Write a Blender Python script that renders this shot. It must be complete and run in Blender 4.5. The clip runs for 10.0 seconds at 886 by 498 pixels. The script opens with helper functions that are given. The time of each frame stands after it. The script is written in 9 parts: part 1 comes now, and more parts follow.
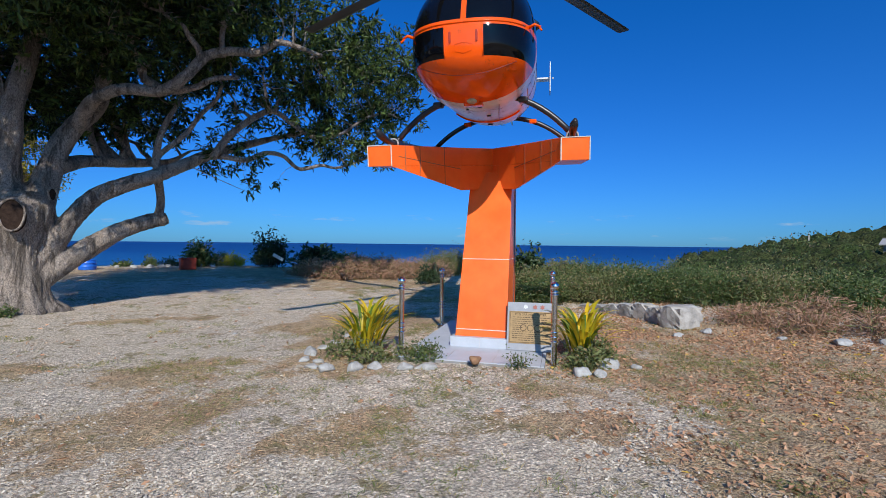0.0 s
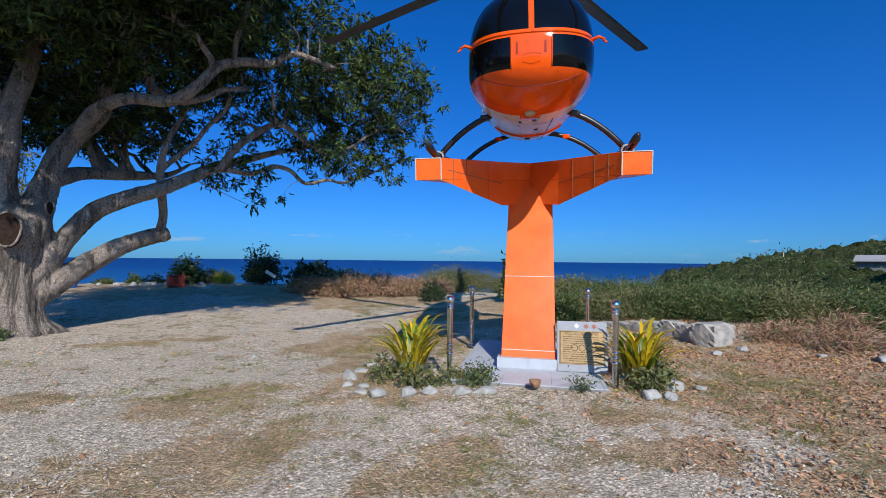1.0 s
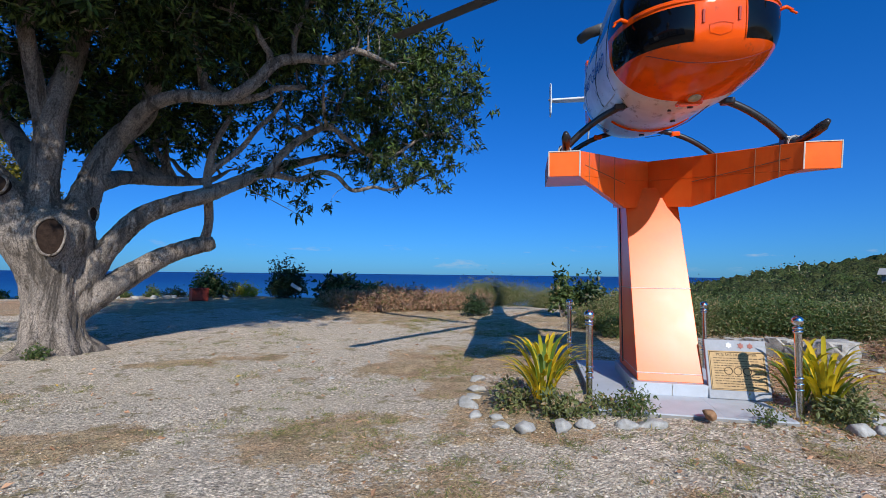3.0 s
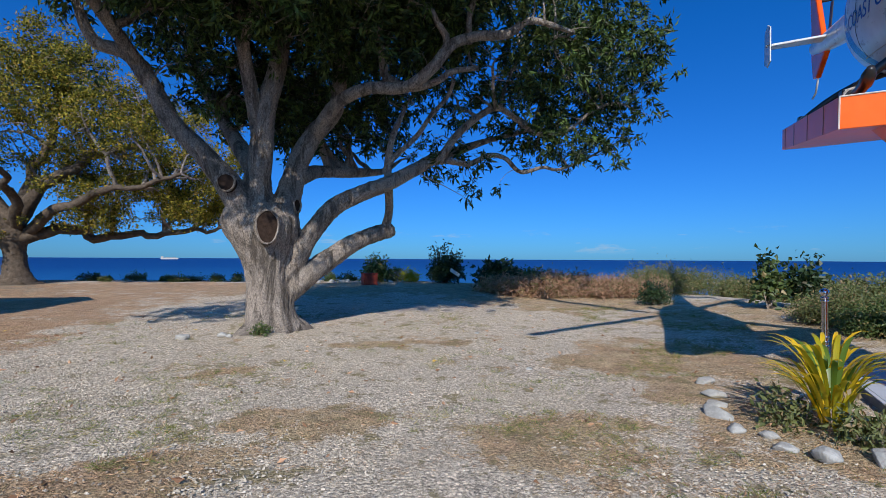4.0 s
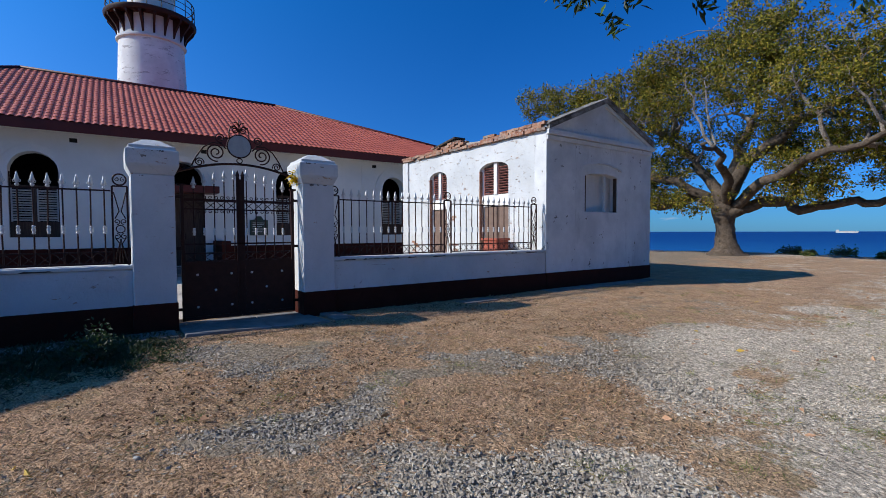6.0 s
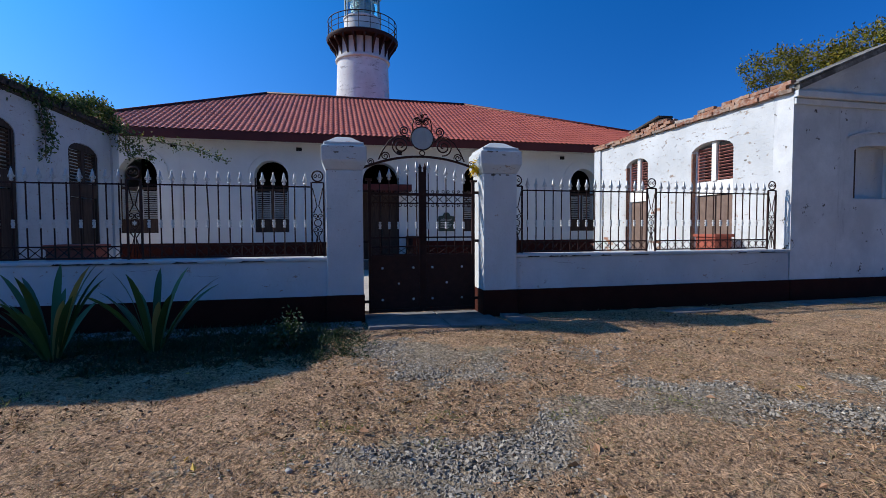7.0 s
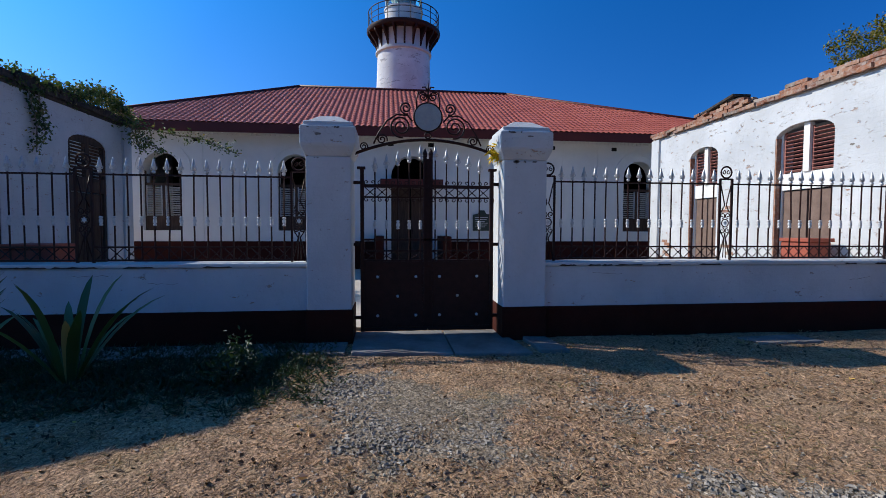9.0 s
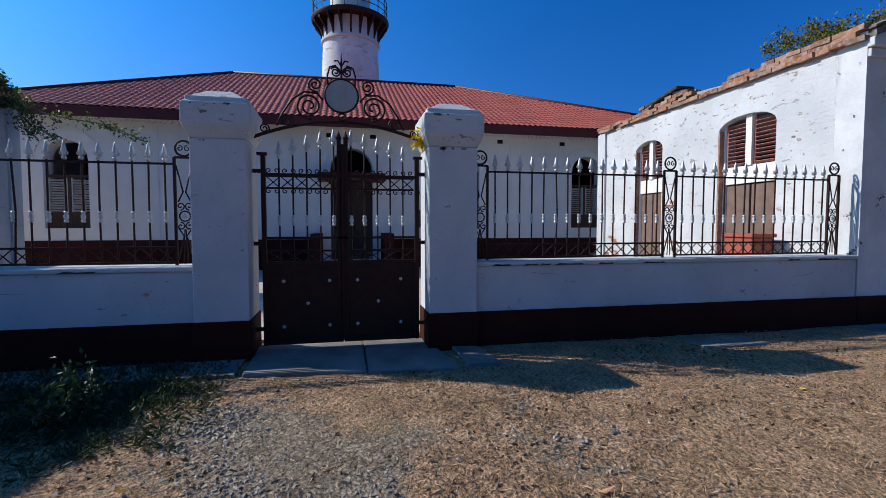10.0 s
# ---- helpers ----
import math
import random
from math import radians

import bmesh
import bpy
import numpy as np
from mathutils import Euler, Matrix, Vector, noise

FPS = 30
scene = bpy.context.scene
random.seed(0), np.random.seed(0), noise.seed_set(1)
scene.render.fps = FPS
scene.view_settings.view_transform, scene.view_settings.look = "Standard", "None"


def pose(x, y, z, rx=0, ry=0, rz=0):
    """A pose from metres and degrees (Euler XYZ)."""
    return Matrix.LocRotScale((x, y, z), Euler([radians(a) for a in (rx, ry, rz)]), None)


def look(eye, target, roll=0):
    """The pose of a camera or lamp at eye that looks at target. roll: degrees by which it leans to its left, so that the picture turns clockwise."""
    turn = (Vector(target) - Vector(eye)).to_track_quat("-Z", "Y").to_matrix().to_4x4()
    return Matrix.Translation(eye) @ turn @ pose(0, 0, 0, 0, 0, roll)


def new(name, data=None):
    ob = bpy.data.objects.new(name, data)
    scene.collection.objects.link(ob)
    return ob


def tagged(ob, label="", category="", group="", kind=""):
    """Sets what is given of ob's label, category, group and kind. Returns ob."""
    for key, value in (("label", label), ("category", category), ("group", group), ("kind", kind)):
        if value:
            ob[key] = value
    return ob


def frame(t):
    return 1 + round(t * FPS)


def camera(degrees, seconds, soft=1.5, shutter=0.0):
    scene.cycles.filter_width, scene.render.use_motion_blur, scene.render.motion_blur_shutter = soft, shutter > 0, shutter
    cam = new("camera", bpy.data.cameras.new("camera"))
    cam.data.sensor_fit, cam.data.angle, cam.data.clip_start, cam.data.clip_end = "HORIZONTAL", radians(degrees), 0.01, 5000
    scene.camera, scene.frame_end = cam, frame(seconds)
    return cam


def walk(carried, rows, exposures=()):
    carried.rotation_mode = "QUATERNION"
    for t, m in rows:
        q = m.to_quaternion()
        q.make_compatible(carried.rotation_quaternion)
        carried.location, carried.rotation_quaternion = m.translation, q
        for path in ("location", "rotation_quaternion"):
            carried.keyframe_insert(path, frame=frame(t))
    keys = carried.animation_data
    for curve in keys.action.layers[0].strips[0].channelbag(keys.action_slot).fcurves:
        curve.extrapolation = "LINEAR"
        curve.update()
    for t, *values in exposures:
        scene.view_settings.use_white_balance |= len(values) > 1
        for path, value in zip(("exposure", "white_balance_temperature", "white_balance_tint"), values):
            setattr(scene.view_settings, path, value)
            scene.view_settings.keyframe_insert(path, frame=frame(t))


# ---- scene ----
cam = camera(87.2, 10.0, soft=0.5)
PATH = [
    (0, (0.767, -0.016, 1.597), (1.737, 1.594, 1.574), 0.6),
    (0.5, (0.43, 0.405, 1.612), (1.435, 1.994, 1.624), 0.6),
    (1, (0.103, 0.724, 1.593), (1.146, 2.287, 1.637), 0.6),
    (1.5, (-0.107, 1.142, 1.589), (0.986, 2.671, 1.637), 0.6),
    (2, (-0.359, 1.509, 1.544), (0.761, 3.016, 1.618), 0.6),
    (2.2, (-0.442, 1.627, 1.563), (0.678, 3.136, 1.643), 0.6),
    (3.3, (-0.882, 2.556, 1.509), (0.072, 4.173, 1.606), 0.5),
    (3.5, (-0.995, 2.715, 1.532), (-0.133, 4.383, 1.613), 0.4),
    (4, (-1.282, 3.136, 1.496), (-0.737, 4.934, 1.533), 0.3),
    (4.3, (-1.536, 3.334, 1.518), (-1.261, 5.194, 1.527), 0.5),
    (4.5, (-1.709, 3.469, 1.496), (-1.654, 5.348, 1.483), 0.2),
    (5, (-2.185, 3.73, 1.484), (-2.739, 5.525, 1.437), 0),
    (5.5, (-2.601, 3.934, 1.46), (-3.774, 5.401, 1.389), -0.2),
    (6, (-2.99, 4.102, 1.433), (-4.52, 5.193, 1.362), -0.2),
    (6.2, (-3.124, 4.18, 1.433), (-4.744, 5.13, 1.363), -0.2),
    (7.3, (-3.927, 4.582, 1.361), (-5.782, 4.876, 1.27), -0.2),
    (7.5, (-4.042, 4.666, 1.387), (-5.902, 4.925, 1.288), -0.1),
    (8, (-4.338, 4.9, 1.389), (-6.197, 5.157, 1.291), 0.1),
    (8.5, (-4.688, 5.081, 1.388), (-6.551, 5.322, 1.301), 0.1),
    (9, (-4.976, 5.263, 1.4), (-6.842, 5.483, 1.316), 0.2),
    (9.5, (-5.284, 5.51, 1.419), (-7.141, 5.785, 1.324), 0.1),
    (10, (-5.605, 5.77, 1.39), (-7.443, 6.157, 1.294), 0),
]
walk(cam, [(t, look(eye, target, roll)) for t, eye, target, roll in PATH], [(0, 0.0), (5.0, 0.0), (7.3, -0.05), (10, -0.08)])

# ---- world, sun, exposure ----
SUN_EL, SUN_AZ = 35.3, math.atan2(-0.400, -0.917)   # azimuth of the sun from +y towards +x
world = bpy.data.worlds.new("sky_world")
scene.world = world
world.use_nodes = True
wn = world.node_tree.nodes
sky = wn.new("ShaderNodeTexSky")
sky.sky_type, sky.sun_disc = "NISHITA", False
sky.sun_elevation, sky.sun_rotation = radians(SUN_EL), SUN_AZ
sky.altitude, sky.air_density, sky.dust_density, sky.ozone_density = 0.0, 1.0, 0.2, 1.8
wn["Background"].inputs["Strength"].default_value = 0.067
deep_blue = wn.new("ShaderNodeMix")      # a clear tropical sky, bluer than the model's
deep_blue.data_type, deep_blue.blend_type = "RGBA", "MULTIPLY"
deep_blue.inputs[0].default_value = 1.0
wtone = wn.new("ShaderNodeValToRGB")      # deeper blue towards the zenith, paler at the horizon
wtone.color_ramp.elements[0].position, wtone.color_ramp.elements[0].color = 0.0, (0.104, 0.318, 0.79, 1)
wtone.color_ramp.elements[1].position, wtone.color_ramp.elements[1].color = 0.42, (0.03, 0.365, 0.90, 1)
wdouble = wn.new("ShaderNodeMix")
wdouble.data_type, wdouble.blend_type = "RGBA", "ADD"
wdouble.inputs[0].default_value = 1.0
world.node_tree.links.new(wtone.outputs[0], wdouble.inputs[6])
world.node_tree.links.new(wtone.outputs[0], wdouble.inputs[7])
world.node_tree.links.new(wdouble.outputs[2], deep_blue.inputs[7])
world.node_tree.links.new(sky.outputs[0], deep_blue.inputs[6])
# small fair-weather clouds low over the horizon
wc, wsep, wmap, wnoise, wband, wramp, wmul, wmix = (wn.new("ShaderNode" + k) for k in ("TexCoord", "SeparateXYZ", "Mapping", "TexNoise", "ValToRGB", "ValToRGB", "Math", "Mix"))
wmap.inputs["Scale"].default_value = (9.0, 9.0, 46.0)
wnoise.inputs["Scale"].default_value, wnoise.inputs["Detail"].default_value, wnoise.inputs["Roughness"].default_value = 1.0, 6.0, 0.6
for pos, val, slot in ((0.008, 0.0, 0), (0.022, 1.0, 1)):
    wband.color_ramp.elements[slot].position, wband.color_ramp.elements[slot].color = pos, (val, val, val, 1)
high = wband.color_ramp.elements.new(0.045)
high.color = (0.9, 0.9, 0.9, 1)
wband.color_ramp.elements.new(0.07).color = (0, 0, 0, 1)
for pos, val, slot in ((0.60, 0.0, 0), (0.72, 0.6, 1)):
    wramp.color_ramp.elements[slot].position, wramp.color_ramp.elements[slot].color = pos, (val, val, val, 1)
wmul.operation, wmix.data_type = "MULTIPLY", "RGBA"
wmix.inputs[7].default_value = (6.5, 8.0, 9.6, 1)
sun_way = (-0.400 * math.cos(radians(SUN_EL)), -0.917 * math.cos(radians(SUN_EL)), math.sin(radians(SUN_EL)))
wdot, wscale, wglow, wten, wnear = (wn.new("ShaderNode" + k) for k in ("VectorMath", "MapRange", "ValToRGB", "VectorMath", "Mix"))      # the sky pales towards the sun
wdot.operation, wdot.inputs[1].default_value = "DOT_PRODUCT", sun_way
wscale.inputs["From Min"].default_value, wscale.inputs["From Max"].default_value = -1.0, 1.0
stops = ((0.0, (0.090, 0.102, 0.104)), (0.5, (0.108, 0.111, 0.107)), (0.62, (0.16, 0.128, 0.116)), (0.75, (0.26, 0.155, 0.13)), (0.86, (0.42, 0.20, 0.152)), (0.94, (0.66, 0.27, 0.18)), (1.0, (0.95, 0.38, 0.24)))
while len(wglow.color_ramp.elements) < len(stops):
    wglow.color_ramp.elements.new(0.5)
for el, (pos, col) in zip(wglow.color_ramp.elements, stops):
    el.position, el.color = pos, (*col, 1)
wten.operation, wten.inputs[1].default_value = "MULTIPLY", (10.0, 10.0, 10.0)
wnear.data_type, wnear.blend_type, wnear.inputs[0].default_value = "RGBA", "MULTIPLY", 1.0
for a, b in ((wc.outputs["Generated"], wdot.inputs[0]), (wdot.outputs["Value"], wscale.inputs["Value"]), (wscale.outputs[0], wglow.inputs[0]), (wglow.outputs[0], wten.inputs[0]),
             (deep_blue.outputs[2], wnear.inputs[6]), (wten.outputs[0], wnear.inputs[7])):
    world.node_tree.links.new(a, b)
for a, b in ((wc.outputs["Generated"], wsep.inputs[0]), (wc.outputs["Generated"], wmap.inputs[0]), (wmap.outputs[0], wnoise.inputs["Vector"]), (wsep.outputs[2], wband.inputs[0]), (wsep.outputs[2], wtone.inputs[0]),
             (wnoise.outputs["Fac"], wramp.inputs[0]), (wband.outputs[0], wmul.inputs[0]), (wramp.outputs[0], wmul.inputs[1]), (wmul.outputs[0], wmix.inputs[0]), (wnear.outputs[2], wmix.inputs[6]),
             (wmix.outputs[2], wn["Background"].inputs["Color"])):
    world.node_tree.links.new(a, b)
sun_data = bpy.data.lights.new("sun", "SUN")
sun_data.energy, sun_data.angle, sun_data.color = 5.3, radians(0.53), (1.0, 0.95, 0.875)
sun = new("sun", sun_data)
sun.matrix_world = look((-40 * 0.4, -40 * 0.917, 40), (-40 * 0.4 + 0.565, -40 * 0.917 + 1.30, 39.0))


# ---- small mesh kit ----
class Geo:
    """Gathers vertices and faces of one mesh."""

    def __init__(self):
        self.v, self.f = [], []

    def add(self, verts, faces):
        n = len(self.v)
        self.v.extend(tuple(p) for p in verts)
        self.f.extend(tuple(i + n for i in f) for f in faces)

    def box(self, c, s, turn=0.0, m=None):
        x, y, z = s[0] / 2, s[1] / 2, s[2] / 2
        pts = [Vector((a, b, d)) for d in (-z, z) for a, b in ((-x, -y), (x, -y), (x, y), (-x, y))]
        r = m if m is not None else Matrix.Rotation(turn, 3, "Z")
        self.add([r @ p + Vector(c) for p in pts], [(3, 2, 1, 0), (4, 5, 6, 7), (0, 1, 5, 4), (1, 2, 6, 5), (2, 3, 7, 6), (3, 0, 4, 7)])
        return self

    def span(self, lo, hi):
        return self.box([(a + b) / 2 for a, b in zip(lo, hi)], [b - a for a, b in zip(lo, hi)])

    def tube(self, pts, radii, sides=8, cap=True, closed=False):
        pts = [Vector(p) for p in pts]
        n = len(pts)
        if not hasattr(radii, "__len__"):
            radii = [radii] * n
        rings, side = [], None
        for i, p in enumerate(pts):
            a, b = (pts[i - 1] if i or closed else p), (pts[(i + 1) % n] if i + 1 < n or closed else p)
            t = (b - a).normalized() if (b - a).length > 1e-9 else Vector((0, 0, 1))
            if side is None:
                side = t.orthogonal().normalized()
            side = (side - t * side.dot(t))
            side = side.normalized() if side.length > 1e-6 else t.orthogonal().normalized()
            up = t.cross(side)
            rings.append([p + (side * math.cos(2 * math.pi * k / sides) + up * math.sin(2 * math.pi * k / sides)) * radii[i] for k in range(sides)])
        faces = []
        for i in range(n if closed else n - 1):
            j = (i + 1) % n
            for k in range(sides):
                l = (k + 1) % sides
                faces.append((i * sides + k, i * sides + l, j * sides + l, j * sides + k))
        if cap and not closed:
            faces.append(tuple(range(sides - 1, -1, -1)))
            faces.append(tuple((n - 1) * sides + k for k in range(sides)))
        self.add([q for r in rings for q in r], faces)
        return self

    def lathe(self, profile, at=(0, 0, 0), sides=16):
        """profile: (radius, height) from below to above."""
        verts, faces = [], []
        for r, z in profile:
            for k in range(sides):
                a = 2 * math.pi * k / sides
                verts.append((at[0] + r * math.cos(a), at[1] + r * math.sin(a), at[2] + z))
        for i in range(len(profile) - 1):
            for k in range(sides):
                l = (k + 1) % sides
                faces.append((i * sides + k, i * sides + l, (i + 1) * sides + l, (i + 1) * sides + k))
        faces.append(tuple(range(sides - 1, -1, -1)))
        faces.append(tuple((len(profile) - 1) * sides + k for k in range(sides)))
        self.add(verts, faces)
        return self

    def prism(self, poly, m, depth):
        """A flat outline, counter-clockwise in its plane, pushed out by depth along its normal; m places it."""
        n = len(poly)
        v = [m @ Vector((a, b, 0)) for a, b in poly] + [m @ Vector((a, b, depth)) for a, b in poly]
        self.add(v, [tuple(range(n - 1, -1, -1)), tuple(range(n, 2 * n))] + [(i, (i + 1) % n, n + (i + 1) % n, n + i) for i in range(n)])
        return self

    def mesh(self, name, smooth=False):
        me = bpy.data.meshes.new(name)
        me.from_pydata(self.v, [], self.f)
        me.validate()
        if smooth:
            me.polygons.foreach_set("use_smooth", [True] * len(me.polygons))
        me.update()
        return me


def part(name, geo, material, parent=None, label="", smooth=False, bevel=0.0, where=None, kind="", auto=None):
    """Links a Geo, or a finished mesh, as one object under a thing or a part."""
    me = geo.mesh(name, smooth) if isinstance(geo, Geo) else geo
    if material is not None and not me.materials:
        me.materials.append(material)
    ob = new(name, me)
    if parent is not None:
        ob.parent = parent
    if where is not None:
        ob.matrix_basis = where
    if bevel:
        mod = ob.modifiers.new("bevel", "BEVEL")
        mod.width, mod.segments, mod.limit_method, mod.angle_limit = bevel, 2, "ANGLE", radians(40)
    if auto:
        me.polygons.foreach_set("use_smooth", [True] * len(me.polygons))
        me.set_sharp_from_angle(angle=radians(auto))
    return tagged(ob, label, kind=kind)


def thing(name, label, category, where=None, group="", kind=""):
    ob = new(name)
    ob.empty_display_size = 0.2
    if where is not None:
        ob.matrix_basis = where
    return tagged(ob, label, category, group, kind)


def fast_mesh(name, verts, faces, material, smooth=False):
    """A mesh from arrays; faces all with the same number of corners."""
    verts, faces = np.asarray(verts, np.float32), np.asarray(faces, np.int32)
    me = bpy.data.meshes.new(name)
    me.vertices.add(len(verts))
    me.vertices.foreach_set("co", verts.ravel())
    k = faces.shape[1]
    me.loops.add(faces.size)
    me.loops.foreach_set("vertex_index", faces.ravel())
    me.polygons.add(len(faces))
    me.polygons.foreach_set("loop_start", np.arange(0, faces.size, k, dtype=np.int32))
    me.polygons.foreach_set("use_smooth", np.full(len(faces), smooth))
    me.update(calc_edges=True)
    if material is not None:
        me.materials.append(material)
    return me


# ---- materials ----
def material(name, build, rough=0.6, metal=0.0, spec=0.5):
    mat = bpy.data.materials.new(name)
    mat.use_nodes = True
    nt = mat.node_tree
    b = nt.nodes["Principled BSDF"]
    b.inputs["Roughness"].default_value, b.inputs["Metallic"].default_value = rough, metal
    b.inputs["Specular IOR Level"].default_value = spec
    build(Nodes(nt, b))
    return mat


class Nodes:
    def __init__(self, nt, b):
        self.nt, self.b = nt, b
        self.tc = nt.nodes.new("ShaderNodeTexCoord")

    def put(self, kind, **values):
        n = self.nt.nodes.new(kind)
        for key, value in values.items():
            n.inputs[key].default_value = value
        return n

    def link(self, a, b):
        self.nt.links.new(a, b)

    def noise(self, scale, detail=4.0, rough=0.6, vector=None, stretch=None, distort=0.0):
        n = self.put("ShaderNodeTexNoise", Scale=scale, Detail=detail, Roughness=rough, Distortion=distort)
        v = vector or self.tc.outputs["Object"]
        if stretch:
            mp = self.put("ShaderNodeMapping", Scale=stretch)
            self.link(v, mp.inputs[0])
            v = mp.outputs[0]
        self.link(v, n.inputs["Vector"])
        return n.outputs["Fac"]

    def ramp(self, fac, stops):
        n = self.nt.nodes.new("ShaderNodeValToRGB")
        el = n.color_ramp.elements
        while len(el) < len(stops):
            el.new(0.5)
        for e, (p, c) in zip(el, stops):
            e.position = p
            e.color = (c, c, c, 1) if isinstance(c, (int, float)) else (*c, 1)
        self.link(fac, n.inputs[0])
        return n.outputs[0]

    def mix(self, fac, a, b, mode="MIX"):
        n = self.nt.nodes.new("ShaderNodeMix")
        n.data_type, n.blend_type = "RGBA", mode
        for sock, val in ((n.inputs[0], fac), (n.inputs[6], a), (n.inputs[7], b)):
            if isinstance(val, (int, float)):
                sock.default_value = val
            elif isinstance(val, tuple):
                sock.default_value = (*val, 1)
            else:
                self.link(val, sock)
        return n.outputs[2]

    def math(self, op, a, b=0.0, c=0.0):
        n = self.nt.nodes.new("ShaderNodeMath")
        n.operation = op
        for sock, val in zip(n.inputs, (a, b, c)):
            if isinstance(val, (int, float)):
                sock.default_value = val
            else:
                self.link(val, sock)
        return n.outputs[0]

    def color(self, val):
        if isinstance(val, tuple):
            self.b.inputs["Base Color"].default_value = (*val, 1)
        else:
            self.link(val, self.b.inputs["Base Color"])

    def rough(self, val):
        self.link(val, self.b.inputs["Roughness"])

    def bump(self, height, strength=0.3, distance=0.01):
        n = self.put("ShaderNodeBump", Strength=strength, Distance=distance)
        self.link(height, n.inputs["Height"])
        self.link(n.outputs[0], self.b.inputs["Normal"])

    def rand(self, island=False):
        if island:
            return self.nt.nodes.new("ShaderNodeNewGeometry").outputs["Random Per Island"]
        return self.nt.nodes.new("ShaderNodeObjectInfo").outputs["Random"]

    def attr(self, name):
        n = self.nt.nodes.new("ShaderNodeAttribute")
        n.attribute_name = name
        return n.outputs["Fac"]

    def height(self):
        n = self.nt.nodes.new("ShaderNodeNewGeometry")
        s = self.nt.nodes.new("ShaderNodeSeparateXYZ")
        self.link(n.outputs["Position"], s.inputs[0])
        return s.outputs

    def world(self):
        return self.nt.nodes.new("ShaderNodeNewGeometry").outputs["Position"]


def m_whitewash(relief):
    """Lime wash over brick; relief: how far the bond shows through."""
    def build(n):
        p = n.world()
        big = n.noise(0.8, 5, 0.6, p)
        streak = n.noise(2.2, 5, 0.7, p, stretch=(1.0, 1.0, 0.22))
        spots = n.noise(8.5, 7, 0.72, p, stretch=(0.8, 0.8, 1.5))
        base = n.mix(n.ramp(big, [(0.35, 0.0), (0.7, 1.0)]), (0.47, 0.48, 0.48), (0.61, 0.615, 0.61))
        base = n.mix(n.ramp(streak, [(0.55, 0.0), (0.8, 0.45)]), base, (0.48, 0.47, 0.45))
        brickish = n.mix(n.noise(24, 3, 0.5, p), (0.33, 0.30, 0.27), (0.46, 0.30, 0.22))
        chip = n.ramp(spots, [(0.655 - 0.12 * relief, 0.0), (0.67 - 0.12 * relief, 1.0)])
        s = n.height()
        uv = n.nt.nodes.new("ShaderNodeCombineXYZ")
        n.link(n.math("ADD", n.math("ADD", s[0], s[1]), n.math("MULTIPLY", n.noise(6, 3, 0.5, p), 0.02)), uv.inputs[0])
        n.link(n.math("ADD", s[2], n.math("MULTIPLY", n.noise(4, 3, 0.5, p), 0.018)), uv.inputs[1])
        bond = n.put("ShaderNodeTexBrick", Scale=1.0)
        bond.inputs["Mortar Size"].default_value, bond.inputs["Mortar Smooth"].default_value = 0.009, 0.6
        bond.inputs["Brick Width"].default_value, bond.inputs["Row Height"].default_value = 0.23, 0.075
        n.link(uv.outputs[0], bond.inputs["Vector"])
        worn = n.ramp(n.noise(0.9, 6, 0.68, p), [(0.40, 0.15), (0.58, 1.0)])
        joint = n.math("MULTIPLY", bond.outputs["Fac"], worn)
        base = n.mix(n.math("MULTIPLY", joint, 0.22 * relief), base, (0.36, 0.34, 0.32))
        hair = n.ramp(n.math("ABSOLUTE", n.math("SUBTRACT", n.noise(1.1, 7, 0.62, p, distort=0.6), 0.5)), [(0.003, 0.5 * relief), (0.007, 0.0)])
        base = n.mix(hair, base, (0.16, 0.15, 0.14))
        n.color(n.mix(chip, base, brickish))
        lumps = n.math("SUBTRACT", n.math("MULTIPLY", n.noise(14, 6, 0.65, p), 0.7), n.math("MULTIPLY", joint, 0.32 * relief))
        n.bump(n.math("SUBTRACT", lumps, n.math("MULTIPLY", chip, 0.8)), 0.75, 0.016)
    return build


def m_grimy(n):
    """Old whitewash with grey mould and dark runs."""
    p = n.world()
    base = n.mix(n.ramp(n.noise(1.0, 6, 0.65, p), [(0.35, 0.0), (0.68, 1.0)]), (0.50, 0.505, 0.505), (0.70, 0.70, 0.69))
    runs = n.ramp(n.noise(3.0, 6, 0.72, p, stretch=(1.0, 1.4, 0.16)), [(0.58, 0.0), (0.78, 0.5)])
    c = n.mix(runs, base, (0.17, 0.165, 0.16))
    chip = n.ramp(n.noise(4.2, 7, 0.72, p), [(0.64, 0.0), (0.655, 1.0)])
    n.color(n.mix(chip, c, (0.10, 0.085, 0.075)))
    n.bump(n.math("SUBTRACT", n.noise(16, 6, 0.65, p), chip), 0.5, 0.014)


def m_weathered(n):
    """Old render, blackened by rain and moss, with lighter patches left."""
    p = n.world()
    a = n.noise(3.0, 8, 0.75, p)
    c = n.mix(n.ramp(a, [(0.42, 0.0), (0.60, 1.0)]), (0.085, 0.078, 0.068), (0.36, 0.34, 0.31))
    n.color(n.mix(n.ramp(n.noise(26, 5, 0.7, p), [(0.4, 0.0), (0.65, 0.7)]), c, (0.15, 0.135, 0.115)))
    n.bump(n.noise(18, 6, 0.7, p), 0.7, 0.02)


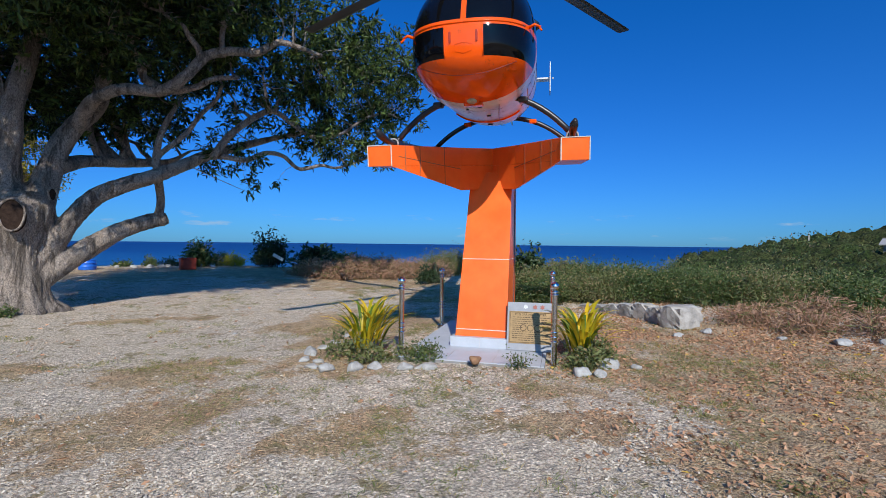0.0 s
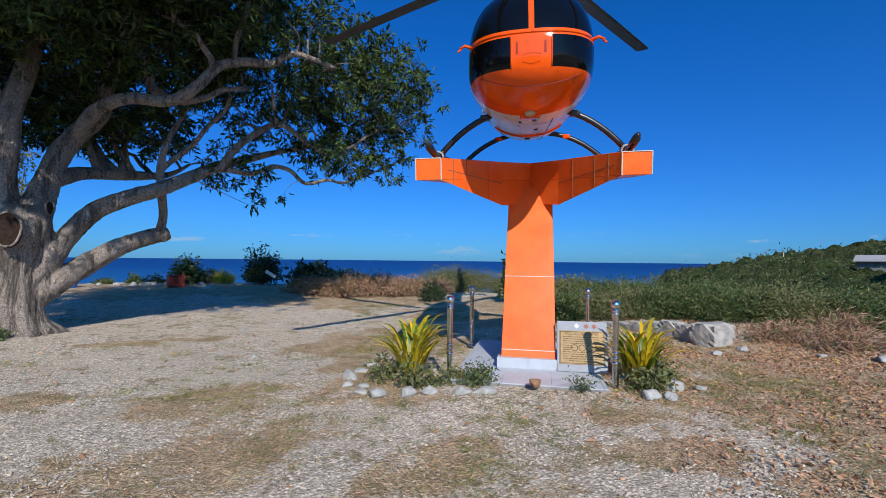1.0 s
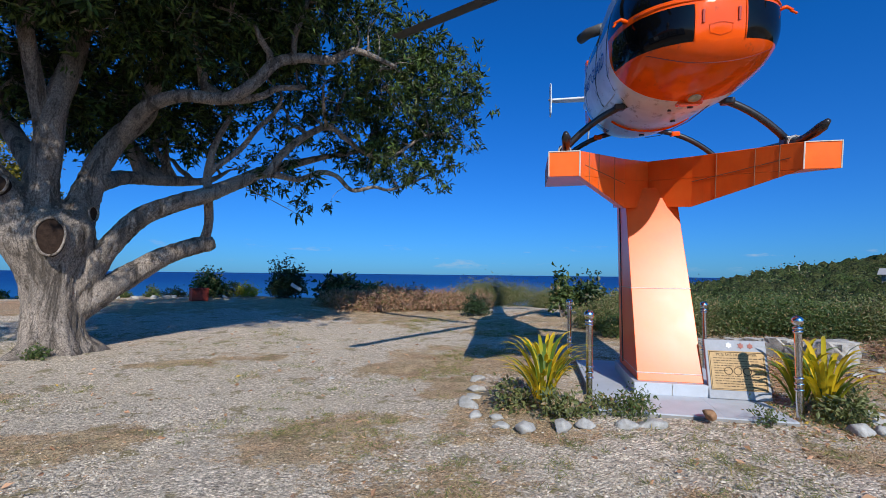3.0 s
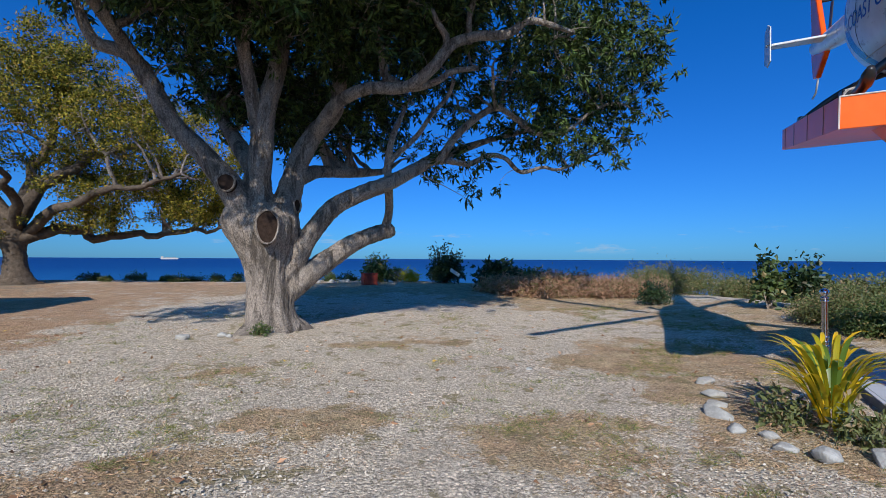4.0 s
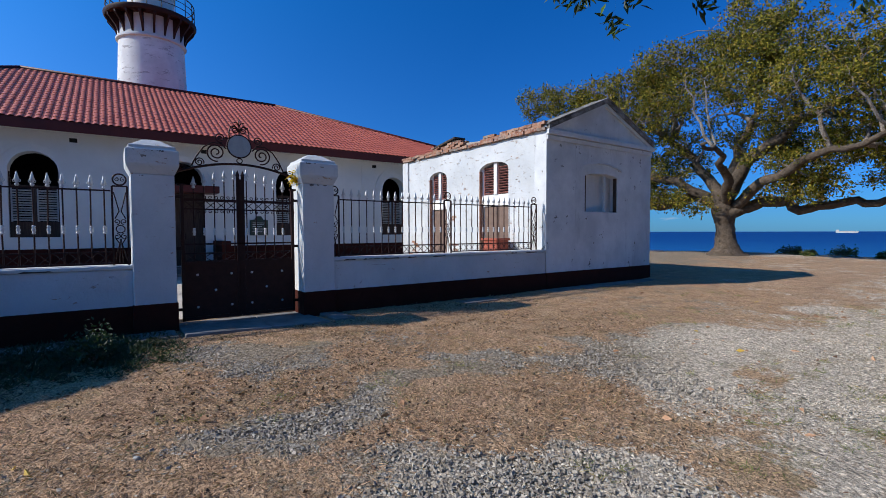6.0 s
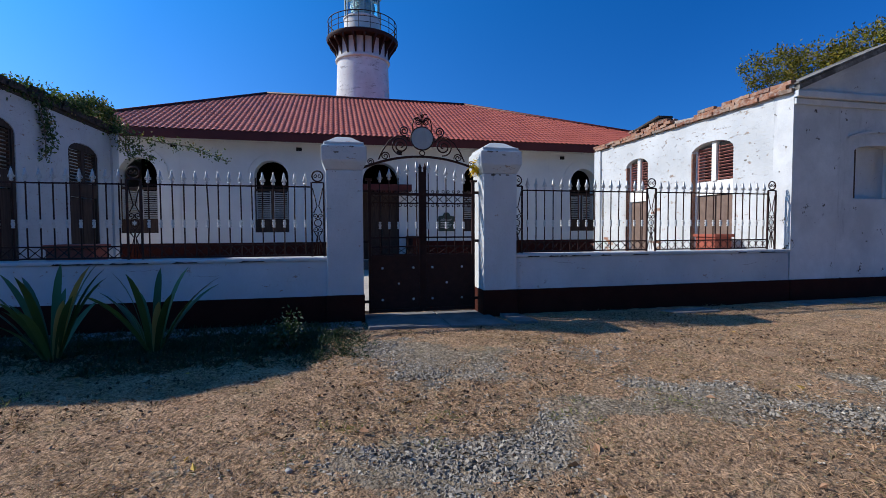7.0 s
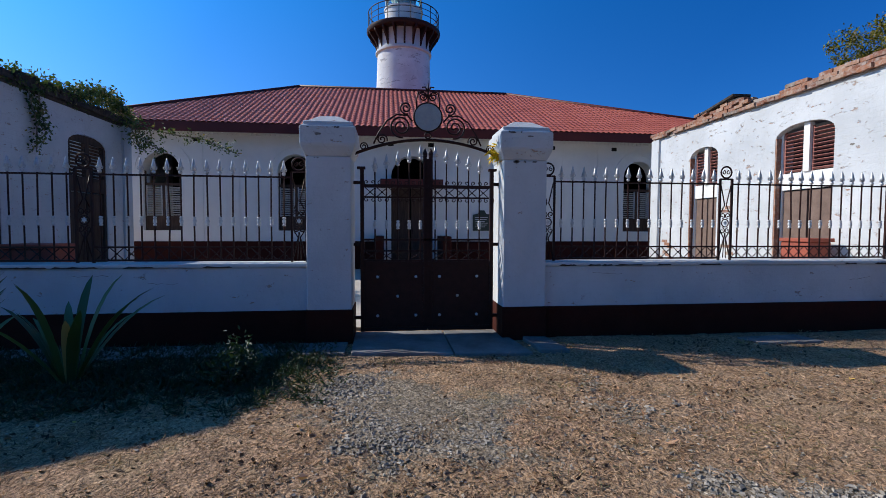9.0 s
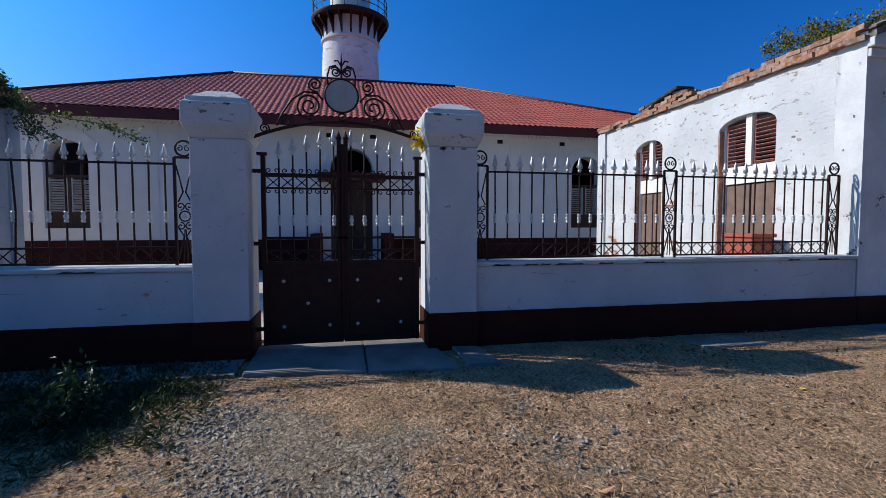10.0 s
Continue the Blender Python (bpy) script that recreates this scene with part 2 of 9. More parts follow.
def m_flaked(n):
    """White paint coming off grey masonry in large scales."""
    p = n.world()
    base = n.mix(n.ramp(n.noise(1.2, 5, 0.6, p), [(0.35, 0.0), (0.7, 1.0)]), (0.58, 0.575, 0.56), (0.74, 0.735, 0.715))
    flake = n.ramp(n.noise(2.4, 8, 0.78, p, stretch=(0.7, 0.7, 3.2)), [(0.585, 0.0), (0.60, 1.0)])
    under = n.mix(n.noise(9, 5, 0.7, p), (0.18, 0.17, 0.165), (0.46, 0.44, 0.42))
    n.color(n.mix(n.math("MULTIPLY", flake, 0.8), base, under))
    n.bump(n.math("SUBTRACT", n.noise(20, 4, 0.6, p), flake), 0.5, 0.015)


def m_plain(col, spread=0.12, scale=9.0, bump=0.2, dist=0.004, rough_var=0.0, fine=60.0):
    def build(n):
        p = n.world()
        a = n.noise(scale, 5, 0.6, p)
        f = n.noise(fine, 3, 0.6, p)
        lo = tuple(c * (1 - spread) for c in col)
        hi = tuple(min(1.0, c * (1 + spread)) for c in col)
        k = n.math("ADD", n.math("MULTIPLY", a, 0.7), n.math("MULTIPLY", f, 0.3))
        n.color(n.mix(n.ramp(k, [(0.3, 0.0), (0.7, 1.0)]), lo, hi))
        if bump:
            n.bump(n.math("ADD", a, n.math("MULTIPLY", f, 0.5)), bump, dist)
        if rough_var:
            r = n.b.inputs["Roughness"].default_value
            n.rough(n.ramp(a, [(0.3, max(0.02, r - rough_var)), (0.7, min(1, r + rough_var))]))
    return build


def m_leafy(lo, hi, dry=(0.22, 0.13, 0.04), dry_share=0.05, island=True, middle=0.5):
    def build(n):
        r = n.rand(island)
        c = n.mix(n.ramp(r, [(0.0, 0.0), (0.5, middle), (1.0, 1.0)]), lo, hi)
        c = n.mix(n.ramp(r, [(1.0 - dry_share - 0.01, 0.0), (1.0 - dry_share, 1.0)]), c, dry)
        n.color(c)
    return build


def leaf_material(name, lo, hi, dry=(0.22, 0.13, 0.04), dry_share=0.04, trans=0.3, rough=0.45, island=True, middle=0.5, spec=0.4):
    mat = material(name, m_leafy(lo, hi, dry, dry_share, island, middle), rough, 0, spec)
    nt = mat.node_tree
    b, out = nt.nodes["Principled BSDF"], nt.nodes["Material Output"]
    tr = nt.nodes.new("ShaderNodeBsdfTranslucent")
    mx = nt.nodes.new("ShaderNodeMixShader")
    mx.inputs[0].default_value = trans
    src = b.inputs["Base Color"].links[0].from_socket
    br = nt.nodes.new("ShaderNodeMix")
    br.data_type, br.blend_type = "RGBA", "MULTIPLY"
    br.inputs[0].default_value = 1.0
    br.inputs[7].default_value = (1.5, 1.6, 0.6, 1)
    nt.links.new(src, br.inputs[6])
    nt.links.new(br.outputs[2], tr.inputs["Color"])
    nt.links.new(b.outputs[0], mx.inputs[1])
    nt.links.new(tr.outputs[0], mx.inputs[2])
    nt.links.new(mx.outputs[0], out.inputs["Surface"])
    return mat


def m_bark(n):
    """Pale grey-brown bark with dark pits, furrows that run along the trunk, and mossy blotches."""
    p = n.world()
    v = n.put("ShaderNodeTexVoronoi", Scale=22.0)
    mp = n.put("ShaderNodeMapping", Scale=(1.0, 1.0, 0.30))
    n.link(p, mp.inputs[0])
    n.link(mp.outputs[0], v.inputs["Vector"])
    furrow = n.ramp(n.noise(5.0, 7, 0.74, p, stretch=(1, 1, 0.2), distort=0.6), [(0.40, 1.0), (0.50, 0.0)])
    crack = n.ramp(v.outputs["Distance"], [(0.2, 1.0), (0.62, 0.0)])
    fine = n.noise(46, 5, 0.75, p, stretch=(1, 1, 0.5))
    wob = n.noise(2.2, 6, 0.66, p, stretch=(1, 1, 0.45))
    c = n.mix(n.ramp(fine, [(0.36, 0.0), (0.60, 1.0)]), (0.13, 0.106, 0.088), (0.50, 0.42, 0.352))
    c = n.mix(n.ramp(wob, [(0.50, 0.0), (0.68, 0.65)]), c, (0.19, 0.163, 0.14))
    c = n.mix(n.math("MULTIPLY", furrow, 0.75), c, (0.06, 0.05, 0.042))
    pit = n.ramp(n.noise(70, 4, 0.75, p), [(0.38, 1.0), (0.47, 0.0)])
    c = n.mix(n.math("MULTIPLY", pit, 0.6), c, (0.05, 0.04, 0.033))
    n.color(c)
    n.bump(n.math("SUBTRACT", fine, n.math("ADD", n.math("MULTIPLY", furrow, 1.0), n.math("ADD", n.math("MULTIPLY", crack, -0.4), n.math("MULTIPLY", pit, 0.5)))), 0.9, 0.03)


def m_ground(n):
    p = n.world()
    g = n.attr("grass")
    br = n.noise(1.9, 9, 0.72, p)
    mask = n.math("ADD", g, n.math("MULTIPLY", n.math("SUBTRACT", br, 0.5), 1.4))
    mask = n.math("ADD", mask, n.math("MULTIPLY", n.math("SUBTRACT", n.noise(14, 6, 0.78, p), 0.5), 1.9))
    mask = n.ramp(mask, [(0.43, 0.0), (0.60, 0.95)])
    v = n.put("ShaderNodeTexVoronoi", Scale=34.0)
    n.link(p, v.inputs["Vector"])
    v2 = n.put("ShaderNodeTexVoronoi", Scale=75.0)
    n.link(p, v2.inputs["Vector"])
    sep = n.nt.nodes.new("ShaderNodeSeparateColor")
    n.link(v.outputs["Color"], sep.inputs[0])
    sep2 = n.nt.nodes.new("ShaderNodeSeparateColor")
    n.link(v2.outputs["Color"], sep2.inputs[0])
    pick = n.math("ADD", n.math("MULTIPLY", sep.outputs[0], 0.6), n.math("MULTIPLY", sep2.outputs[1], 0.4))
    stone = n.ramp(pick, [(0.15, (0.31, 0.262, 0.206)), (0.5, (0.63, 0.532, 0.415)), (0.85, (0.90, 0.775, 0.62))])
    dust = n.ramp(n.noise(0.7, 6, 0.65, p), [(0.40, 0.0), (0.62, 0.8)])
    stone = n.mix(n.math("MULTIPLY", dust, n.attr("green")), stone, n.mix(n.ramp(n.noise(70, 4, 0.7, p), [(0.3, 0.0), (0.7, 1.0)]), (0.46, 0.385, 0.29), (0.78, 0.66, 0.51)))
    grit = n.ramp(n.noise(30, 5, 0.8, p), [(0.38, 0.0), (0.62, 1.0)])
    stone = n.mix(0.55, stone, n.mix(grit, (0.52, 0.50, 0.48), (1.5, 1.48, 1.45)), "MULTIPLY")
    # each stone darkens to its rim: shade in the gaps, painted in
    stone = n.mix(0.8, stone, n.ramp(v.outputs["Distance"], [(0.12, 1.22), (0.60, 0.66)]), "MULTIPLY")
    stone = n.mix(1.0, stone, n.ramp(n.noise(11, 7, 0.8, p), [(0.38, 0.84), (0.62, 1.16)]), "MULTIPLY")
    fib = n.noise(85, 5, 0.8, p)
    fib = n.math("ADD", n.math("MULTIPLY", fib, 0.6), n.math("MULTIPLY", n.noise(190, 3, 0.8, p), 0.4))
    fib2 = n.noise(20, 5, 0.7, p)
    dry = n.mix(n.ramp(fib, [(0.38, 0.0), (0.60, 1.0)]), (0.115, 0.062, 0.036), (0.64, 0.385, 0.235))
    dry = n.mix(n.ramp(fib2, [(0.4, 0.0), (0.7, 0.7)]), dry, (0.23, 0.13, 0.075))
    soil = n.mix(n.ramp(n.noise(1.6, 6, 0.65, p), [(0.45, 0.0), (0.65, 0.6)]), dry, n.mix(fib, (0.20, 0.122, 0.072), (0.40, 0.27, 0.168)))
    green = n.math("MULTIPLY", n.ramp(n.noise(1.3, 6, 0.7, p), [(0.40, 0.40), (0.62, 0.85)]), n.attr("green"))
    soil = n.mix(green, soil, n.mix(n.ramp(fib, [(0.35, 0.0), (0.65, 1.0)]), (0.18, 0.137, 0.072), (0.56, 0.435, 0.255)))
    blotch = n.ramp(n.noise(3.2, 8, 0.74, p), [(0.36, 0.68), (0.62, 1.25)])
    fleck = n.ramp(n.noise(34, 5, 0.8, p), [(0.40, 0.52), (0.58, 1.60)])
    soil = n.mix(1.0, n.mix(0.9, soil, blotch, "MULTIPLY"), fleck, "MULTIPLY")
    tufts = n.math("MULTIPLY", n.ramp(n.noise(1.7, 8, 0.74, p), [(0.565, 0.0), (0.61, 0.85)]), n.attr("green"))
    stone = n.mix(n.attr("coarse"), stone, n.mix(1.0, stone, (0.50, 0.47, 0.43), "MULTIPLY"))      # darker crushed stone before the gate
    small = n.math("MULTIPLY", n.ramp(n.noise(3.1, 7, 0.72, p), [(0.60, 0.0), (0.635, 0.8)]), n.attr("green"))
    both = n.mix(small, n.mix(mask, stone, soil), n.mix(n.ramp(fib, [(0.35, 0.0), (0.65, 1.0)]), (0.09, 0.075, 0.033), (0.36, 0.285, 0.14)))
    n.color(n.mix(tufts, both, n.mix(n.ramp(fib, [(0.35, 0.0), (0.65, 1.0)]), (0.11, 0.09, 0.04), (0.38, 0.305, 0.155))))
    h = n.math("ADD", n.math("MULTIPLY", v.outputs["Distance"], 0.8), n.math("MULTIPLY", v2.outputs["Distance"], 0.4))
    n.bump(n.math("ADD", n.math("SUBTRACT", 1.0, h), n.math("MULTIPLY", fib, 0.8)), 1.0, 0.022)


def m_undergrowth(n):
    """Tangled low foliage: green and olive tips, gap shade painted into the colour."""
    p = n.world()
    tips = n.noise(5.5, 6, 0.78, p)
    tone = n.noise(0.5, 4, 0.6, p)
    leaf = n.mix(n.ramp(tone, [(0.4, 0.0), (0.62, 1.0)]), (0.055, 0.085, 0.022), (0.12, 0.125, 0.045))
    # near-black between the tips stands for the shade there
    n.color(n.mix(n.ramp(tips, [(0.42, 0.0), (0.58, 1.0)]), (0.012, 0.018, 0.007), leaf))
    n.bump(tips, 1.0, 0.25)


def m_sea(n):
    p = n.world()
    s = n.height()
    d = n.math("SQRT", n.math("ADD", n.math("MULTIPLY", s[0], s[0]), n.math("MULTIPLY", s[1], s[1])))
    patch = n.math("MULTIPLY", n.noise(0.006, 3, 0.6, p, stretch=(1, 1, 1)), 260.0)
    d2 = n.math("ADD", d, patch)
    deep = n.ramp(n.math("DIVIDE", d2, 1500.0), [(0.08, (0.03, 0.19, 0.33)), (0.22, (0.008, 0.085, 0.23)), (0.5, (0.001, 0.036, 0.155)), (1.0, (0.0005, 0.026, 0.135))])
    n.color(deep)
    wv = n.noise(0.45, 5, 0.65, p, stretch=(1, 1.6, 1))
    n.bump(wv, 0.35, 0.6)


def m_orange(n):
    p = n.tc.outputs["Object"]
    w = n.noise(2.5, 5, 0.6, p)
    dirt = n.ramp(n.noise(5, 6, 0.7, p, stretch=(1, 1, 0.25)), [(0.5, 0.0), (0.8, 0.3)])
    c = n.mix(n.ramp(w, [(0.3, 0.0), (0.7, 1.0)]), (0.78, 0.098, 0.010), (0.86, 0.145, 0.022))
    n.color(n.mix(dirt, c, (0.50, 0.11, 0.03)))
    n.rough(n.ramp(w, [(0.3, 0.30), (0.7, 0.34)]))
    n.bump(n.noise(30, 3, 0.5, p), 0.05, 0.002)


def m_glossy(col, chip=(0.5, 0.5, 0.5), share=0.0):
    def build(n):
        p = n.tc.outputs["Object"]
        a = n.noise(3, 4, 0.6, p)
        c = n.mix(n.ramp(a, [(0.3, 0.0), (0.7, 1.0)]), tuple(x * 0.88 for x in col), tuple(min(1, x * 1.08) for x in col))
        dirt = n.ramp(n.noise(8, 6, 0.72, p, stretch=(0.5, 1, 1)), [(0.62 - share, 0.0), (0.70 - share, 0.7)])
        n.color(n.mix(dirt, c, chip) if share else c)
    return build


def m_rooftile(n):
    p = n.world()
    a = n.noise(1.3, 5, 0.6, p)
    f = n.noise(30, 4, 0.7, p)
    c = n.mix(n.ramp(a, [(0.3, 0.0), (0.7, 1.0)]), (0.36, 0.075, 0.040), (0.50, 0.125, 0.068))
    n.color(n.mix(n.ramp(f, [(0.45, 0.0), (0.8, 0.5)]), c, (0.22, 0.07, 0.05)))
    n.bump(f, 0.15, 0.004)


def m_wood_brown(n):
    p = n.world()
    g = n.noise(7, 5, 0.65, p, stretch=(4, 4, 0.35))
    c = n.mix(n.ramp(g, [(0.3, 0.0), (0.7, 1.0)]), (0.033, 0.019, 0.013), (0.090, 0.054, 0.039))
    n.color(c)
    n.bump(g, 0.4, 0.004)


def m_brick(n):
    r = n.rand()
    p = n.world()
    c = n.ramp(r, [(0.0, (0.17, 0.068, 0.042)), (0.4, (0.29, 0.125, 0.07)), (0.75, (0.34, 0.20, 0.13)), (1.0, (0.13, 0.095, 0.075))])
    n.color(n.mix(n.ramp(n.noise(14, 5, 0.7, p), [(0.45, 0.0), (0.7, 0.7)]), c, (0.42, 0.37, 0.32)))
    n.bump(n.noise(40, 4, 0.7, p), 0.5, 0.006)


def m_concrete(n):
    p = n.world()
    a = n.noise(2.5, 6, 0.65, p)
    f = n.noise(45, 4, 0.7, p)
    c = n.mix(n.ramp(a, [(0.3, 0.0), (0.7, 1.0)]), (0.12, 0.115, 0.106), (0.26, 0.25, 0.234))
    n.color(n.mix(n.ramp(f, [(0.5, 0.0), (0.8, 0.4)]), c, (0.15, 0.14, 0.13)))
    n.bump(n.math("ADD", a, f), 0.4, 0.008)


WHITEWASH = material("whitewash", m_whitewash(0.12), 0.85, 0, 0.2)
WASHED_BRICK = material("whitewashed_brick", m_whitewash(0.3), 0.85, 0, 0.2)
PLASTER = material("white_plaster", m_plain((0.72, 0.695, 0.65), 0.08, 1.5, 0.3, 0.01), 0.85, 0, 0.2)
MAROON = material("maroon_paint", m_plain((0.046, 0.011, 0.007), 0.3, 3.0, 0.3, 0.006), 0.8, 0, 0.1)
FASCIA = material("maroon_fascia", m_plain((0.10, 0.017, 0.012), 0.2, 2.0, 0.15, 0.004), 0.55, 0, 0.3)
IRON = material("brown_iron", m_plain((0.030, 0.010, 0.007), 0.4, 12.0, 0.3, 0.003), 0.55, 0.0, 0.2)
SILVER = material("silver_paint", m_plain((0.52, 0.52, 0.51), 0.2, 30.0, 0.2, 0.002), 0.4, 0.35, 0.5)
BRICK = material("red_brick", m_brick, 0.9, 0, 0.2)
SOOTED = material("sooted_masonry", m_plain((0.075, 0.062, 0.054), 0.5, 7.0, 0.9, 0.04), 0.95, 0, 0.1)
MORTAR = material("rubble_mortar", m_plain((0.36, 0.30, 0.25), 0.3, 8.0, 0.6, 0.02), 0.95, 0, 0.1)
ROOF = material("red_tile_sheet", m_rooftile, 0.55, 0, 0.4)
DARKWOOD = material("weathered_wood", m_wood_brown, 0.75, 0, 0.25)
LOUVER = material("faded_red_wood", m_plain((0.30, 0.115, 0.09), 0.25, 10.0, 0.3, 0.003), 0.7, 0, 0.25)
LOUVER_GREY = material("grey_louver_paint", m_plain((0.42, 0.43, 0.43), 0.15, 8.0, 0.2, 0.003), 0.7, 0, 0.25)
# near-black that stands for the shade inside rooms and vents
BLACK_IN = material("unlit_opening_black", m_plain((0.012, 0.011, 0.011), 0.3, 3.0, 0.0), 0.8, 0, 0.2)
TERRACOTTA = material("red_painted_pot", m_plain((0.30, 0.075, 0.045), 0.2, 6.0, 0.2, 0.004), 0.7, 0, 0.3)
# yard floor made paler and warmer to bounce light onto the house front
YARD = material("light_bouncing_yard_concrete", m_plain((0.46, 0.41, 0.345), 0.2, 3.0, 0.3, 0.01), 0.9, 0, 0.15)
CONCRETE = material("weathered_concrete", m_concrete, 0.9, 0, 0.2)
KERB = material("pale_rough_concrete", m_plain((0.36, 0.335, 0.30), 0.45, 5.0, 0.9, 0.03), 0.92, 0, 0.15)
BARK = material("rough_bark", m_bark, 0.9, 0, 0.15)
BARK_FAR = material("brown_bark", m_plain((0.105, 0.08, 0.06), 0.55, 7.0, 1.0, 0.05), 0.9, 0, 0.15)
CUTWOOD = material("dark_cut_wood", m_plain((0.032, 0.021, 0.016), 0.5, 14.0, 0.8, 0.02), 0.95, 0, 0.05)
GROUND = material("gravel_and_dry_grass", m_ground, 0.95, 0, 0.15)
SEA = material("sea_water", m_sea, 0.45, 0, 0.14)
GRIMY = material("grimy_whitewash", m_grimy, 0.88, 0, 0.2)
WEATHERED = material("weather_blackened_render", m_weathered, 0.9, 0, 0.15)
GRIMY_DARK = material("soot_stained_render", m_plain((0.20, 0.185, 0.165), 0.5, 9.0, 0.6, 0.01), 0.9, 0, 0.15)
FLAKED = material("flaking_white_paint", m_flaked, 0.85, 0, 0.2)
ORANGE_PANEL = material("orange_cladding", m_orange, 0.3, 0, 0.27)
DARK_JOINT = material("dark_sealant", m_plain((0.20, 0.10, 0.06), 0.3, 20.0, 0.2, 0.002), 0.8, 0, 0.2)
JOINT = material("pale_sealant", m_plain((0.55, 0.5, 0.44), 0.2, 20.0, 0.2, 0.002), 0.8, 0, 0.2)
TILE_GREY = material("grey_floor_tile", m_plain((0.40, 0.425, 0.46), 0.1, 4.0, 0.05, 0.002), 0.55, 0, 0.5)
HELI_ORANGE = material("heli_orange_paint", m_glossy((0.78, 0.082, 0.003), (0.42, 0.06, 0.012), 0.03), 0.10, 0, 0.32)
HELI_WHITE = material("heli_white_paint", m_glossy((0.66, 0.66, 0.65), (0.30, 0.27, 0.24), 0.06), 0.25, 0, 0.5)
HELI_BLUE = material("heli_blue_paint", m_glossy((0.012, 0.06, 0.30)), 0.25, 0, 0.5)
DARK_GLASS = material("dark_canopy_glass", m_plain((0.003, 0.0032, 0.004), 0.2, 2.0, 0.0), 0.03, 0, 0.22)
BLACK_TUBE = material("black_painted_tube", m_plain((0.016, 0.016, 0.018), 0.3, 12.0, 0.2, 0.003), 0.35, 0, 0.5)
BLADE = material("dark_grey_blade", m_plain((0.055, 0.052, 0.05), 0.2, 6.0, 0.1, 0.003), 0.5, 0, 0.4)
CHROME = material("stainless_steel", m_plain((0.62, 0.61, 0.60), 0.08, 12.0, 0.05, 0.001), 0.13, 1.0, 0.5)
BRASS = material("brass_plate", m_plain((0.29, 0.19, 0.085), 0.2, 14.0, 0.1, 0.002), 0.5, 0.3, 0.4)
SLATE = material("grey_stone_slab", m_plain((0.26, 0.27, 0.29), 0.12, 12.0, 0.2, 0.003), 0.55, 0, 0.4)
ENGRAVED = material("dark_engraving", m_plain((0.06, 0.035, 0.015), 0.2, 20.0, 0.0), 0.6, 0.2, 0.4)
STONE = material("pale_stone", m_plain((0.34, 0.33, 0.305), 0.38, 9.0, 0.8, 0.02), 0.9, 0, 0.2)
BROWNSTONE = material("brown_stone", m_plain((0.27, 0.15, 0.08), 0.25, 6.0, 0.6, 0.02), 0.9, 0, 0.2)
PEBBLE = material("gravel_stone", lambda n: n.color(n.ramp(n.rand(True), [(0.0, (0.30, 0.255, 0.20)), (0.5, (0.44, 0.38, 0.30)), (1.0, (0.58, 0.505, 0.405))])), 0.9, 0, 0.2)
STRAW = leaf_material("dry_grass_blade", (0.12, 0.07, 0.038), (0.74, 0.47, 0.275), (0.17, 0.14, 0.06), 0.14, 0.06, 0.8)
LITTER = leaf_material("dead_leaf", (0.20, 0.098, 0.052), (0.55, 0.32, 0.19), (0.55, 0.36, 0.07), 0.025, 0.1, 0.8)
DARK_LITTER = leaf_material("dark_leaf_crumbs", (0.05, 0.033, 0.02), (0.17, 0.10, 0.06), (0.34, 0.19, 0.10), 0.06, 0.05, 0.9)
GRASS_GREEN = leaf_material("green_grass_blade", (0.085, 0.11, 0.03), (0.22, 0.23, 0.07), (0.36, 0.28, 0.12), 0.3, 0.25, 0.7)
LEAF_MANGO = leaf_material("dark_green_leaf", (0.008, 0.018, 0.004), (0.10, 0.155, 0.035), (0.12, 0.13, 0.035), 0.03, 0.06, 0.5, middle=0.2, spec=0.22)
LEAF_FAR = leaf_material("olive_yellow_leaf", (0.030, 0.042, 0.006), (0.37, 0.30, 0.034), (0.30, 0.19, 0.04), 0.10, 0.10, 0.6, middle=0.32, spec=0.14)
LEAF_BUSH = leaf_material("bush_leaf", (0.032, 0.058, 0.016), (0.115, 0.155, 0.045), (0.26, 0.2, 0.09), 0.08, 0.25, 0.5)
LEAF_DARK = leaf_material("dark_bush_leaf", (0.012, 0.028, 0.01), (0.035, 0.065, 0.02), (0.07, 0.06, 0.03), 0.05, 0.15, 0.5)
LEAF_OLIVE = leaf_material("olive_shrub_leaf", (0.075, 0.09, 0.03), (0.17, 0.185, 0.065), (0.26, 0.19, 0.1), 0.15, 0.2, 0.6)
LEAF_DRYBUSH = leaf_material("dry_shrub_leaf", (0.23, 0.125, 0.08), (0.46, 0.285, 0.185), (0.14, 0.15, 0.05), 0.15, 0.15, 0.7)
UNDERGROWTH = material("undergrowth", m_undergrowth, 0.9, 0, 0.1)
LEAF_CROTON = leaf_material("yellow_strap_leaf", (0.30, 0.28, 0.015), (0.85, 0.52, 0.025), (0.09, 0.15, 0.02), 0.25, 0.3, 0.4, island=False)
LEAF_AGAVE = leaf_material("agave_leaf", (0.03, 0.065, 0.02), (0.07, 0.13, 0.035), (0.28, 0.24, 0.10), 0.06, 0.1, 0.45, island=False)
BLUE_PLASTIC = material("blue_plastic", m_plain((0.012, 0.12, 0.55), 0.12, 4.0, 0.0), 0.4, 0, 0.5)
RED_BOX = material("red_painted_box", m_plain((0.22, 0.03, 0.016), 0.25, 5.0, 0.2, 0.004), 0.6, 0, 0.3)
SHIP_WHITE = material("ship_paint", m_plain((0.46, 0.43, 0.38), 0.15, 0.05, 0.0), 0.6, 0, 0.3)
BROWNROOF = material("brown_far_roof", m_plain((0.17, 0.14, 0.125), 0.2, 2.0, 0.2, 0.02), 0.8, 0, 0.2)
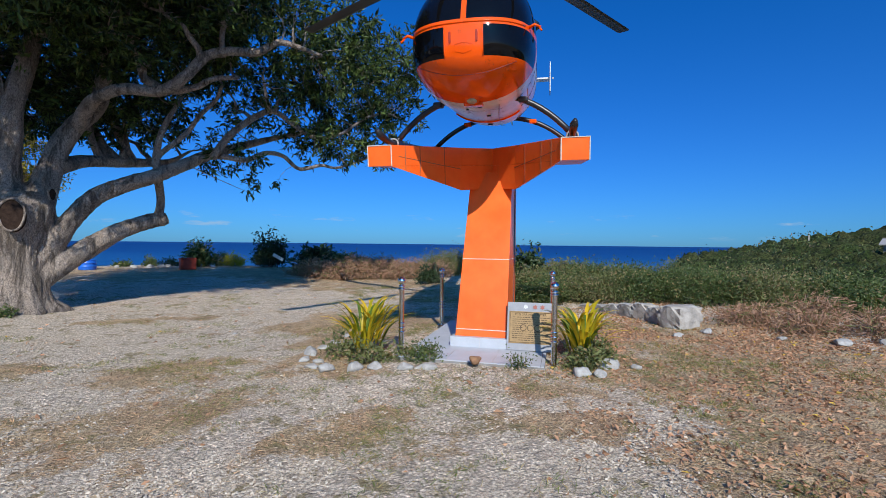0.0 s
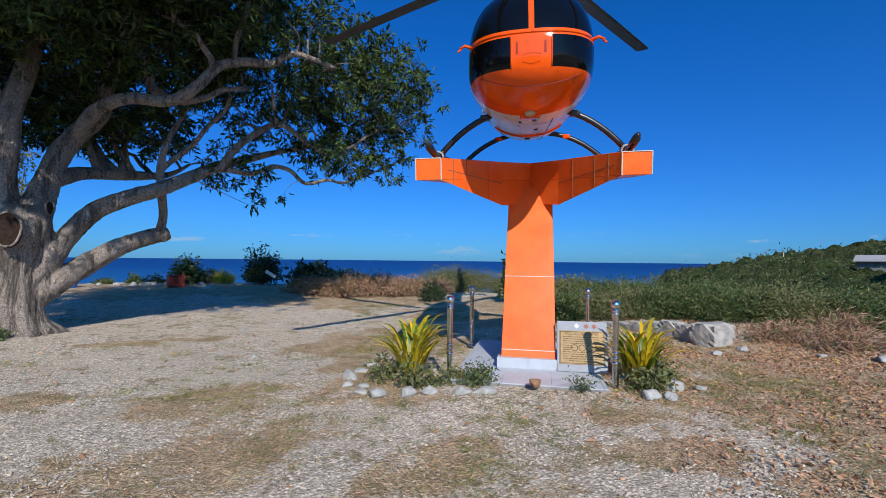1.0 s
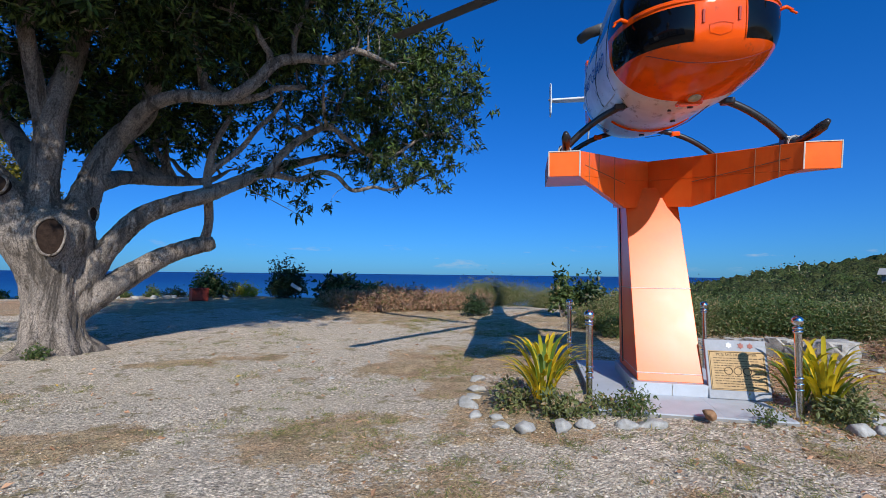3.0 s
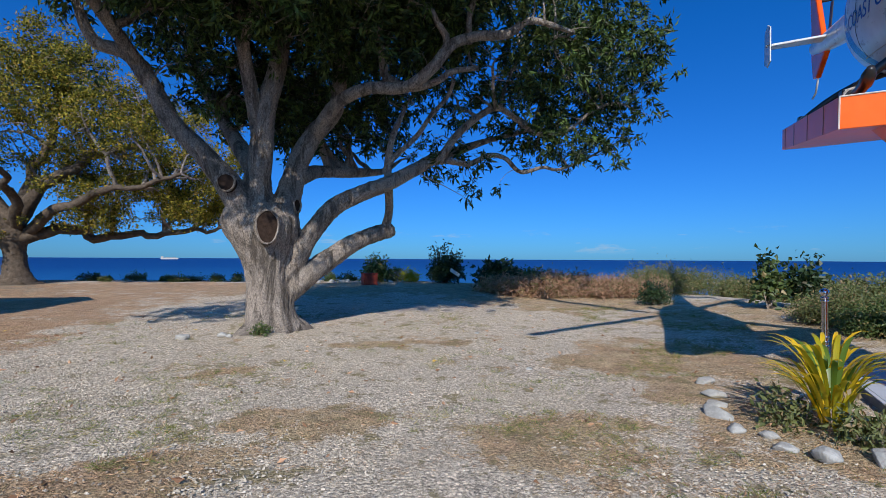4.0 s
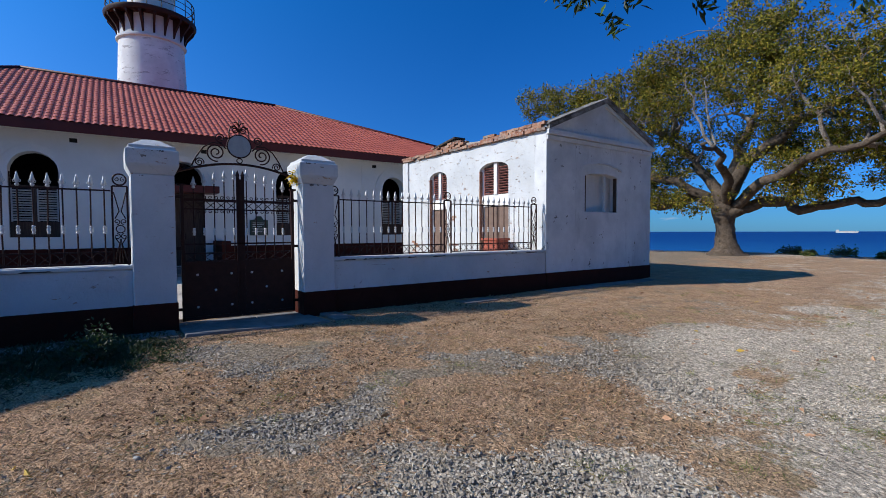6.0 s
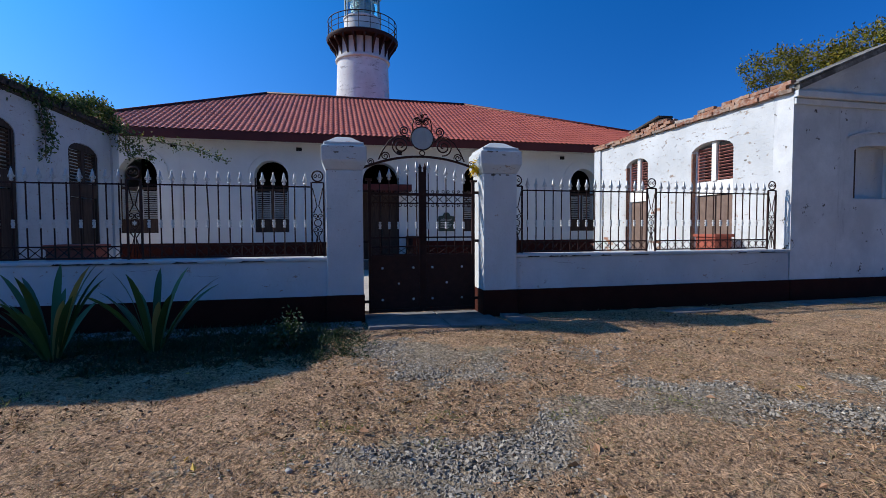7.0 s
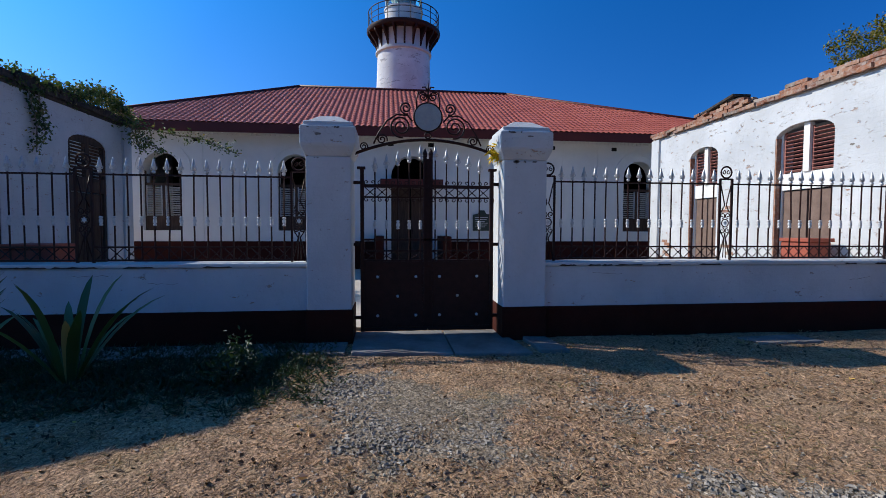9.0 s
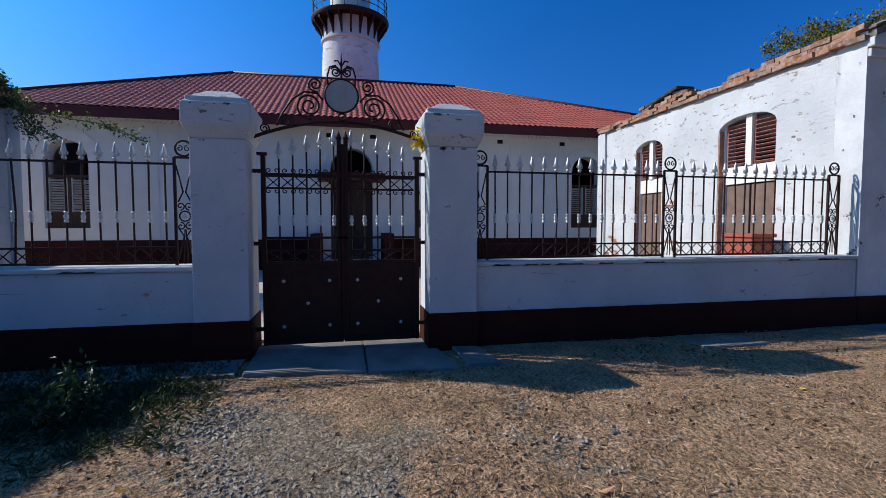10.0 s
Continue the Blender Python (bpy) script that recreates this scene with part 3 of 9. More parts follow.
GREYROOF = material("grey_far_roof", m_plain((0.30, 0.29, 0.28), 0.15, 1.0, 0.0), 0.7, 0, 0.3)
PEBBLE_DARK = material("dark_gravel_stone", lambda n: n.color(n.ramp(n.rand(True), [(0.0, (0.15, 0.126, 0.098)), (0.5, (0.265, 0.226, 0.18)), (1.0, (0.39, 0.34, 0.275))])), 0.9, 0, 0.2)
LENS = material("lamp_lens", m_plain((0.36, 0.33, 0.22), 0.3, 20.0, 0.0), 0.1, 0, 0.6)
CLEAR = material("lantern_glass", lambda n: n.color((0.75, 0.9, 0.88)), 0.05, 0, 0.5)
CLEAR.node_tree.nodes["Principled BSDF"].inputs["Transmission Weight"].default_value = 0.9
TEAL = material("pale_teal_paint", m_plain((0.45, 0.60, 0.58), 0.1, 3.0, 0.0), 0.5, 0, 0.4)


# ---- the ground, one sheet to the horizon, and the sea ----
def smooth01(t):
    t = np.clip(t, 0.0, 1.0)
    return t * t * (3 - 2 * t)


def edge(x):
    """y at which the plateau breaks off towards the sea."""
    return 32.5 - 11.5 * smooth01((x + 4) / 17) - 6 * smooth01((x - 12) / 18) + 20 * smooth01((x - 28) / 35)


def ground_z(x, y):
    x, y = np.asarray(x, float), np.asarray(y, float)
    h = 0.05 - 0.2 * np.exp(-((x - 2.3) ** 2 + (y - 11.0) ** 2) / 36.0)
    h = h + 0.075 * np.exp(-((x - 4.9) ** 2 + (y - 5.4) ** 2) / 9.0)
    h = h + 0.22 * np.exp(-((x + 13.5) ** 2 + (y - 29.5) ** 2) / 70.0)
    h = h + 0.25 * smooth01((y - 17) / 10) * np.exp(-((x - 6) ** 2) / 60.0)
    h = h + 0.15 * smooth01((x - 8) / 4) - 1.5 * smooth01((x - 12) / 12) * smooth01((y + 8) / 10)
    r, az = np.hypot(x, y - 0.5), np.degrees(np.arctan2(x, y - 0.5))      # a wooded rise beyond the low ground
    rise = np.interp(az, (57.0, 62.0, 65.5, 73.0, 80.3, 95.0, 125.0, 150.0), (0.0, 0.25, 0.85, 2.1, 3.2, 4.2, 3.0, 0.0))
    h = h + np.minimum(r, 84.0) * np.tan(np.radians(rise)) * smooth01((r - 42) / 38.0) * (1 - smooth01((r - 95) / 60.0))
    drop = smooth01((y - edge(x)) / 16.0)
    return h * (1 - drop) - 16.0 * drop


def grid_value(i, j):
    """A fixed random number for each lattice point."""
    k = np.sin(i * 127.1 + j * 311.7) * 43758.5453
    return k - np.floor(k)


def vnoise(x, y, octaves=4):
    """Smooth random field, about -1 to 1."""
    x, y = np.asarray(x, float), np.asarray(y, float)
    out, amp, tot = 0.0, 1.0, 0.0
    for o in range(octaves):
        i, j = np.floor(x), np.floor(y)
        u, v = smooth01(x - i), smooth01(y - j)
        c = (grid_value(i, j) * (1 - u) + grid_value(i + 1, j) * u) * (1 - v) + (grid_value(i, j + 1) * (1 - u) + grid_value(i + 1, j + 1) * u) * v
        out, tot = out + amp * (2 * c - 1), tot + amp
        x, y, amp = 0.8 * x * 2 + 0.6 * y * 2 + 17.3, -0.6 * x * 2 + 0.8 * y * 2 + 5.1, amp * 0.62
    return out / tot * 1.6


def gravel_mask(x, y):
    """0 on gravel, 1 on dry grass."""
    x0, y0 = np.asarray(x, float), np.asarray(y, float)
    x = x0 + 0.55 * vnoise(x0 * 1.1, y0 * 1.1, 4)
    y = y0 + 0.45 * vnoise(x0 * 1.1 + 40, y0 * 1.1 + 9, 4)

    def blob(cx, cy, rx, ry, turn=0.0):
        c, s = math.cos(turn), math.sin(turn)
        u, v = (x - cx) * c + (y - cy) * s, -(x - cx) * s + (y - cy) * c
        return 1 - smooth01((np.sqrt((u / rx) ** 2 + (v / ry) ** 2) - 0.35) / 1.15)
    g = np.full(np.shape(x), 0.16)
    for args in ((1.1, 6.5, 1.5, 0.85, 0.0), (0.3, 4.9, 1.5, 0.85, 0.3), (1.9, 3.8, 0.65, 0.4, 0.2), (3.6, 3.0, 0.75, 0.32, -0.4), (4.2, 3.7, 0.9, 0.4, -0.6), (7.6, 3.4, 3.3, 3.4, 0.0), (5.2, 1.6, 1.6, 1.0, 0.0),
                 (3.3, 7.6, 1.0, 0.7, 0.0), (0.5, 11.9, 1.3, 0.45, 0.0), (-2.4, 9.9, 0.9, 0.4, 0.1), (-1.5, 7.7, 1.1, 0.4, 0.3), (-2.6, 6.7, 1.1, 0.5, 0.0), (-6.9, 12.0, 1.6, 2.2, 0.2), (-8.0, 15.5, 3.2, 4.2, 0.0),
                 (-4.5, 7.2, 0.5, 0.35, 0.0), (-9.3, 9.8, 2.0, 4.8, 0.0), (-7.6, 9.4, 1.2, 1.9, -0.3), (-5.4, 7.1, 0.75, 1.35, -0.5), (-8.4, 3.1, 2.2, 1.7, 0.0), (-5.7, 5.2, 0.5, 0.55, 0.0), (-7.3, 4.6, 1.1, 0.7, 0.0), (-7.6, 6.9, 0.7, 0.9, 0.0),
                 (-9.3, 6.0, 1.9, 6.0, 0.0), (-9.0, 20.5, 4.5, 5.0, 0.0), (-5.5, 26.0, 9.0, 5.0, 0.0), (7.5, 18.0, 4.0, 4.5, 0.0), (4.4, 9.0, 1.6, 2.2, 0.0), (0.5, 24.0, 4.5, 4.0, 0.0), (5.2, 23.0, 3.5, 4.0, 0.0), (9.5, 12.0, 3.0, 5.0, 0.0), (2.6, 5.6, 0.9, 0.5, -0.7), (3.3, 6.4, 0.8, 1.2, -0.7), (-2.0, 4.6, 0.7, 0.4, 0.2)):
        g = np.maximum(g, 0.82 * blob(*args))
    for args in ((-8.3, 5.6, 1.0, 0.7, 0.0), (-6.75, 6.2, 0.38, 1.0, -0.1), (-6.5, 8.0, 0.42, 1.3, -0.15), (-7.75, 8.0, 0.3, 0.4, 0.0), (-5.8, 10.0, 0.7, 1.2, 0.0), (-8.9, 6.4, 0.6, 0.3, 0.0)):
        g = g * (1 - 0.6 * blob(*args))
    # before the gate all is dry grass but for a patch and a winding strip of gravel
    def gap(points, width):
        best = np.full(np.shape(x), 9.0)
        for (ax, ay), (bx, by) in zip(points, points[1:]):
            t = np.clip(((x - ax) * (bx - ax) + (y - ay) * (by - ay)) / ((bx - ax) ** 2 + (by - ay) ** 2), 0, 1)
            best = np.minimum(best, np.hypot(x - ax - t * (bx - ax), y - ay - t * (by - ay)))
        return 1 - smooth01((best - width * 0.5) / (width * 0.9))
    bare = np.maximum(0.85 * gap(((-8.7, 5.1), (-8.1, 5.6)), 0.55), gap(((-6.2, 4.7), (-6.4, 5.6), (-6.6, 6.3), (-6.8, 6.9), (-6.6, 7.5), (-6.5, 8.3), (-6.1, 9.2), (-6.3, 10.5)), 0.36))
    bare = np.maximum(bare, np.maximum(0.62 * gap(((-5.1, 5.6), (-4.6, 6.4)), 0.5), gap(((-5.3, 8.6), (-5.9, 9.6), (-5.4, 11.5)), 0.8)))
    zone = smooth01((-4.6 - 2.2 * smooth01((4.0 - y0) / 4.0) - x + 0.9 * vnoise(x0 * 0.6 + 11, y0 * 0.6, 3)) / 1.0) * (1 - smooth01((y - 10.5) / 2.0))
    g = g * (1 - zone) + zone * 0.86 * (1 - 0.92 * bare)
    outside = smooth01((np.hypot(x - 0, y - 12) - 24) / 8)
    return np.maximum(np.clip(g + 0.30 * vnoise(x0 * 2.0, y0 * 2.0, 4) + 0.12 * vnoise(x0 * 0.7 + 3, y0 * 0.7, 2), 0, 1), outside * 0.8)


def coarse_part(x, y):
    """1 where the gravel is the coarse dark kind, before the gate."""
    return smooth01((-4.3 - 0.30 * (np.asarray(y, float) - 6) - x + 0.6 * vnoise(np.asarray(x, float) * 0.7, np.asarray(y, float) * 0.7 + 5, 3)) / 1.6)


def lines(lo, hi, step, far):
    a = list(np.arange(lo, hi, step))
    s, p = step, a[-1]
    while p < far:
        s *= 1.25
        p += s
        a.append(p)
    s, p = step, a[0]
    while p > -far:
        s *= 1.25
        p -= s
        a.insert(0, p)
    return np.array(a)


gx, gy = lines(-12.5, 14.0, 0.13, 4900), lines(-3.0, 31.0, 0.15, 4900)
GX, GY = np.meshgrid(gx, gy, indexing="ij")
rng = np.random.default_rng(7)
near = np.exp(-((GX - 0) ** 2 + (GY - 12) ** 2) / 500.0)
GZ = ground_z(GX, GY) + near * 0.007 * rng.standard_normal(GX.shape) + near * 0.014 * (np.sin(GX * 2.1 + GY * 1.3) + np.sin(GX * 0.9 - GY * 2.7)) * 0.6
nx, ny = len(gx), len(gy)
idx = np.arange(nx * ny).reshape(nx, ny)
quads = np.stack([idx[:-1, :-1], idx[1:, :-1], idx[1:, 1:], idx[:-1, 1:]], -1).reshape(-1, 4)
ground_mesh = fast_mesh("ground", np.stack([GX, GY, GZ], -1).reshape(-1, 3), quads, GROUND, True)
ground_mesh.attributes.new("grass", "FLOAT", "POINT").data.foreach_set("value", gravel_mask(GX, GY).astype(np.float32).ravel())
ground_mesh.attributes.new("green", "FLOAT", "POINT").data.foreach_set("value", (0.35 + 0.65 * smooth01((GX + 6) / 5)).astype(np.float32).ravel())
ground_mesh.attributes.new("coarse", "FLOAT", "POINT").data.foreach_set("value", coarse_part(GX, GY).astype(np.float32).ravel())
tagged(new("ground", ground_mesh), "grey gravel yard with patches of dry grass", "ground", kind="structure")

sx, sy = np.array([-4900.0, -900, -250, -60, 0, 60, 250, 900, 4900]), np.array([-4900.0, -400, 0, 25, 60, 150, 400, 1200, 4900])
SX, SY = np.meshgrid(sx, sy, indexing="ij")
sidx = np.arange(SX.size).reshape(SX.shape)
sq = np.stack([sidx[:-1, :-1], sidx[1:, :-1], sidx[1:, 1:], sidx[:-1, 1:]], -1).reshape(-1, 4)
tagged(new("water", fast_mesh("water", np.stack([SX, SY, np.full(SX.shape, -10.0)], -1).reshape(-1, 3), sq, SEA)), "deep blue sea under a clear sky", "sea", kind="structure")


def at_ground(x, y, dz=0.0):
    return float(ground_z(x, y)) + dz


# ---- walls with openings ----
def wall_geo(length, top, thick, openings, base=0.0, step=0.6):
    """A wall along u from 0 to length, its outer face at v = 0 and its inner at v = -thick, top(u) high.
    Openings (u0, u1, z0, z1, rise): rise is the height of a round or flat arch within z1."""
    cuts = {0.0, length}
    k = 0.0
    while k < length:
        cuts.add(round(k, 4))
        k += step
    for u0, u1, z0, z1, rise in openings:
        n = 10 if rise else 1
        for i in range(n + 1):
            cuts.add(round(u0 + (u1 - u0) * (0.5 - 0.5 * math.cos(math.pi * i / n)), 4))
    cuts = sorted(cuts)
    g = Geo()

    def head(o, u):
        u0, u1, z0, z1, rise = o
        if not rise:
            return z1
        t = (2 * u - u0 - u1) / (u1 - u0)
        return z1 - rise + rise * math.sqrt(max(0.0, 1 - t * t))

    def slab(ua, ub, za, zb, zc, zd):
        """Lower edge za to zb, upper edge zc (at ua) to zd (at ub)."""
        g.add([(ua, 0, za), (ub, 0, zb), (ub, 0, zd), (ua, 0, zc), (ua, -thick, za), (ub, -thick, zb), (ub, -thick, zd), (ua, -thick, zc)],
              [(0, 3, 2, 1), (4, 5, 6, 7), (0, 1, 5, 4), (3, 7, 6, 2)])
    for ua, ub in zip(cuts, cuts[1:]):
        if ub - ua < 1e-4:
            continue
        mid = (ua + ub) / 2
        here = sorted((o for o in openings if o[0] <= mid <= o[1]), key=lambda o: o[2])
        la = lb = base
        for o in here:
            if o[2] > la + 1e-4:
                slab(ua, ub, la, lb, o[2], o[2])
            la, lb = head(o, ua), head(o, ub)
        slab(ua, ub, la, lb, top(ua), top(ub))
    for u, s in ((0.0, 1), (length, -1)):
        g.add([(u, 0, base), (u, -thick, base), (u, -thick, top(u)), (u, 0, top(u))], [(0, 1, 2, 3) if s > 0 else (3, 2, 1, 0)])
    for o in openings:
        for u, s in ((o[0], -1), (o[1], 1)):
            zt = o[3] - o[4]
            g.add([(u, 0, o[2]), (u, -thick, o[2]), (u, -thick, zt), (u, 0, zt)], [(0, 1, 2, 3) if s > 0 else (3, 2, 1, 0)])
    return g


def frame_at(x, y, z, ux, uy):
    """A wall's own frame: u along (ux, uy), v out of the wall to its right hand when looking along u... w up."""
    return Matrix(((ux, uy, 0, x), (uy, -ux, 0, y), (0, 0, 1, z), (0, 0, 0, 1)))


FX = -10.52          # the street front: fence, gate and the annexes' gables
GATE_Y = 5.74

# ---- the keeper's house behind the yard ----
HX, HY0, HY1, HZ = -19.85, -2.9, 19.8, 4.32
house = thing("lighthouse_keepers_house", "long white plastered house with a red tiled hip roof", "house", pose(HX, HY0, 0))
WIN_Y = [-1.47, 2.42, 9.42, 13.64]
DOOR_Y = 5.98
ops = [(y - HY0 - 0.53, y - HY0 + 0.53, 1.31, 3.66, 0.53) for y in WIN_Y] + [(DOOR_Y - HY0 - 0.62, DOOR_Y - HY0 + 0.62, 0.36, 3.68, 0.62)]
fm = frame_at(0, 0, 0, 0, 1)     # u along +y, v out along +x
front = part("wall", wall_geo(HY1 - HY0, lambda u: HZ, 0.45, ops, -0.3), PLASTER, house, "white plastered front wall with arched openings", where=fm)
for y0, y1, x in ((HY0, HY0 + 0.45, -10.0), (HY1 - 0.45, HY1, -10.0)):
    part("wall", Geo().span((x, y0 - HY0, -0.3), (-0.45, y1 - HY0, HZ)), PLASTER, house, "white plastered end wall")
part("wall", Geo().span((-10.45, 0, -0.3), (-10.0, HY1 - HY0, HZ)), PLASTER, house, "white plastered rear wall")
# added black sheet: the room's darkness is its colour
part("inner_partition", Geo().span((-3.1, 0.46, -0.2), (-3.0, HY1 - HY0 - 0.46, HZ - 0.02)), BLACK_IN, house, "black sheet standing for the unlit room behind the windows")
dado = Geo()
for a, b in ((0.0, DOOR_Y - HY0 - 1.05), (DOOR_Y - HY0 + 1.05, HY1 - HY0)):
    dado.span((0.003, a, -0.3), (0.035, b, 0.98))
part("dado", dado, MAROON, house, "dark maroon painted base band", bevel=0.006)
string = Geo()
for y in np.arange(0.05, HY1 - HY0, 0.14):
    string.span((0.004, y, HZ - 0.13), (0.05, y + 0.075, HZ - 0.07))
string.span((0.003, 0, HZ - 0.07), (0.07, HY1 - HY0, HZ - 0.002))
part("dentil_course", string, PLASTER, house, "white dentil course under the eaves")
for y in WIN_Y + [DOOR_Y]:
    u, r0, r1 = y - HY0, 0.72, 0.86
    if y == DOOR_Y:
        r0, r1 = 0.8, 0.93
    zc = 3.13 if y != DOOR_Y else 3.06
    ring = Geo()
    n = 22
    for i in range(n):
        a, b = math.pi * i / n, math.pi * (i + 1) / n
        q = [(0.004, u + r * math.cos(t), zc + r * math.sin(t)) for t in (a, b) for r in (r0, r1)]
        w = [(0.03, p[1], p[2]) for p in q]
        ring.add(q + w, [(4, 5, 7, 6), (0, 4, 6, 2), (1, 3, 7, 5)])
    part("arch_moulding", ring, PLASTER, house, "raised plaster arch ring")
for y in (-0.3, 0.75, 4.15, 4.95, 7.25, 8.2, 11.0, 12.2):
    part("pilaster_line", Geo().span((0.003, y - HY0 - 0.02, 1.0), (0.014, y - HY0 + 0.02, HZ - 0.14)), PLASTER, house, "thin raised plaster line")
for y in (-0.45, 5.35, 6.62, 10.62, 12.75, 3.3):
    part("vent", Geo().span((-0.06, y - HY0 - 0.09, 3.98), (0.004, y - HY0 + 0.09, 4.10)), BLACK_IN, house, "small dark square air vent")
for k, y in enumerate(WIN_Y):
    u = y - HY0
    win = thing("window", "", "", pose(-0.16, u, 0))
    win.parent = house
    win["label"] = "arched window with pale louvered shutters"
    g = Geo()
    for s in (-1, 1):
        g.span((-0.03, s * 0.53 - 0.03, 1.31), (0.03, s * 0.53 + 0.03, 3.1))
    g.span((-0.03, -0.53, 2.66), (0.03, 0.53, 2.74)).span((-0.03, -0.035, 1.34), (0.035, 0.035, 2.66)).span((-0.03, -0.53, 1.31), (0.03, 0.53, 1.38)).span((-0.02, -0.5, 1.38), (0.02, 0.5, 1.74))
    part("frame", g, DARKWOOD, win, "dark weathered wooden frame")
    for s in (-1, 1):
        sh = part("shutter", Geo().span((-0.02, min(s * 0.04, s * 0.5), 1.74), (0.015, min(s * 0.04, s * 0.5) + 0.035, 2.66)).span((-0.02, max(s * 0.04, s * 0.5) - 0.035, 1.74), (0.015, max(s * 0.04, s * 0.5), 2.66)), LOUVER_GREY, win, "pale grey louvered shutter")
        me = Geo().box((0, 0, 0), (0.05, 0.39, 0.014)).mesh("slat")
        for i in range(13):
            part("slat", me, LOUVER_GREY, sh, where=pose(0.0, s * 0.27, 1.78 + i * 0.068, 0, -38, 0))
door = part("door", Geo().span((-0.24, DOOR_Y - HY0 - 0.62, 0.2), (-0.19, DOOR_Y - HY0 - 0.02, 2.72)).span((-0.24, DOOR_Y - HY0 + 0.02, 0.2), (-0.19, DOOR_Y - HY0 + 0.62, 2.72)).span((-0.26, DOOR_Y - HY0 - 0.62, 2.72), (-0.14, DOOR_Y - HY0 + 0.62, 2.84)), DARKWOOD, house, "dark wooden double door", bevel=0.008)
part("handle", Geo().span((-0.19, DOOR_Y - HY0 + 0.05, 1.2), (-0.15, DOOR_Y - HY0 + 0.08, 1.4)), IRON, door)
part("canopy", Geo().span((0.005, DOOR_Y - HY0 - 0.95, 2.66), (0.75, DOOR_Y - HY0 + 0.95, 2.88)), FASCIA, house, "flat maroon canopy over the door", bevel=0.01)
for s in (-1, 1):
    part("stair_cheek", Geo().span((0.004, DOOR_Y - HY0 + s * 0.98 - 0.13, -0.2), (1.5, DOOR_Y - HY0 + s * 0.98 + 0.13, 1.16)), MAROON, house, "maroon painted stair cheek wall", bevel=0.01)
for i in range(3):
    part("step", Geo().span((0.003, DOOR_Y - HY0 - 0.84, -0.2), (1.3 - 0.3 * i, DOOR_Y - HY0 + 0.84, 0.0 + 0.17 * i)), CONCRETE, house, bevel=0.01)
wp = thing("wall_plaque", "dark green marker plaque on the white house wall", "plaque", pose(HX + 0.012, 8.28, 1.62))
g = Geo()
outline = [(-0.30, -0.30), (0.30, -0.30), (0.30, 0.22), (0.14, 0.25), (0.08, 0.36), (-0.08, 0.36), (-0.14, 0.25), (-0.30, 0.22)]
g.prism(outline, Matrix(((0, 0, 1, 0), (1, 0, 0, 0), (0, 1, 0, 0), (0, 0, 0, 1))), 0.04)
part("board", g, material("dark_green_enamel", m_plain((0.01, 0.03, 0.022), 0.2, 8.0, 0.0), 0.4, 0, 0.5), wp, bevel=0.006)
for i in range(6):
    part("text_bar", Geo().span((0.041, -0.22, 0.12 - 0.06 * i), (0.044, 0.2 - 0.05 * (i % 3), 0.135 - 0.06 * i)), SILVER, wp)

# the hip roof: a tile-shaped sheet on each slope
RX0, RX1, RY0, RY1, EZ, RISE = HX + 0.65, HX - 10.9, -3.95, 20.4, 4.42, 2.76
RIDGE0, RIDGE1 = 1.66, 10.35            # where the ridge ends
run = (RX0 - RX1) / 2


def roof_slope(p0, along, up_in, width, deep, hip0, hip1):
    """A slope from its eave corner p0, its eave running along, its fall line running deep metres up_in; the hips cut hip0 and hip1 metres off its ends."""
    pitch, row = 0.175, 0.32
    nrow, ncol = int(math.hypot(deep, RISE) / row), int(width / pitch * 6)
    us = np.linspace(0, width, ncol + 1)
    rows = [((j + d) / nrow, 0.014 * (1 - d)) for j in range(nrow) for d in (0.0, 0.985)]
    V = np.zeros((len(rows), len(us), 3))
    for a, (t, lift) in enumerate(rows):
        u = np.clip(us, t * hip0, max(t * hip0, width - t * hip1))
        wave = 0.036 * np.abs(np.sin(np.pi * u / pitch)) ** 1.3 + lift
        for c in range(2):
            V[a, :, c] = p0[c] + along[c] * u + up_in[c] * t * deep
        V[a, :, 2] = p0[2] + t * RISE + wave
    ii = np.arange(V.shape[0] * V.shape[1]).reshape(V.shape[:2])
    f = np.stack([ii[:-1, :-1], ii[:-1, 1:], ii[1:, 1:], ii[1:, :-1]], -1).reshape(-1, 4)
    tri = V.reshape(-1, 3)[f]
    keep = (np.linalg.norm(tri[:, 0] - tri[:, 1], axis=1) > 1e-5) | (np.linalg.norm(tri[:, 3] - tri[:, 2], axis=1) > 1e-5)
    return V.reshape(-1, 3), f[keep]


end0, end1 = RIDGE0 - RY0, RY1 - RIDGE1
for p0, al, up, wd, dp, h0, h1 in (((RX0, RY0, EZ), (0, 1), (-1, 0), RY1 - RY0, run, end0, end1), ((RX1, RY1, EZ), (0, -1), (1, 0), RY1 - RY0, run, end1, end0),
                                   ((RX1, RY0, EZ), (1, 0), (0, 1), RX0 - RX1, end0, run, run), ((RX0, RY1, EZ), (-1, 0), (0, -1), RX0 - RX1, end1, run, run)):
    v, f = roof_slope(p0, al, up, wd, dp, h0, h1)
    part("roof", fast_mesh("roof", v - np.array([HX, HY0, 0]), f, ROOF, False), ROOF, house, "red pressed tile roof slope")
corners = [(RX0, RY0), (RX0, RY1), (RX1, RY1), (RX1, RY0)]
xm = (RX0 + RX1) / 2
ends = [(xm, RIDGE0), (xm, RIDGE1), (xm, RIDGE1), (xm, RIDGE0)]
for (a, b), (c, d) in zip(corners, ends):
    part("hip_cap", Geo().tube([(a - HX, b - HY0, EZ + 0.03), (c - HX, d - HY0, EZ + RISE + 0.03)], 0.07, 8), FASCIA, house, smooth=True)
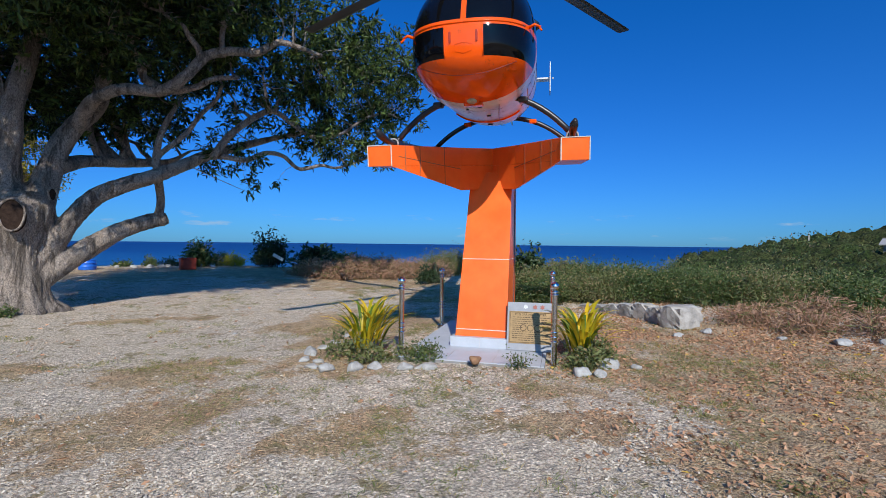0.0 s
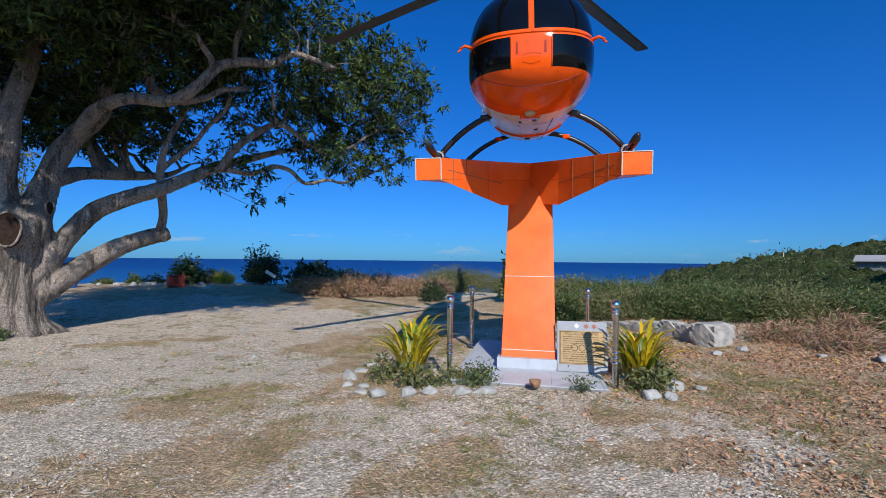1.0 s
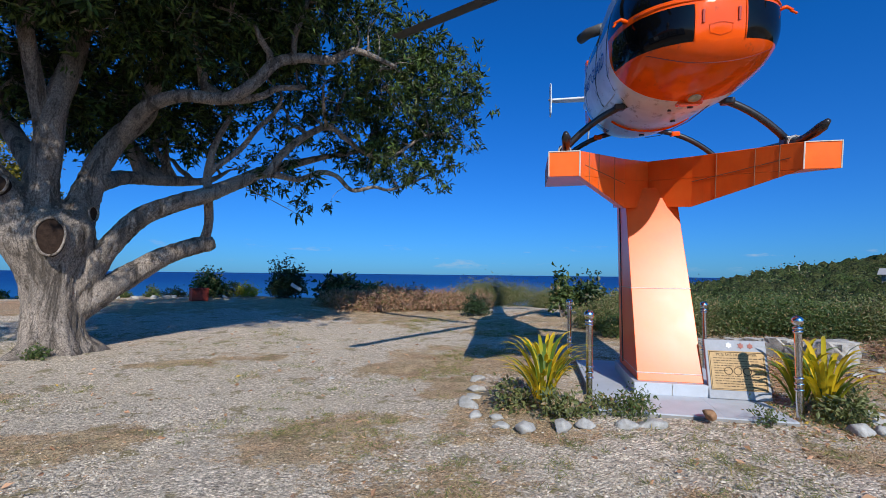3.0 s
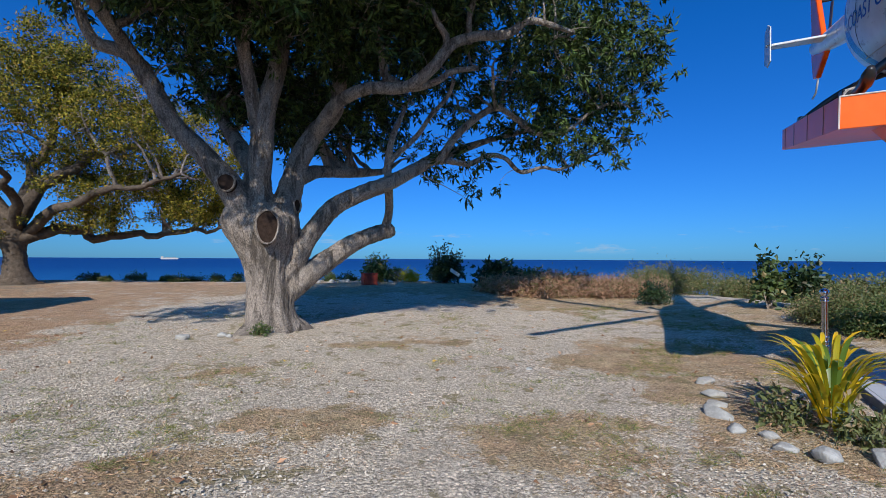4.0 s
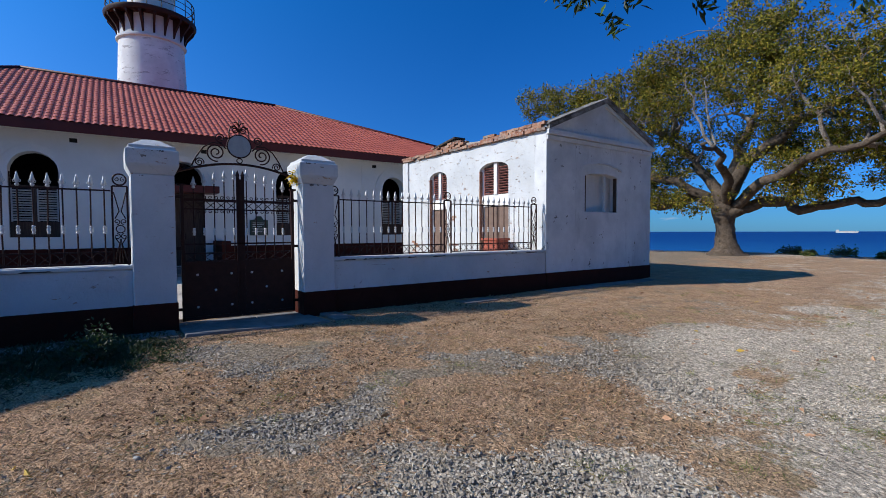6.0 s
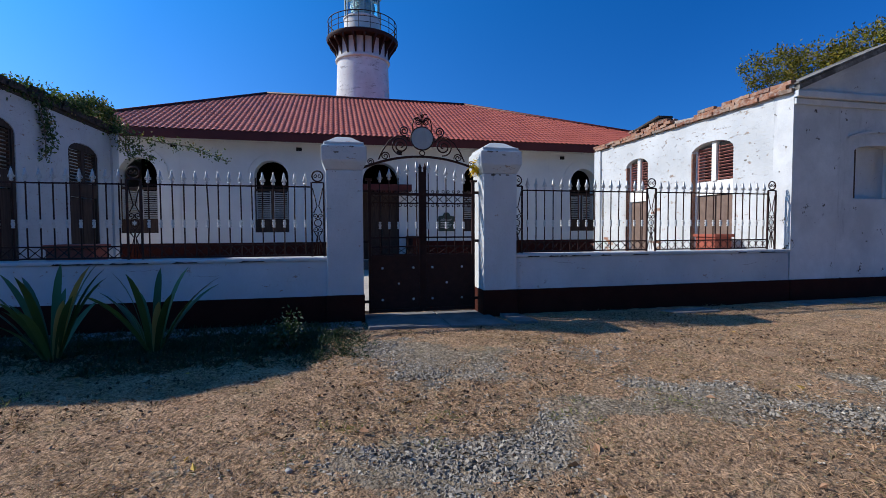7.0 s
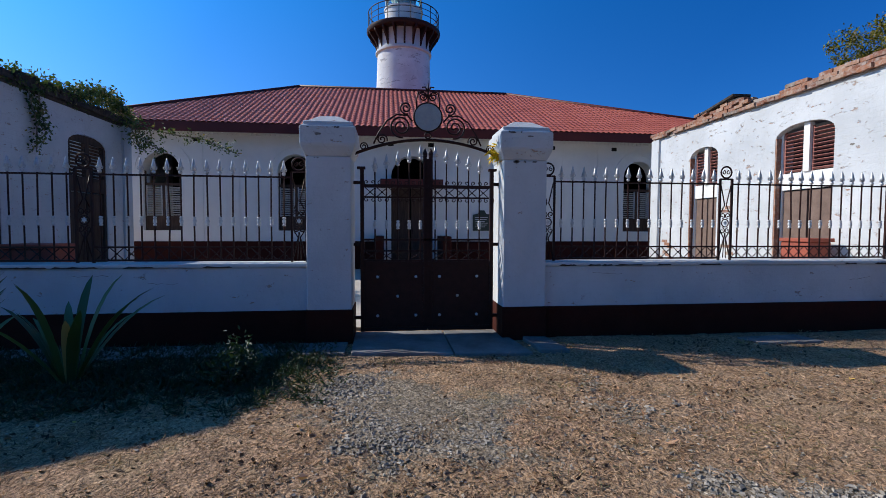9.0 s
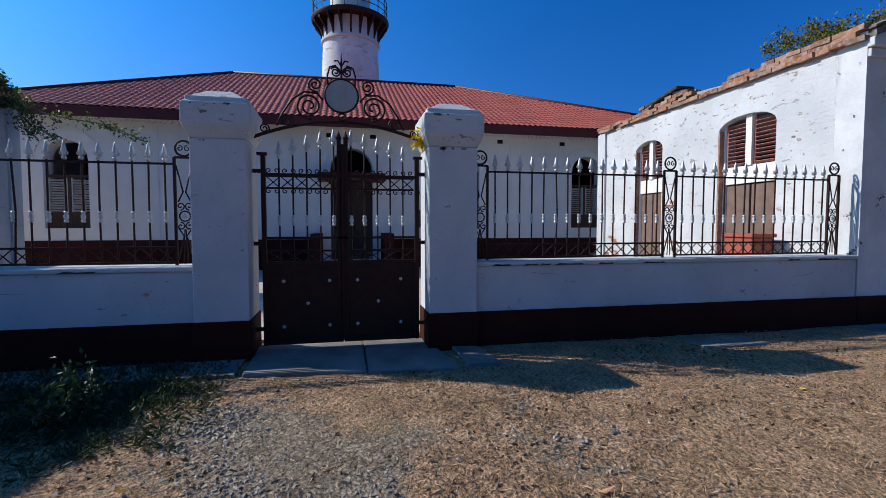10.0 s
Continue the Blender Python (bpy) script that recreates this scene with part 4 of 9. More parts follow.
part("ridge_cap", Geo().tube([(xm - HX, RIDGE0 - HY0, EZ + RISE + 0.03), (xm - HX, RIDGE1 - HY0, EZ + RISE + 0.03)], 0.075, 8), FASCIA, house, smooth=True)
fas = Geo()
fas.span((RX0 - HX - 0.04, RY0 - HY0, EZ - 0.26), (RX0 - HX, RY1 - HY0, EZ + 0.01)).span((RX1 - HX, RY0 - HY0, EZ - 0.26), (RX1 - HX + 0.04, RY1 - HY0, EZ + 0.01))
fas.span((RX1 - HX + 0.04, RY0 - HY0, EZ - 0.26), (RX0 - HX - 0.04, RY0 - HY0 + 0.04, EZ + 0.01)).span((RX1 - HX + 0.04, RY1 - HY0 - 0.04, EZ - 0.26), (RX0 - HX - 0.04, RY1 - HY0, EZ + 0.01))
part("fascia", fas, FASCIA, house, "deep maroon fascia board")
part("soffit", Geo().span((RX1 - HX + 0.05, RY0 - HY0 + 0.05, EZ - 0.1), (RX0 - HX - 0.05, RY1 - HY0 - 0.05, EZ - 0.07)), FASCIA, house, "maroon boarded soffit")

# ---- the lighthouse tower ----
tower = thing("lighthouse", "round white painted brick lighthouse with a dark gallery", "lighthouse", pose(-33.4, 6.2, 0))
part("shaft", Geo().lathe([(2.05, -0.2), (1.9, 4.0), (1.66, 8.5), (1.56, 11.3), (1.54, 11.62)], sides=48), FLAKED, tower, "white flaking tower shaft", auto=40)
part("cornice", Geo().lathe([(1.56, 11.62), (1.66, 11.66), (1.66, 11.76), (1.58, 11.8), (1.58, 12.8)], sides=48), WHITEWASH, tower, "white moulded ring", auto=35)
bk = Geo()
bk.add([(0, -0.05, 0), (0, 0.05, 0), (0, -0.05, 0.98), (0, 0.05, 0.98), (0.52, -0.05, 0.98), (0.52, 0.05, 0.98), (0.50, -0.05, 0.84), (0.50, 0.05, 0.84), (0.16, -0.05, 0.4), (0.16, 0.05, 0.4)],
       [(0, 8, 6, 4, 2), (1, 3, 5, 7, 9), (0, 1, 9, 8), (8, 9, 7, 6), (6, 7, 5, 4), (4, 5, 3, 2)])
bk = bk.mesh("bracket")
for i in range(20):
    a = 18 * i
    part("bracket", bk, IRON, tower, "dark iron gallery bracket", where=pose(1.57 * math.cos(radians(a)), 1.57 * math.sin(radians(a)), 11.82, 0, 0, a))
part("gallery_deck", Geo().lathe([(1.5, 12.8), (2.12, 12.8), (2.18, 12.9), (2.18, 13.0), (2.1, 13.06), (1.1, 13.06)], sides=48), IRON, tower, "dark iron gallery deck", auto=35)
for z, r in ((13.38, 0.018), (13.7, 0.018), (14.02, 0.028)):
    part("rail", Geo().tube([(2.08 * math.cos(2 * math.pi * k / 40), 2.08 * math.sin(2 * math.pi * k / 40), z) for k in range(40)], r, 6, closed=True), IRON, tower, smooth=True)
rail_post = Geo().tube([(0, 0, 13.05), (0, 0, 14.03)], 0.022, 6).mesh("rail_post")
for i in range(20):
    a = radians(18 * i + 9)
    part("rail_post", rail_post, IRON, tower, where=pose(2.08 * math.cos(a), 2.08 * math.sin(a), 0))
part("lantern_base", Geo().lathe([(1.14, 13.06), (1.1, 13.1), (1.1, 14.15), (1.16, 14.2), (1.16, 14.28)], sides=32), PLASTER, tower, "white lantern base drum", auto=35)
part("lantern_glass", Geo().lathe([(1.02, 14.28), (1.02, 15.75)], sides=12), CLEAR, tower, "clear lantern panes")
mull = Geo().tube([(0, 0, 14.28), (0, 0, 15.75)], 0.03, 6).mesh("mullion")
for i in range(12):
    a = radians(30 * i)
    part("mullion", mull, TEAL, tower, where=pose(1.05 * math.cos(a), 1.05 * math.sin(a), 0))
part("lens", Geo().lathe([(0.2, 14.3), (0.45, 14.7), (0.5, 15.0), (0.45, 15.3), (0.2, 15.6)], sides=20), TEAL, tower, "glass beacon lens", smooth=True)
part("dome", Geo().lathe([(1.22, 15.75), (1.2, 15.85), (1.0, 16.2), (0.6, 16.6), (0.2, 16.78), (0.16, 17.0), (0.04, 17.1)], sides=28), TEAL, tower, "pale domed lantern roof", smooth=True)


# ---- the two roofless annexes on either side of the yard ----
def annex(label, y_in, y_out, doors, ruined):
    """y_in: the long wall that faces the yard; doors: places x of its two openings."""
    s = 1 if y_out > y_in else -1
    ob = thing("annex_building", label, "outbuilding", pose(FX, y_in, 0))
    L, T, top = 6.5, 0.38, 3.80
    W = abs(y_out - y_in)
    # the long wall: u runs away from the street, v out of the wall towards the yard
    m = Matrix(((-1, 0, 0, 0), (0, -s, 0, 0), (0, 0, 1, 0), (0, 0, 0, 1)))
    ops = [(FX - x1 - T, FX - x0 - T, 0.25, 3.28, 0.22) for x0, x1 in doors]
    part("wall", wall_geo(L - T, lambda u: top - 0.02 * math.sin(u * 1.7), T, ops, -0.3), WASHED_BRICK, ob, "peeling whitewashed wall with two tall openings", where=Matrix.Translation((-T - 0.001, 0, 0)) @ m)
    # the gable towards the street; its window is walled up
    mg = Matrix(((0, 1, 0, 0), (s, 0, 0, 0), (0, 0, 1, 0), (0, 0, 0, 1)))

    def gable(u):
        return top + 0.12 + (1.0 - abs(2 * u / W - 1)) * 0.92
    part("wall", wall_geo(W, gable, T, [(1.42, 2.80, 1.92, 2.92, 0.10)], -0.3, 0.35), GRIMY, ob, "grey-white gable wall with a walled-up window", where=mg)
    part("window_infill", Geo().span((-0.36, s * 1.40 if s > 0 else -2.82, 1.9), (-0.24, s * 2.82 if s > 0 else -1.40, 2.93)), WHITEWASH, ob, "recessed white infill of the old window")
    for u0, u1 in ((1.42, 1.50), (2.74, 2.80)):
        part("old_frame", Geo().span((-0.10, min(s * u0, s * u1), 1.93), (-0.03, max(s * u0, s * u1), 2.84)), DARKWOOD, ob, "dark remains of the old window frame")
    part("window_post", Geo().box((-0.12, s * 2.38, 2.4), (0.06, 0.07, 0.95)), WHITEWASH, ob, "narrow white post in the walled-up window")
    hood = Geo()
    for i in range(12):
        a, b = -0.5 + i / 12, -0.5 + (i + 1) / 12
        za, zb = 3.02 + 0.14 * (1 - 4 * a * a), 3.02 + 0.14 * (1 - 4 * b * b)
        hood.add([(0.004, s * (2.11 + 1.7 * a), za), (0.004, s * (2.11 + 1.7 * b), zb), (0.035, s * (2.11 + 1.7 * b), zb), (0.035, s * (2.11 + 1.7 * a), za),
                  (0.004, s * (2.11 + 1.7 * a), za + 0.05), (0.004, s * (2.11 + 1.7 * b), zb + 0.05), (0.035, s * (2.11 + 1.7 * b), zb + 0.05), (0.035, s * (2.11 + 1.7 * a), za + 0.05)],
                 [(0, 1, 2, 3), (7, 6, 5, 4), (3, 2, 6, 7), (0, 4, 5, 1)])
    part("hood_moulding", hood, WHITEWASH, ob, "thin curved hood moulding")
    # raking cornice and level string of the gable
    for k, (h, out, dz) in enumerate(((0.10, 0.10, 0.0), (0.09, 0.06, -0.10))):
        for sgn in (0, 1):
            u0, u1 = (0, W / 2) if not sgn else (W / 2, W)
            g = Geo()
            q = [(0.003, s * u0, gable(u0) + dz), (0.003, s * u1, gable(u1) + dz), (0.003, s * u1, gable(u1) + dz - h), (0.003, s * u0, gable(u0) + dz - h)]
            w = [(out, b, c) for a, b, c in q]
            g.add(q + w, [(4, 5, 6, 7), (0, 1, 5, 4), (3, 7, 6, 2), (0, 4, 7, 3), (1, 2, 6, 5), (3, 2, 1, 0)])
            part("raking_cornice", g, (WEATHERED, GRIMY)[k], ob, "dark weathered raking cornice" if not k else "grey raking moulding")
    for u0, u1 in ((-0.03, W / 2), (W / 2, W + 0.03)):       # a thin weathered capping on the gable
        q = [(x, s * u, gable(min(max(u, 0), W)) + z) for z in (0.004, 0.034) for x in (-T - 0.015, 0.115) for u in (u0, u1)]
        g = Geo()
        g.add(q, [(0, 1, 3, 2), (4, 6, 7, 5), (0, 4, 5, 1), (2, 3, 7, 6), (0, 2, 6, 4), (1, 5, 7, 3)])
        part("coping", g, WEATHERED, ob, "dark weathered capping", bevel=0.004)
    part("string_course", Geo().span((0.004, min(-0.02 * s, s * (W + 0.06)), 3.70), (0.10, max(-0.02 * s, s * (W + 0.06)), 3.82)).span((0.004, min(0, s * W), 3.58), (0.05, max(0, s * W), 3.69)), GRIMY, ob, "grey moulded string course", bevel=0.015)
    part("wall", Geo().span((-L, min(s * (W - T), s * W), -0.3), (-T - 0.002, max(s * (W - T), s * W), top)), WHITEWASH, ob, "whitewashed rear wall")
    part("wall", Geo().span((-L - 0.002, min(s * (T + 0.002), s * (W - T - 0.002)), -0.3), (-L + T, max(s * (T + 0.002), s * (W - T - 0.002)), top - 0.1)), WHITEWASH, ob, "whitewashed end wall")
    part("dado", Geo().span((0.003, min(-0.004 * s, s * W), -0.3), (0.03, max(-0.004 * s, s * W), 0.44)), MAROON, ob, "dark maroon base band")
    part("floor_slab", Geo().span((-L + T, min(s * T, s * (W - T)), -0.2), (-T, max(s * T, s * (W - T)), 0.08)), CONCRETE, ob)
    # black sheet added behind the openings in place of shade indoors
    part("backing", Geo().span((-L + T + 0.01, min(s * 1.4, s * 1.46), 0.08), (-T - 0.01, max(s * 1.4, s * 1.46), 3.6)), BLACK_IN, ob, "black sheet standing for the unlit inside of the annex")
    part("pilaster", Geo().span((-L - 0.01, min(-0.05 * s, 0), -0.3), (-L + 0.32, max(-0.05 * s, 0) + 0.001, top - 0.03)), WHITEWASH, ob, "shallow white corner pilaster")
    # openings: jambs, louvered top sashes, worn doors
    for (x0, x1) in doors:
        a, b = x0 - FX, x1 - FX
        near_in, far_in = (.10, .18) if ruined else (.015, .10)
        c = (a + b) / 2
        d = part("window_frame", Geo().span((a, min(s * near_in, s * far_in), 0.1), (a + 0.07, max(s * near_in, s * far_in), 3.22)).span((b - 0.07, min(s * near_in, s * far_in), 0.1), (b, max(s * near_in, s * far_in), 3.22))
                 .span((a + 0.07, min(s * near_in, s * far_in), 2.12), (b - 0.07, max(s * near_in, s * far_in), 2.42)), PLASTER if ruined else DARKWOOD, ob, "worn painted frame" if ruined else "dark weathered frame")
        if ruined:
            part("mullion", Geo().span((c - 0.06, min(s * .07, s * .16), 2.42), (c + 0.06, max(s * .07, s * .16), 3.27)), PLASTER, d, "white painted mullion")
        else:
            part("head_board", Geo().span((a + 0.07, min(s * .02, s * .09), 3.12), (b - 0.07, max(s * .02, s * .09), 3.26)).span((c - 0.07, min(s * .02, s * .09), 2.42), (c + 0.07, max(s * .02, s * .09), 3.12)), DARKWOOD, d, "dark weathered head board and mullion")
        for e0, e1 in ((a + 0.08, c - 0.065), (c + 0.065, b - 0.08)):
            sash = part("shutter", Geo().span((e0, min(s * (near_in + .02), s * (near_in + .05)), 2.42), (e0 + 0.03, max(s * (near_in + .02), s * (near_in + .05)), 3.2)).span((e1 - 0.03, min(s * (near_in + .02), s * (near_in + .05)), 2.42), (e1, max(s * (near_in + .02), s * (near_in + .05)), 3.2)), LOUVER if ruined else DARKWOOD, ob,
                        "faded red louvered shutter" if ruined else "dark weathered louvered shutter")
            me = Geo().box((0, 0, 0), (e1 - e0 - 0.04, 0.05, 0.012)).mesh("slat")
            for i in range(11):
                part("slat", me, LOUVER if ruined else DARKWOOD, sash, where=pose((e0 + e1) / 2, s * (near_in + 0.035), 2.46 + i * 0.068, -s * 35, 0, 0))
        leaf = part("door", Geo().span((c + 0.02, min(s * (near_in + .04), s * (near_in + .09)), 0.12), (b - 0.08, max(s * (near_in + .04), s * (near_in + .09)), 2.1)), DARKWOOD if not ruined else material("grey_brown_door", m_plain((0.17, 0.115, 0.09), 0.3, 5.0, 0.4, 0.006), 0.8, 0, 0.2), ob, "worn plank door", bevel=0.006)
        part("door", Geo().span((a + 0.08, min(s * (near_in + .04), s * (near_in + .09)), 0.12), (c - 0.02, max(s * (near_in + .04), s * (near_in + .09)), 2.1)), leaf.data.materials[0], ob, "worn plank door leaf", bevel=0.006)
        if ruined:
            part("jamb_lining", Geo().span((a + 0.001, min(s * 0.004, s * near_in), 0.26), (a + 0.03, max(s * 0.004, s * near_in), 3.08)), BRICK, ob, "bare brown reveal where the plaster has gone")
    rr = random.Random(11 if ruined else 12)
    if ruined:                                     # scars in the whitewash, most of them round the openings
        for _ in range(46):
            x0, x1 = rr.choice(doors)
            u, z = rr.choice((x0, x1, x1)) - FX + rr.gauss(0, 0.35), rr.uniform(1.0, 3.65)
            if x0 - FX - 0.03 < u < x1 - FX + 0.03 and z < 3.3 or u > -0.5 or u < -L + 0.2:
                continue
            l = rr.choice((0.012, 0.02, 0.03, 0.045))
            h = l * rr.uniform(0.15, 0.55)
            ring = [(l * math.cos(q) * rr.uniform(0.5, 1.0), h * math.sin(q) * rr.uniform(0.5, 1.0)) for q in (0.2 + 0.7 * k for k in range(9))]
            part("plaster_scar", Geo().prism(ring, Matrix(((1, 0, 0, u), (0, 0, -s, 0.0), (0, 1, 0, z), (0, 0, 0, 1))), 0.004), rr.choice((BRICK, GRIMY_DARK, MORTAR)), ob, "small scar in the peeling whitewash")
    # broken brick courses along the wall top
    bricks = [Geo().box((0, 0, 0), (0.21 + 0.01 * k, 0.105, 0.062 + 0.004 * k)).mesh("brick") for k in range(4)]
    def courses(u):
        """How many courses of brick still stand on the wall at u."""
        if not ruined:
            return 2.0 + 0.7 * math.sin(u * 2.1)
        if u < 2.15:
            return 3.0 - 0.5 * (u > 1.75)
        if u < 3.05:
            return 1.0
        return 3.2 - 0.5 * math.sin(u * 5.0) if u < 4.75 else 2.0 - 0.5 * (u > 5.8)
    for c in range(4):
        u = 0.11 * (c % 2)
        while u < L - 0.1:
            if c < courses(u) and rr.random() < (0.97 if c < 2 else 0.86):
                for row in (0, 1):
                    if row and rr.random() < 0.2:
                        continue
                    part("brick", bricks[rr.randrange(4)], BRICK if ruined else SOOTED, ob, where=pose(-u - 0.105, s * (-0.03 + 0.012 * c + row * 0.16) + rr.uniform(-0.018, 0.018), top + 0.034 + 0.070 * c + rr.uniform(-0.006, 0.006), rr.uniform(-4, 4), rr.uniform(-3, 3), rr.uniform(-6, 6)))
            u += 0.222
    if ruined:
        for (u, z, n, m2) in ((6.2, 0.62, 6, 9), (6.0, 1.05, 4, 5), (3.55, 1.0, 2, 3), (3.6, 1.9, 1, 3)):
            for a in range(m2):
                for b in range(n):
                    if rr.random() < 0.42:
                        part("brick", bricks[b % 4], BRICK, ob, where=pose(-u + 0.23 * (b - n / 2) + (0.11 if a % 2 else 0), s * 0.047 + rr.uniform(-0.004, 0.006), z + 0.075 * (a - m2 / 2)))
        for u, w, z, tilt, lg in ((4.05, 0.40, 0.300, -7, 1.25), (3.45, 0.34, 0.285, 9, 0.42)):
            part("broken_slab", Geo().box((0, 0, 0), (lg, w, 0.06)), SOOTED, ob, "dark tilted piece of broken roof slab", bevel=0.016, where=pose(-u, s * 0.12, top + z, 0, tilt, tilt / 2))
        part("bedding", Geo().box((0, 0, 0), (0.95, 0.30, 0.09)), MORTAR, ob, "pale broken mortar bed", bevel=0.02, where=pose(-2.6, s * 0.20, top + 0.11, 3, 4, 2))
        for u, w in ((0.95, 1.7), (3.9, 1.7), (5.5, 1.3)):
            part("bedding", Geo().box((0, 0, 0), (w, 0.24, 0.13)), MORTAR, ob, "crumbled mortar core", bevel=0.02, where=pose(-u, s * 0.13, top + 0.064))
    part("eaves_course", Geo().span((-L, min(-0.016 * s, 0.0), top - (0.035 if ruined else 0.075)), (-T - 0.002, max(-0.016 * s, 0.0), top - 0.002)), MORTAR if ruined else SOOTED, ob, "worn projecting eaves course", bevel=0.012)
    return ob, s, L, W, T, top


right_annex = annex("peeling white annex with exposed brick on its wall tops", 12.46, 16.86, ((-12.97, -11.80), (-15.45, -14.50)), True)
left_annex = annex("shaded white annex with vines on its wall top", -0.90, -5.30, ((-13.23, -12.10), (-16.08, -14.86)), False)


# ---- street wall, pillars, fence panels and gate ----
WALL_TOP = 0.99


def street_wall(y0, y1, label):
    ob = thing("street_wall", label, "wall", pose(FX, y0, 0))
    part("masonry", Geo().span((-0.34, 0, -0.3), (0.0, y1 - y0, WALL_TOP - 0.05)), WHITEWASH, ob, "whitewashed low wall", bevel=0.02)
    part("coping", Geo().span((-0.37, 0, WALL_TOP - 0.05), (0.025, y1 - y0, WALL_TOP)), WHITEWASH, ob, "thin worn coping", bevel=0.015)
    part("dado", Geo().span((0.003, 0, -0.3), (0.028, y1 - y0, 0.44)), MAROON, ob, "dark maroon base band", bevel=0.008)
    rr = random.Random(int(10 * y1))
    for _ in range(int((y1 - y0) * 2.2)):          # pieces of the coping's edge that have broken away, and fine cracks below
        y, l = rr.uniform(0.1, y1 - y0 - 0.5), rr.uniform(0.08, 0.4)
        part("chip", Geo().prism([(0, 0), (l, 0.004), (l * 0.9, 0.02), (l * 0.5, 0.014), (l * 0.2, 0.024)], Matrix(((0, 0, 1, 0.0215), (1, 0, 0, y), (0, 1, 0, WALL_TOP - 0.052), (0, 0, 0, 1))), 0.006), SOOTED, ob, "dark broken edge")
    for _ in range(int((y1 - y0) * 0.45)):
        y, z = rr.uniform(0.2, y1 - y0 - 0.8), rr.uniform(0.6, 0.88)
        pts = [(0.002, y, z)]
        for k in range(6):
            pts.append((0.001, pts[-1][1] + rr.uniform(0.02, 0.09), pts[-1][2] + rr.uniform(-0.02, 0.018)))
        part("crack", Geo().tube(pts, 0.0022, 4), GRIMY_DARK, ob, "thin grey crack")
    return ob


PL, PR = (4.33, 4.84), (6.64, 7.17)
street_wall(PR[1] - 0.02, 12.44, "low whitewashed wall with a maroon base and cracked render")
street_wall(-0.86, PL[0] + 0.02, "low whitewashed wall with a maroon base in the shade")


def pillar(y0, y1, label):
    w, cy = y1 - y0, (y0 + y1) / 2
    ob = thing("gate_pillar", label, "pillar", pose(FX + 0.07, cy, 0), group="gate pillars")
    d = 0.56
    part("shaft", Geo().span((-d, -w / 2, 0.44), (0, w / 2, 2.22)), WHITEWASH, ob, "whitewashed square shaft", bevel=0.012)
    part("base", Geo().span((-d - 0.015, -w / 2 - 0.012, -0.3), (0.02, w / 2 + 0.012, 0.45)), MAROON, ob, "maroon painted foot", bevel=0.01)
    g = Geo()
    prof = [(0.0, 2.22), (0.018, 2.26), (0.05, 2.33), (0.058, 2.36), (0.058, 2.55), (0.022, 2.57), (0.022, 2.61), (-0.015, 2.62), (-0.14, 2.70), (-0.22, 2.72)]
    rings = []
    for o, z in prof:
        rings.append([(-d - o, -w / 2 - o, z), (o, -w / 2 - o, z), (o, w / 2 + o, z), (-d - o, w / 2 + o, z)])
    v = [p for r in rings for p in r]
    f = [(3, 2, 1, 0), tuple(4 * (len(prof) - 1) + k for k in range(4))]
    for i in range(len(prof) - 1):
        for k in range(4):
            f.append((4 * i + k, 4 * i + (k + 1) % 4, 4 * i + 4 + (k + 1) % 4, 4 * i + 4 + k))
    g.add(v, f)
    part("cap", g, WASHED_BRICK, ob, "moulded cap with flaking edges", bevel=0.012)
    rr = random.Random(int(100 * y0))
    for _ in range(11):                            # small scars where the paint has come off the cap's edges
        y, z, l = rr.uniform(-w / 2 + 0.02, w / 2 - 0.1), rr.choice((rr.uniform(2.40, 2.52), 2.535, 2.54, 2.20)), rr.choice((0.02, 0.03, 0.045, 0.09))
        o = 0.0585 if z > 2.36 else 0.001
        h = l * rr.uniform(0.12, 0.35)
        ring = [(l * 0.5 * (1 + math.cos(q) * rr.uniform(0.6, 1.0)), h * math.sin(q) * rr.uniform(0.5, 1.1)) for q in (0.3 + 0.78 * k for k in range(8))]
        part("flake", Geo().prism(ring, Matrix(((0, 0, 1, o - 0.0035), (1, 0, 0, y), (0, 1, 0, z), (0, 0, 0, 1))), 0.005), SOOTED if l < 0.04 else GRIMY_DARK, ob, "dark scar of flaked paint")
    return ob


pillar(*PL, "white square gate pillar with a stepped cap and chipped paint")
pillar(*PR, "white square gate pillar with a flat stepped cap, sunlit on its gate side")


def scroll(cx, cz, r0, turns, start, direction=1, n=34, r_end=0.16):
    """Points of a flat spiral in the y-z plane, from outside in."""
    out = []
    for i in range(n + 1):
        t = i / n
        a = start + direction * t * turns * 2 * math.pi
        r = r0 * (1 - t) ** 0.9 + r0 * r_end * t
        out.append((0, cx + r * math.cos(a), cz + r * math.sin(a)))
    return out


spear = Geo()
spear.lathe([(0.008, 0.0), (0.022, 0.012), (0.022, 0.03), (0.010, 0.04), (0.012, 0.05), (0.028, 0.075), (0.024, 0.10), (0.010, 0.16), (0.001, 0.185)], sides=8)
for s in (-1, 1):
    spear.tube([(0, s * 0.01, 0.045), (0, s * 0.032, 0.055), (0, s * 0.036, 0.075), (0, s * 0.028, 0.082)], [0.006, 0.006, 0.005, 0.003], 5)
spear = spear.mesh("spearhead", True)
collar = Geo().lathe([(0.010, -0.055), (0.020, -0.05), (0.020, -0.035), (0.013, -0.03), (0.022, -0.012), (0.022, 0.012), (0.013, 0.03), (0.020, 0.035), (0.020, 0.05), (0.010, 0.055)], sides=8).mesh("collar", True)


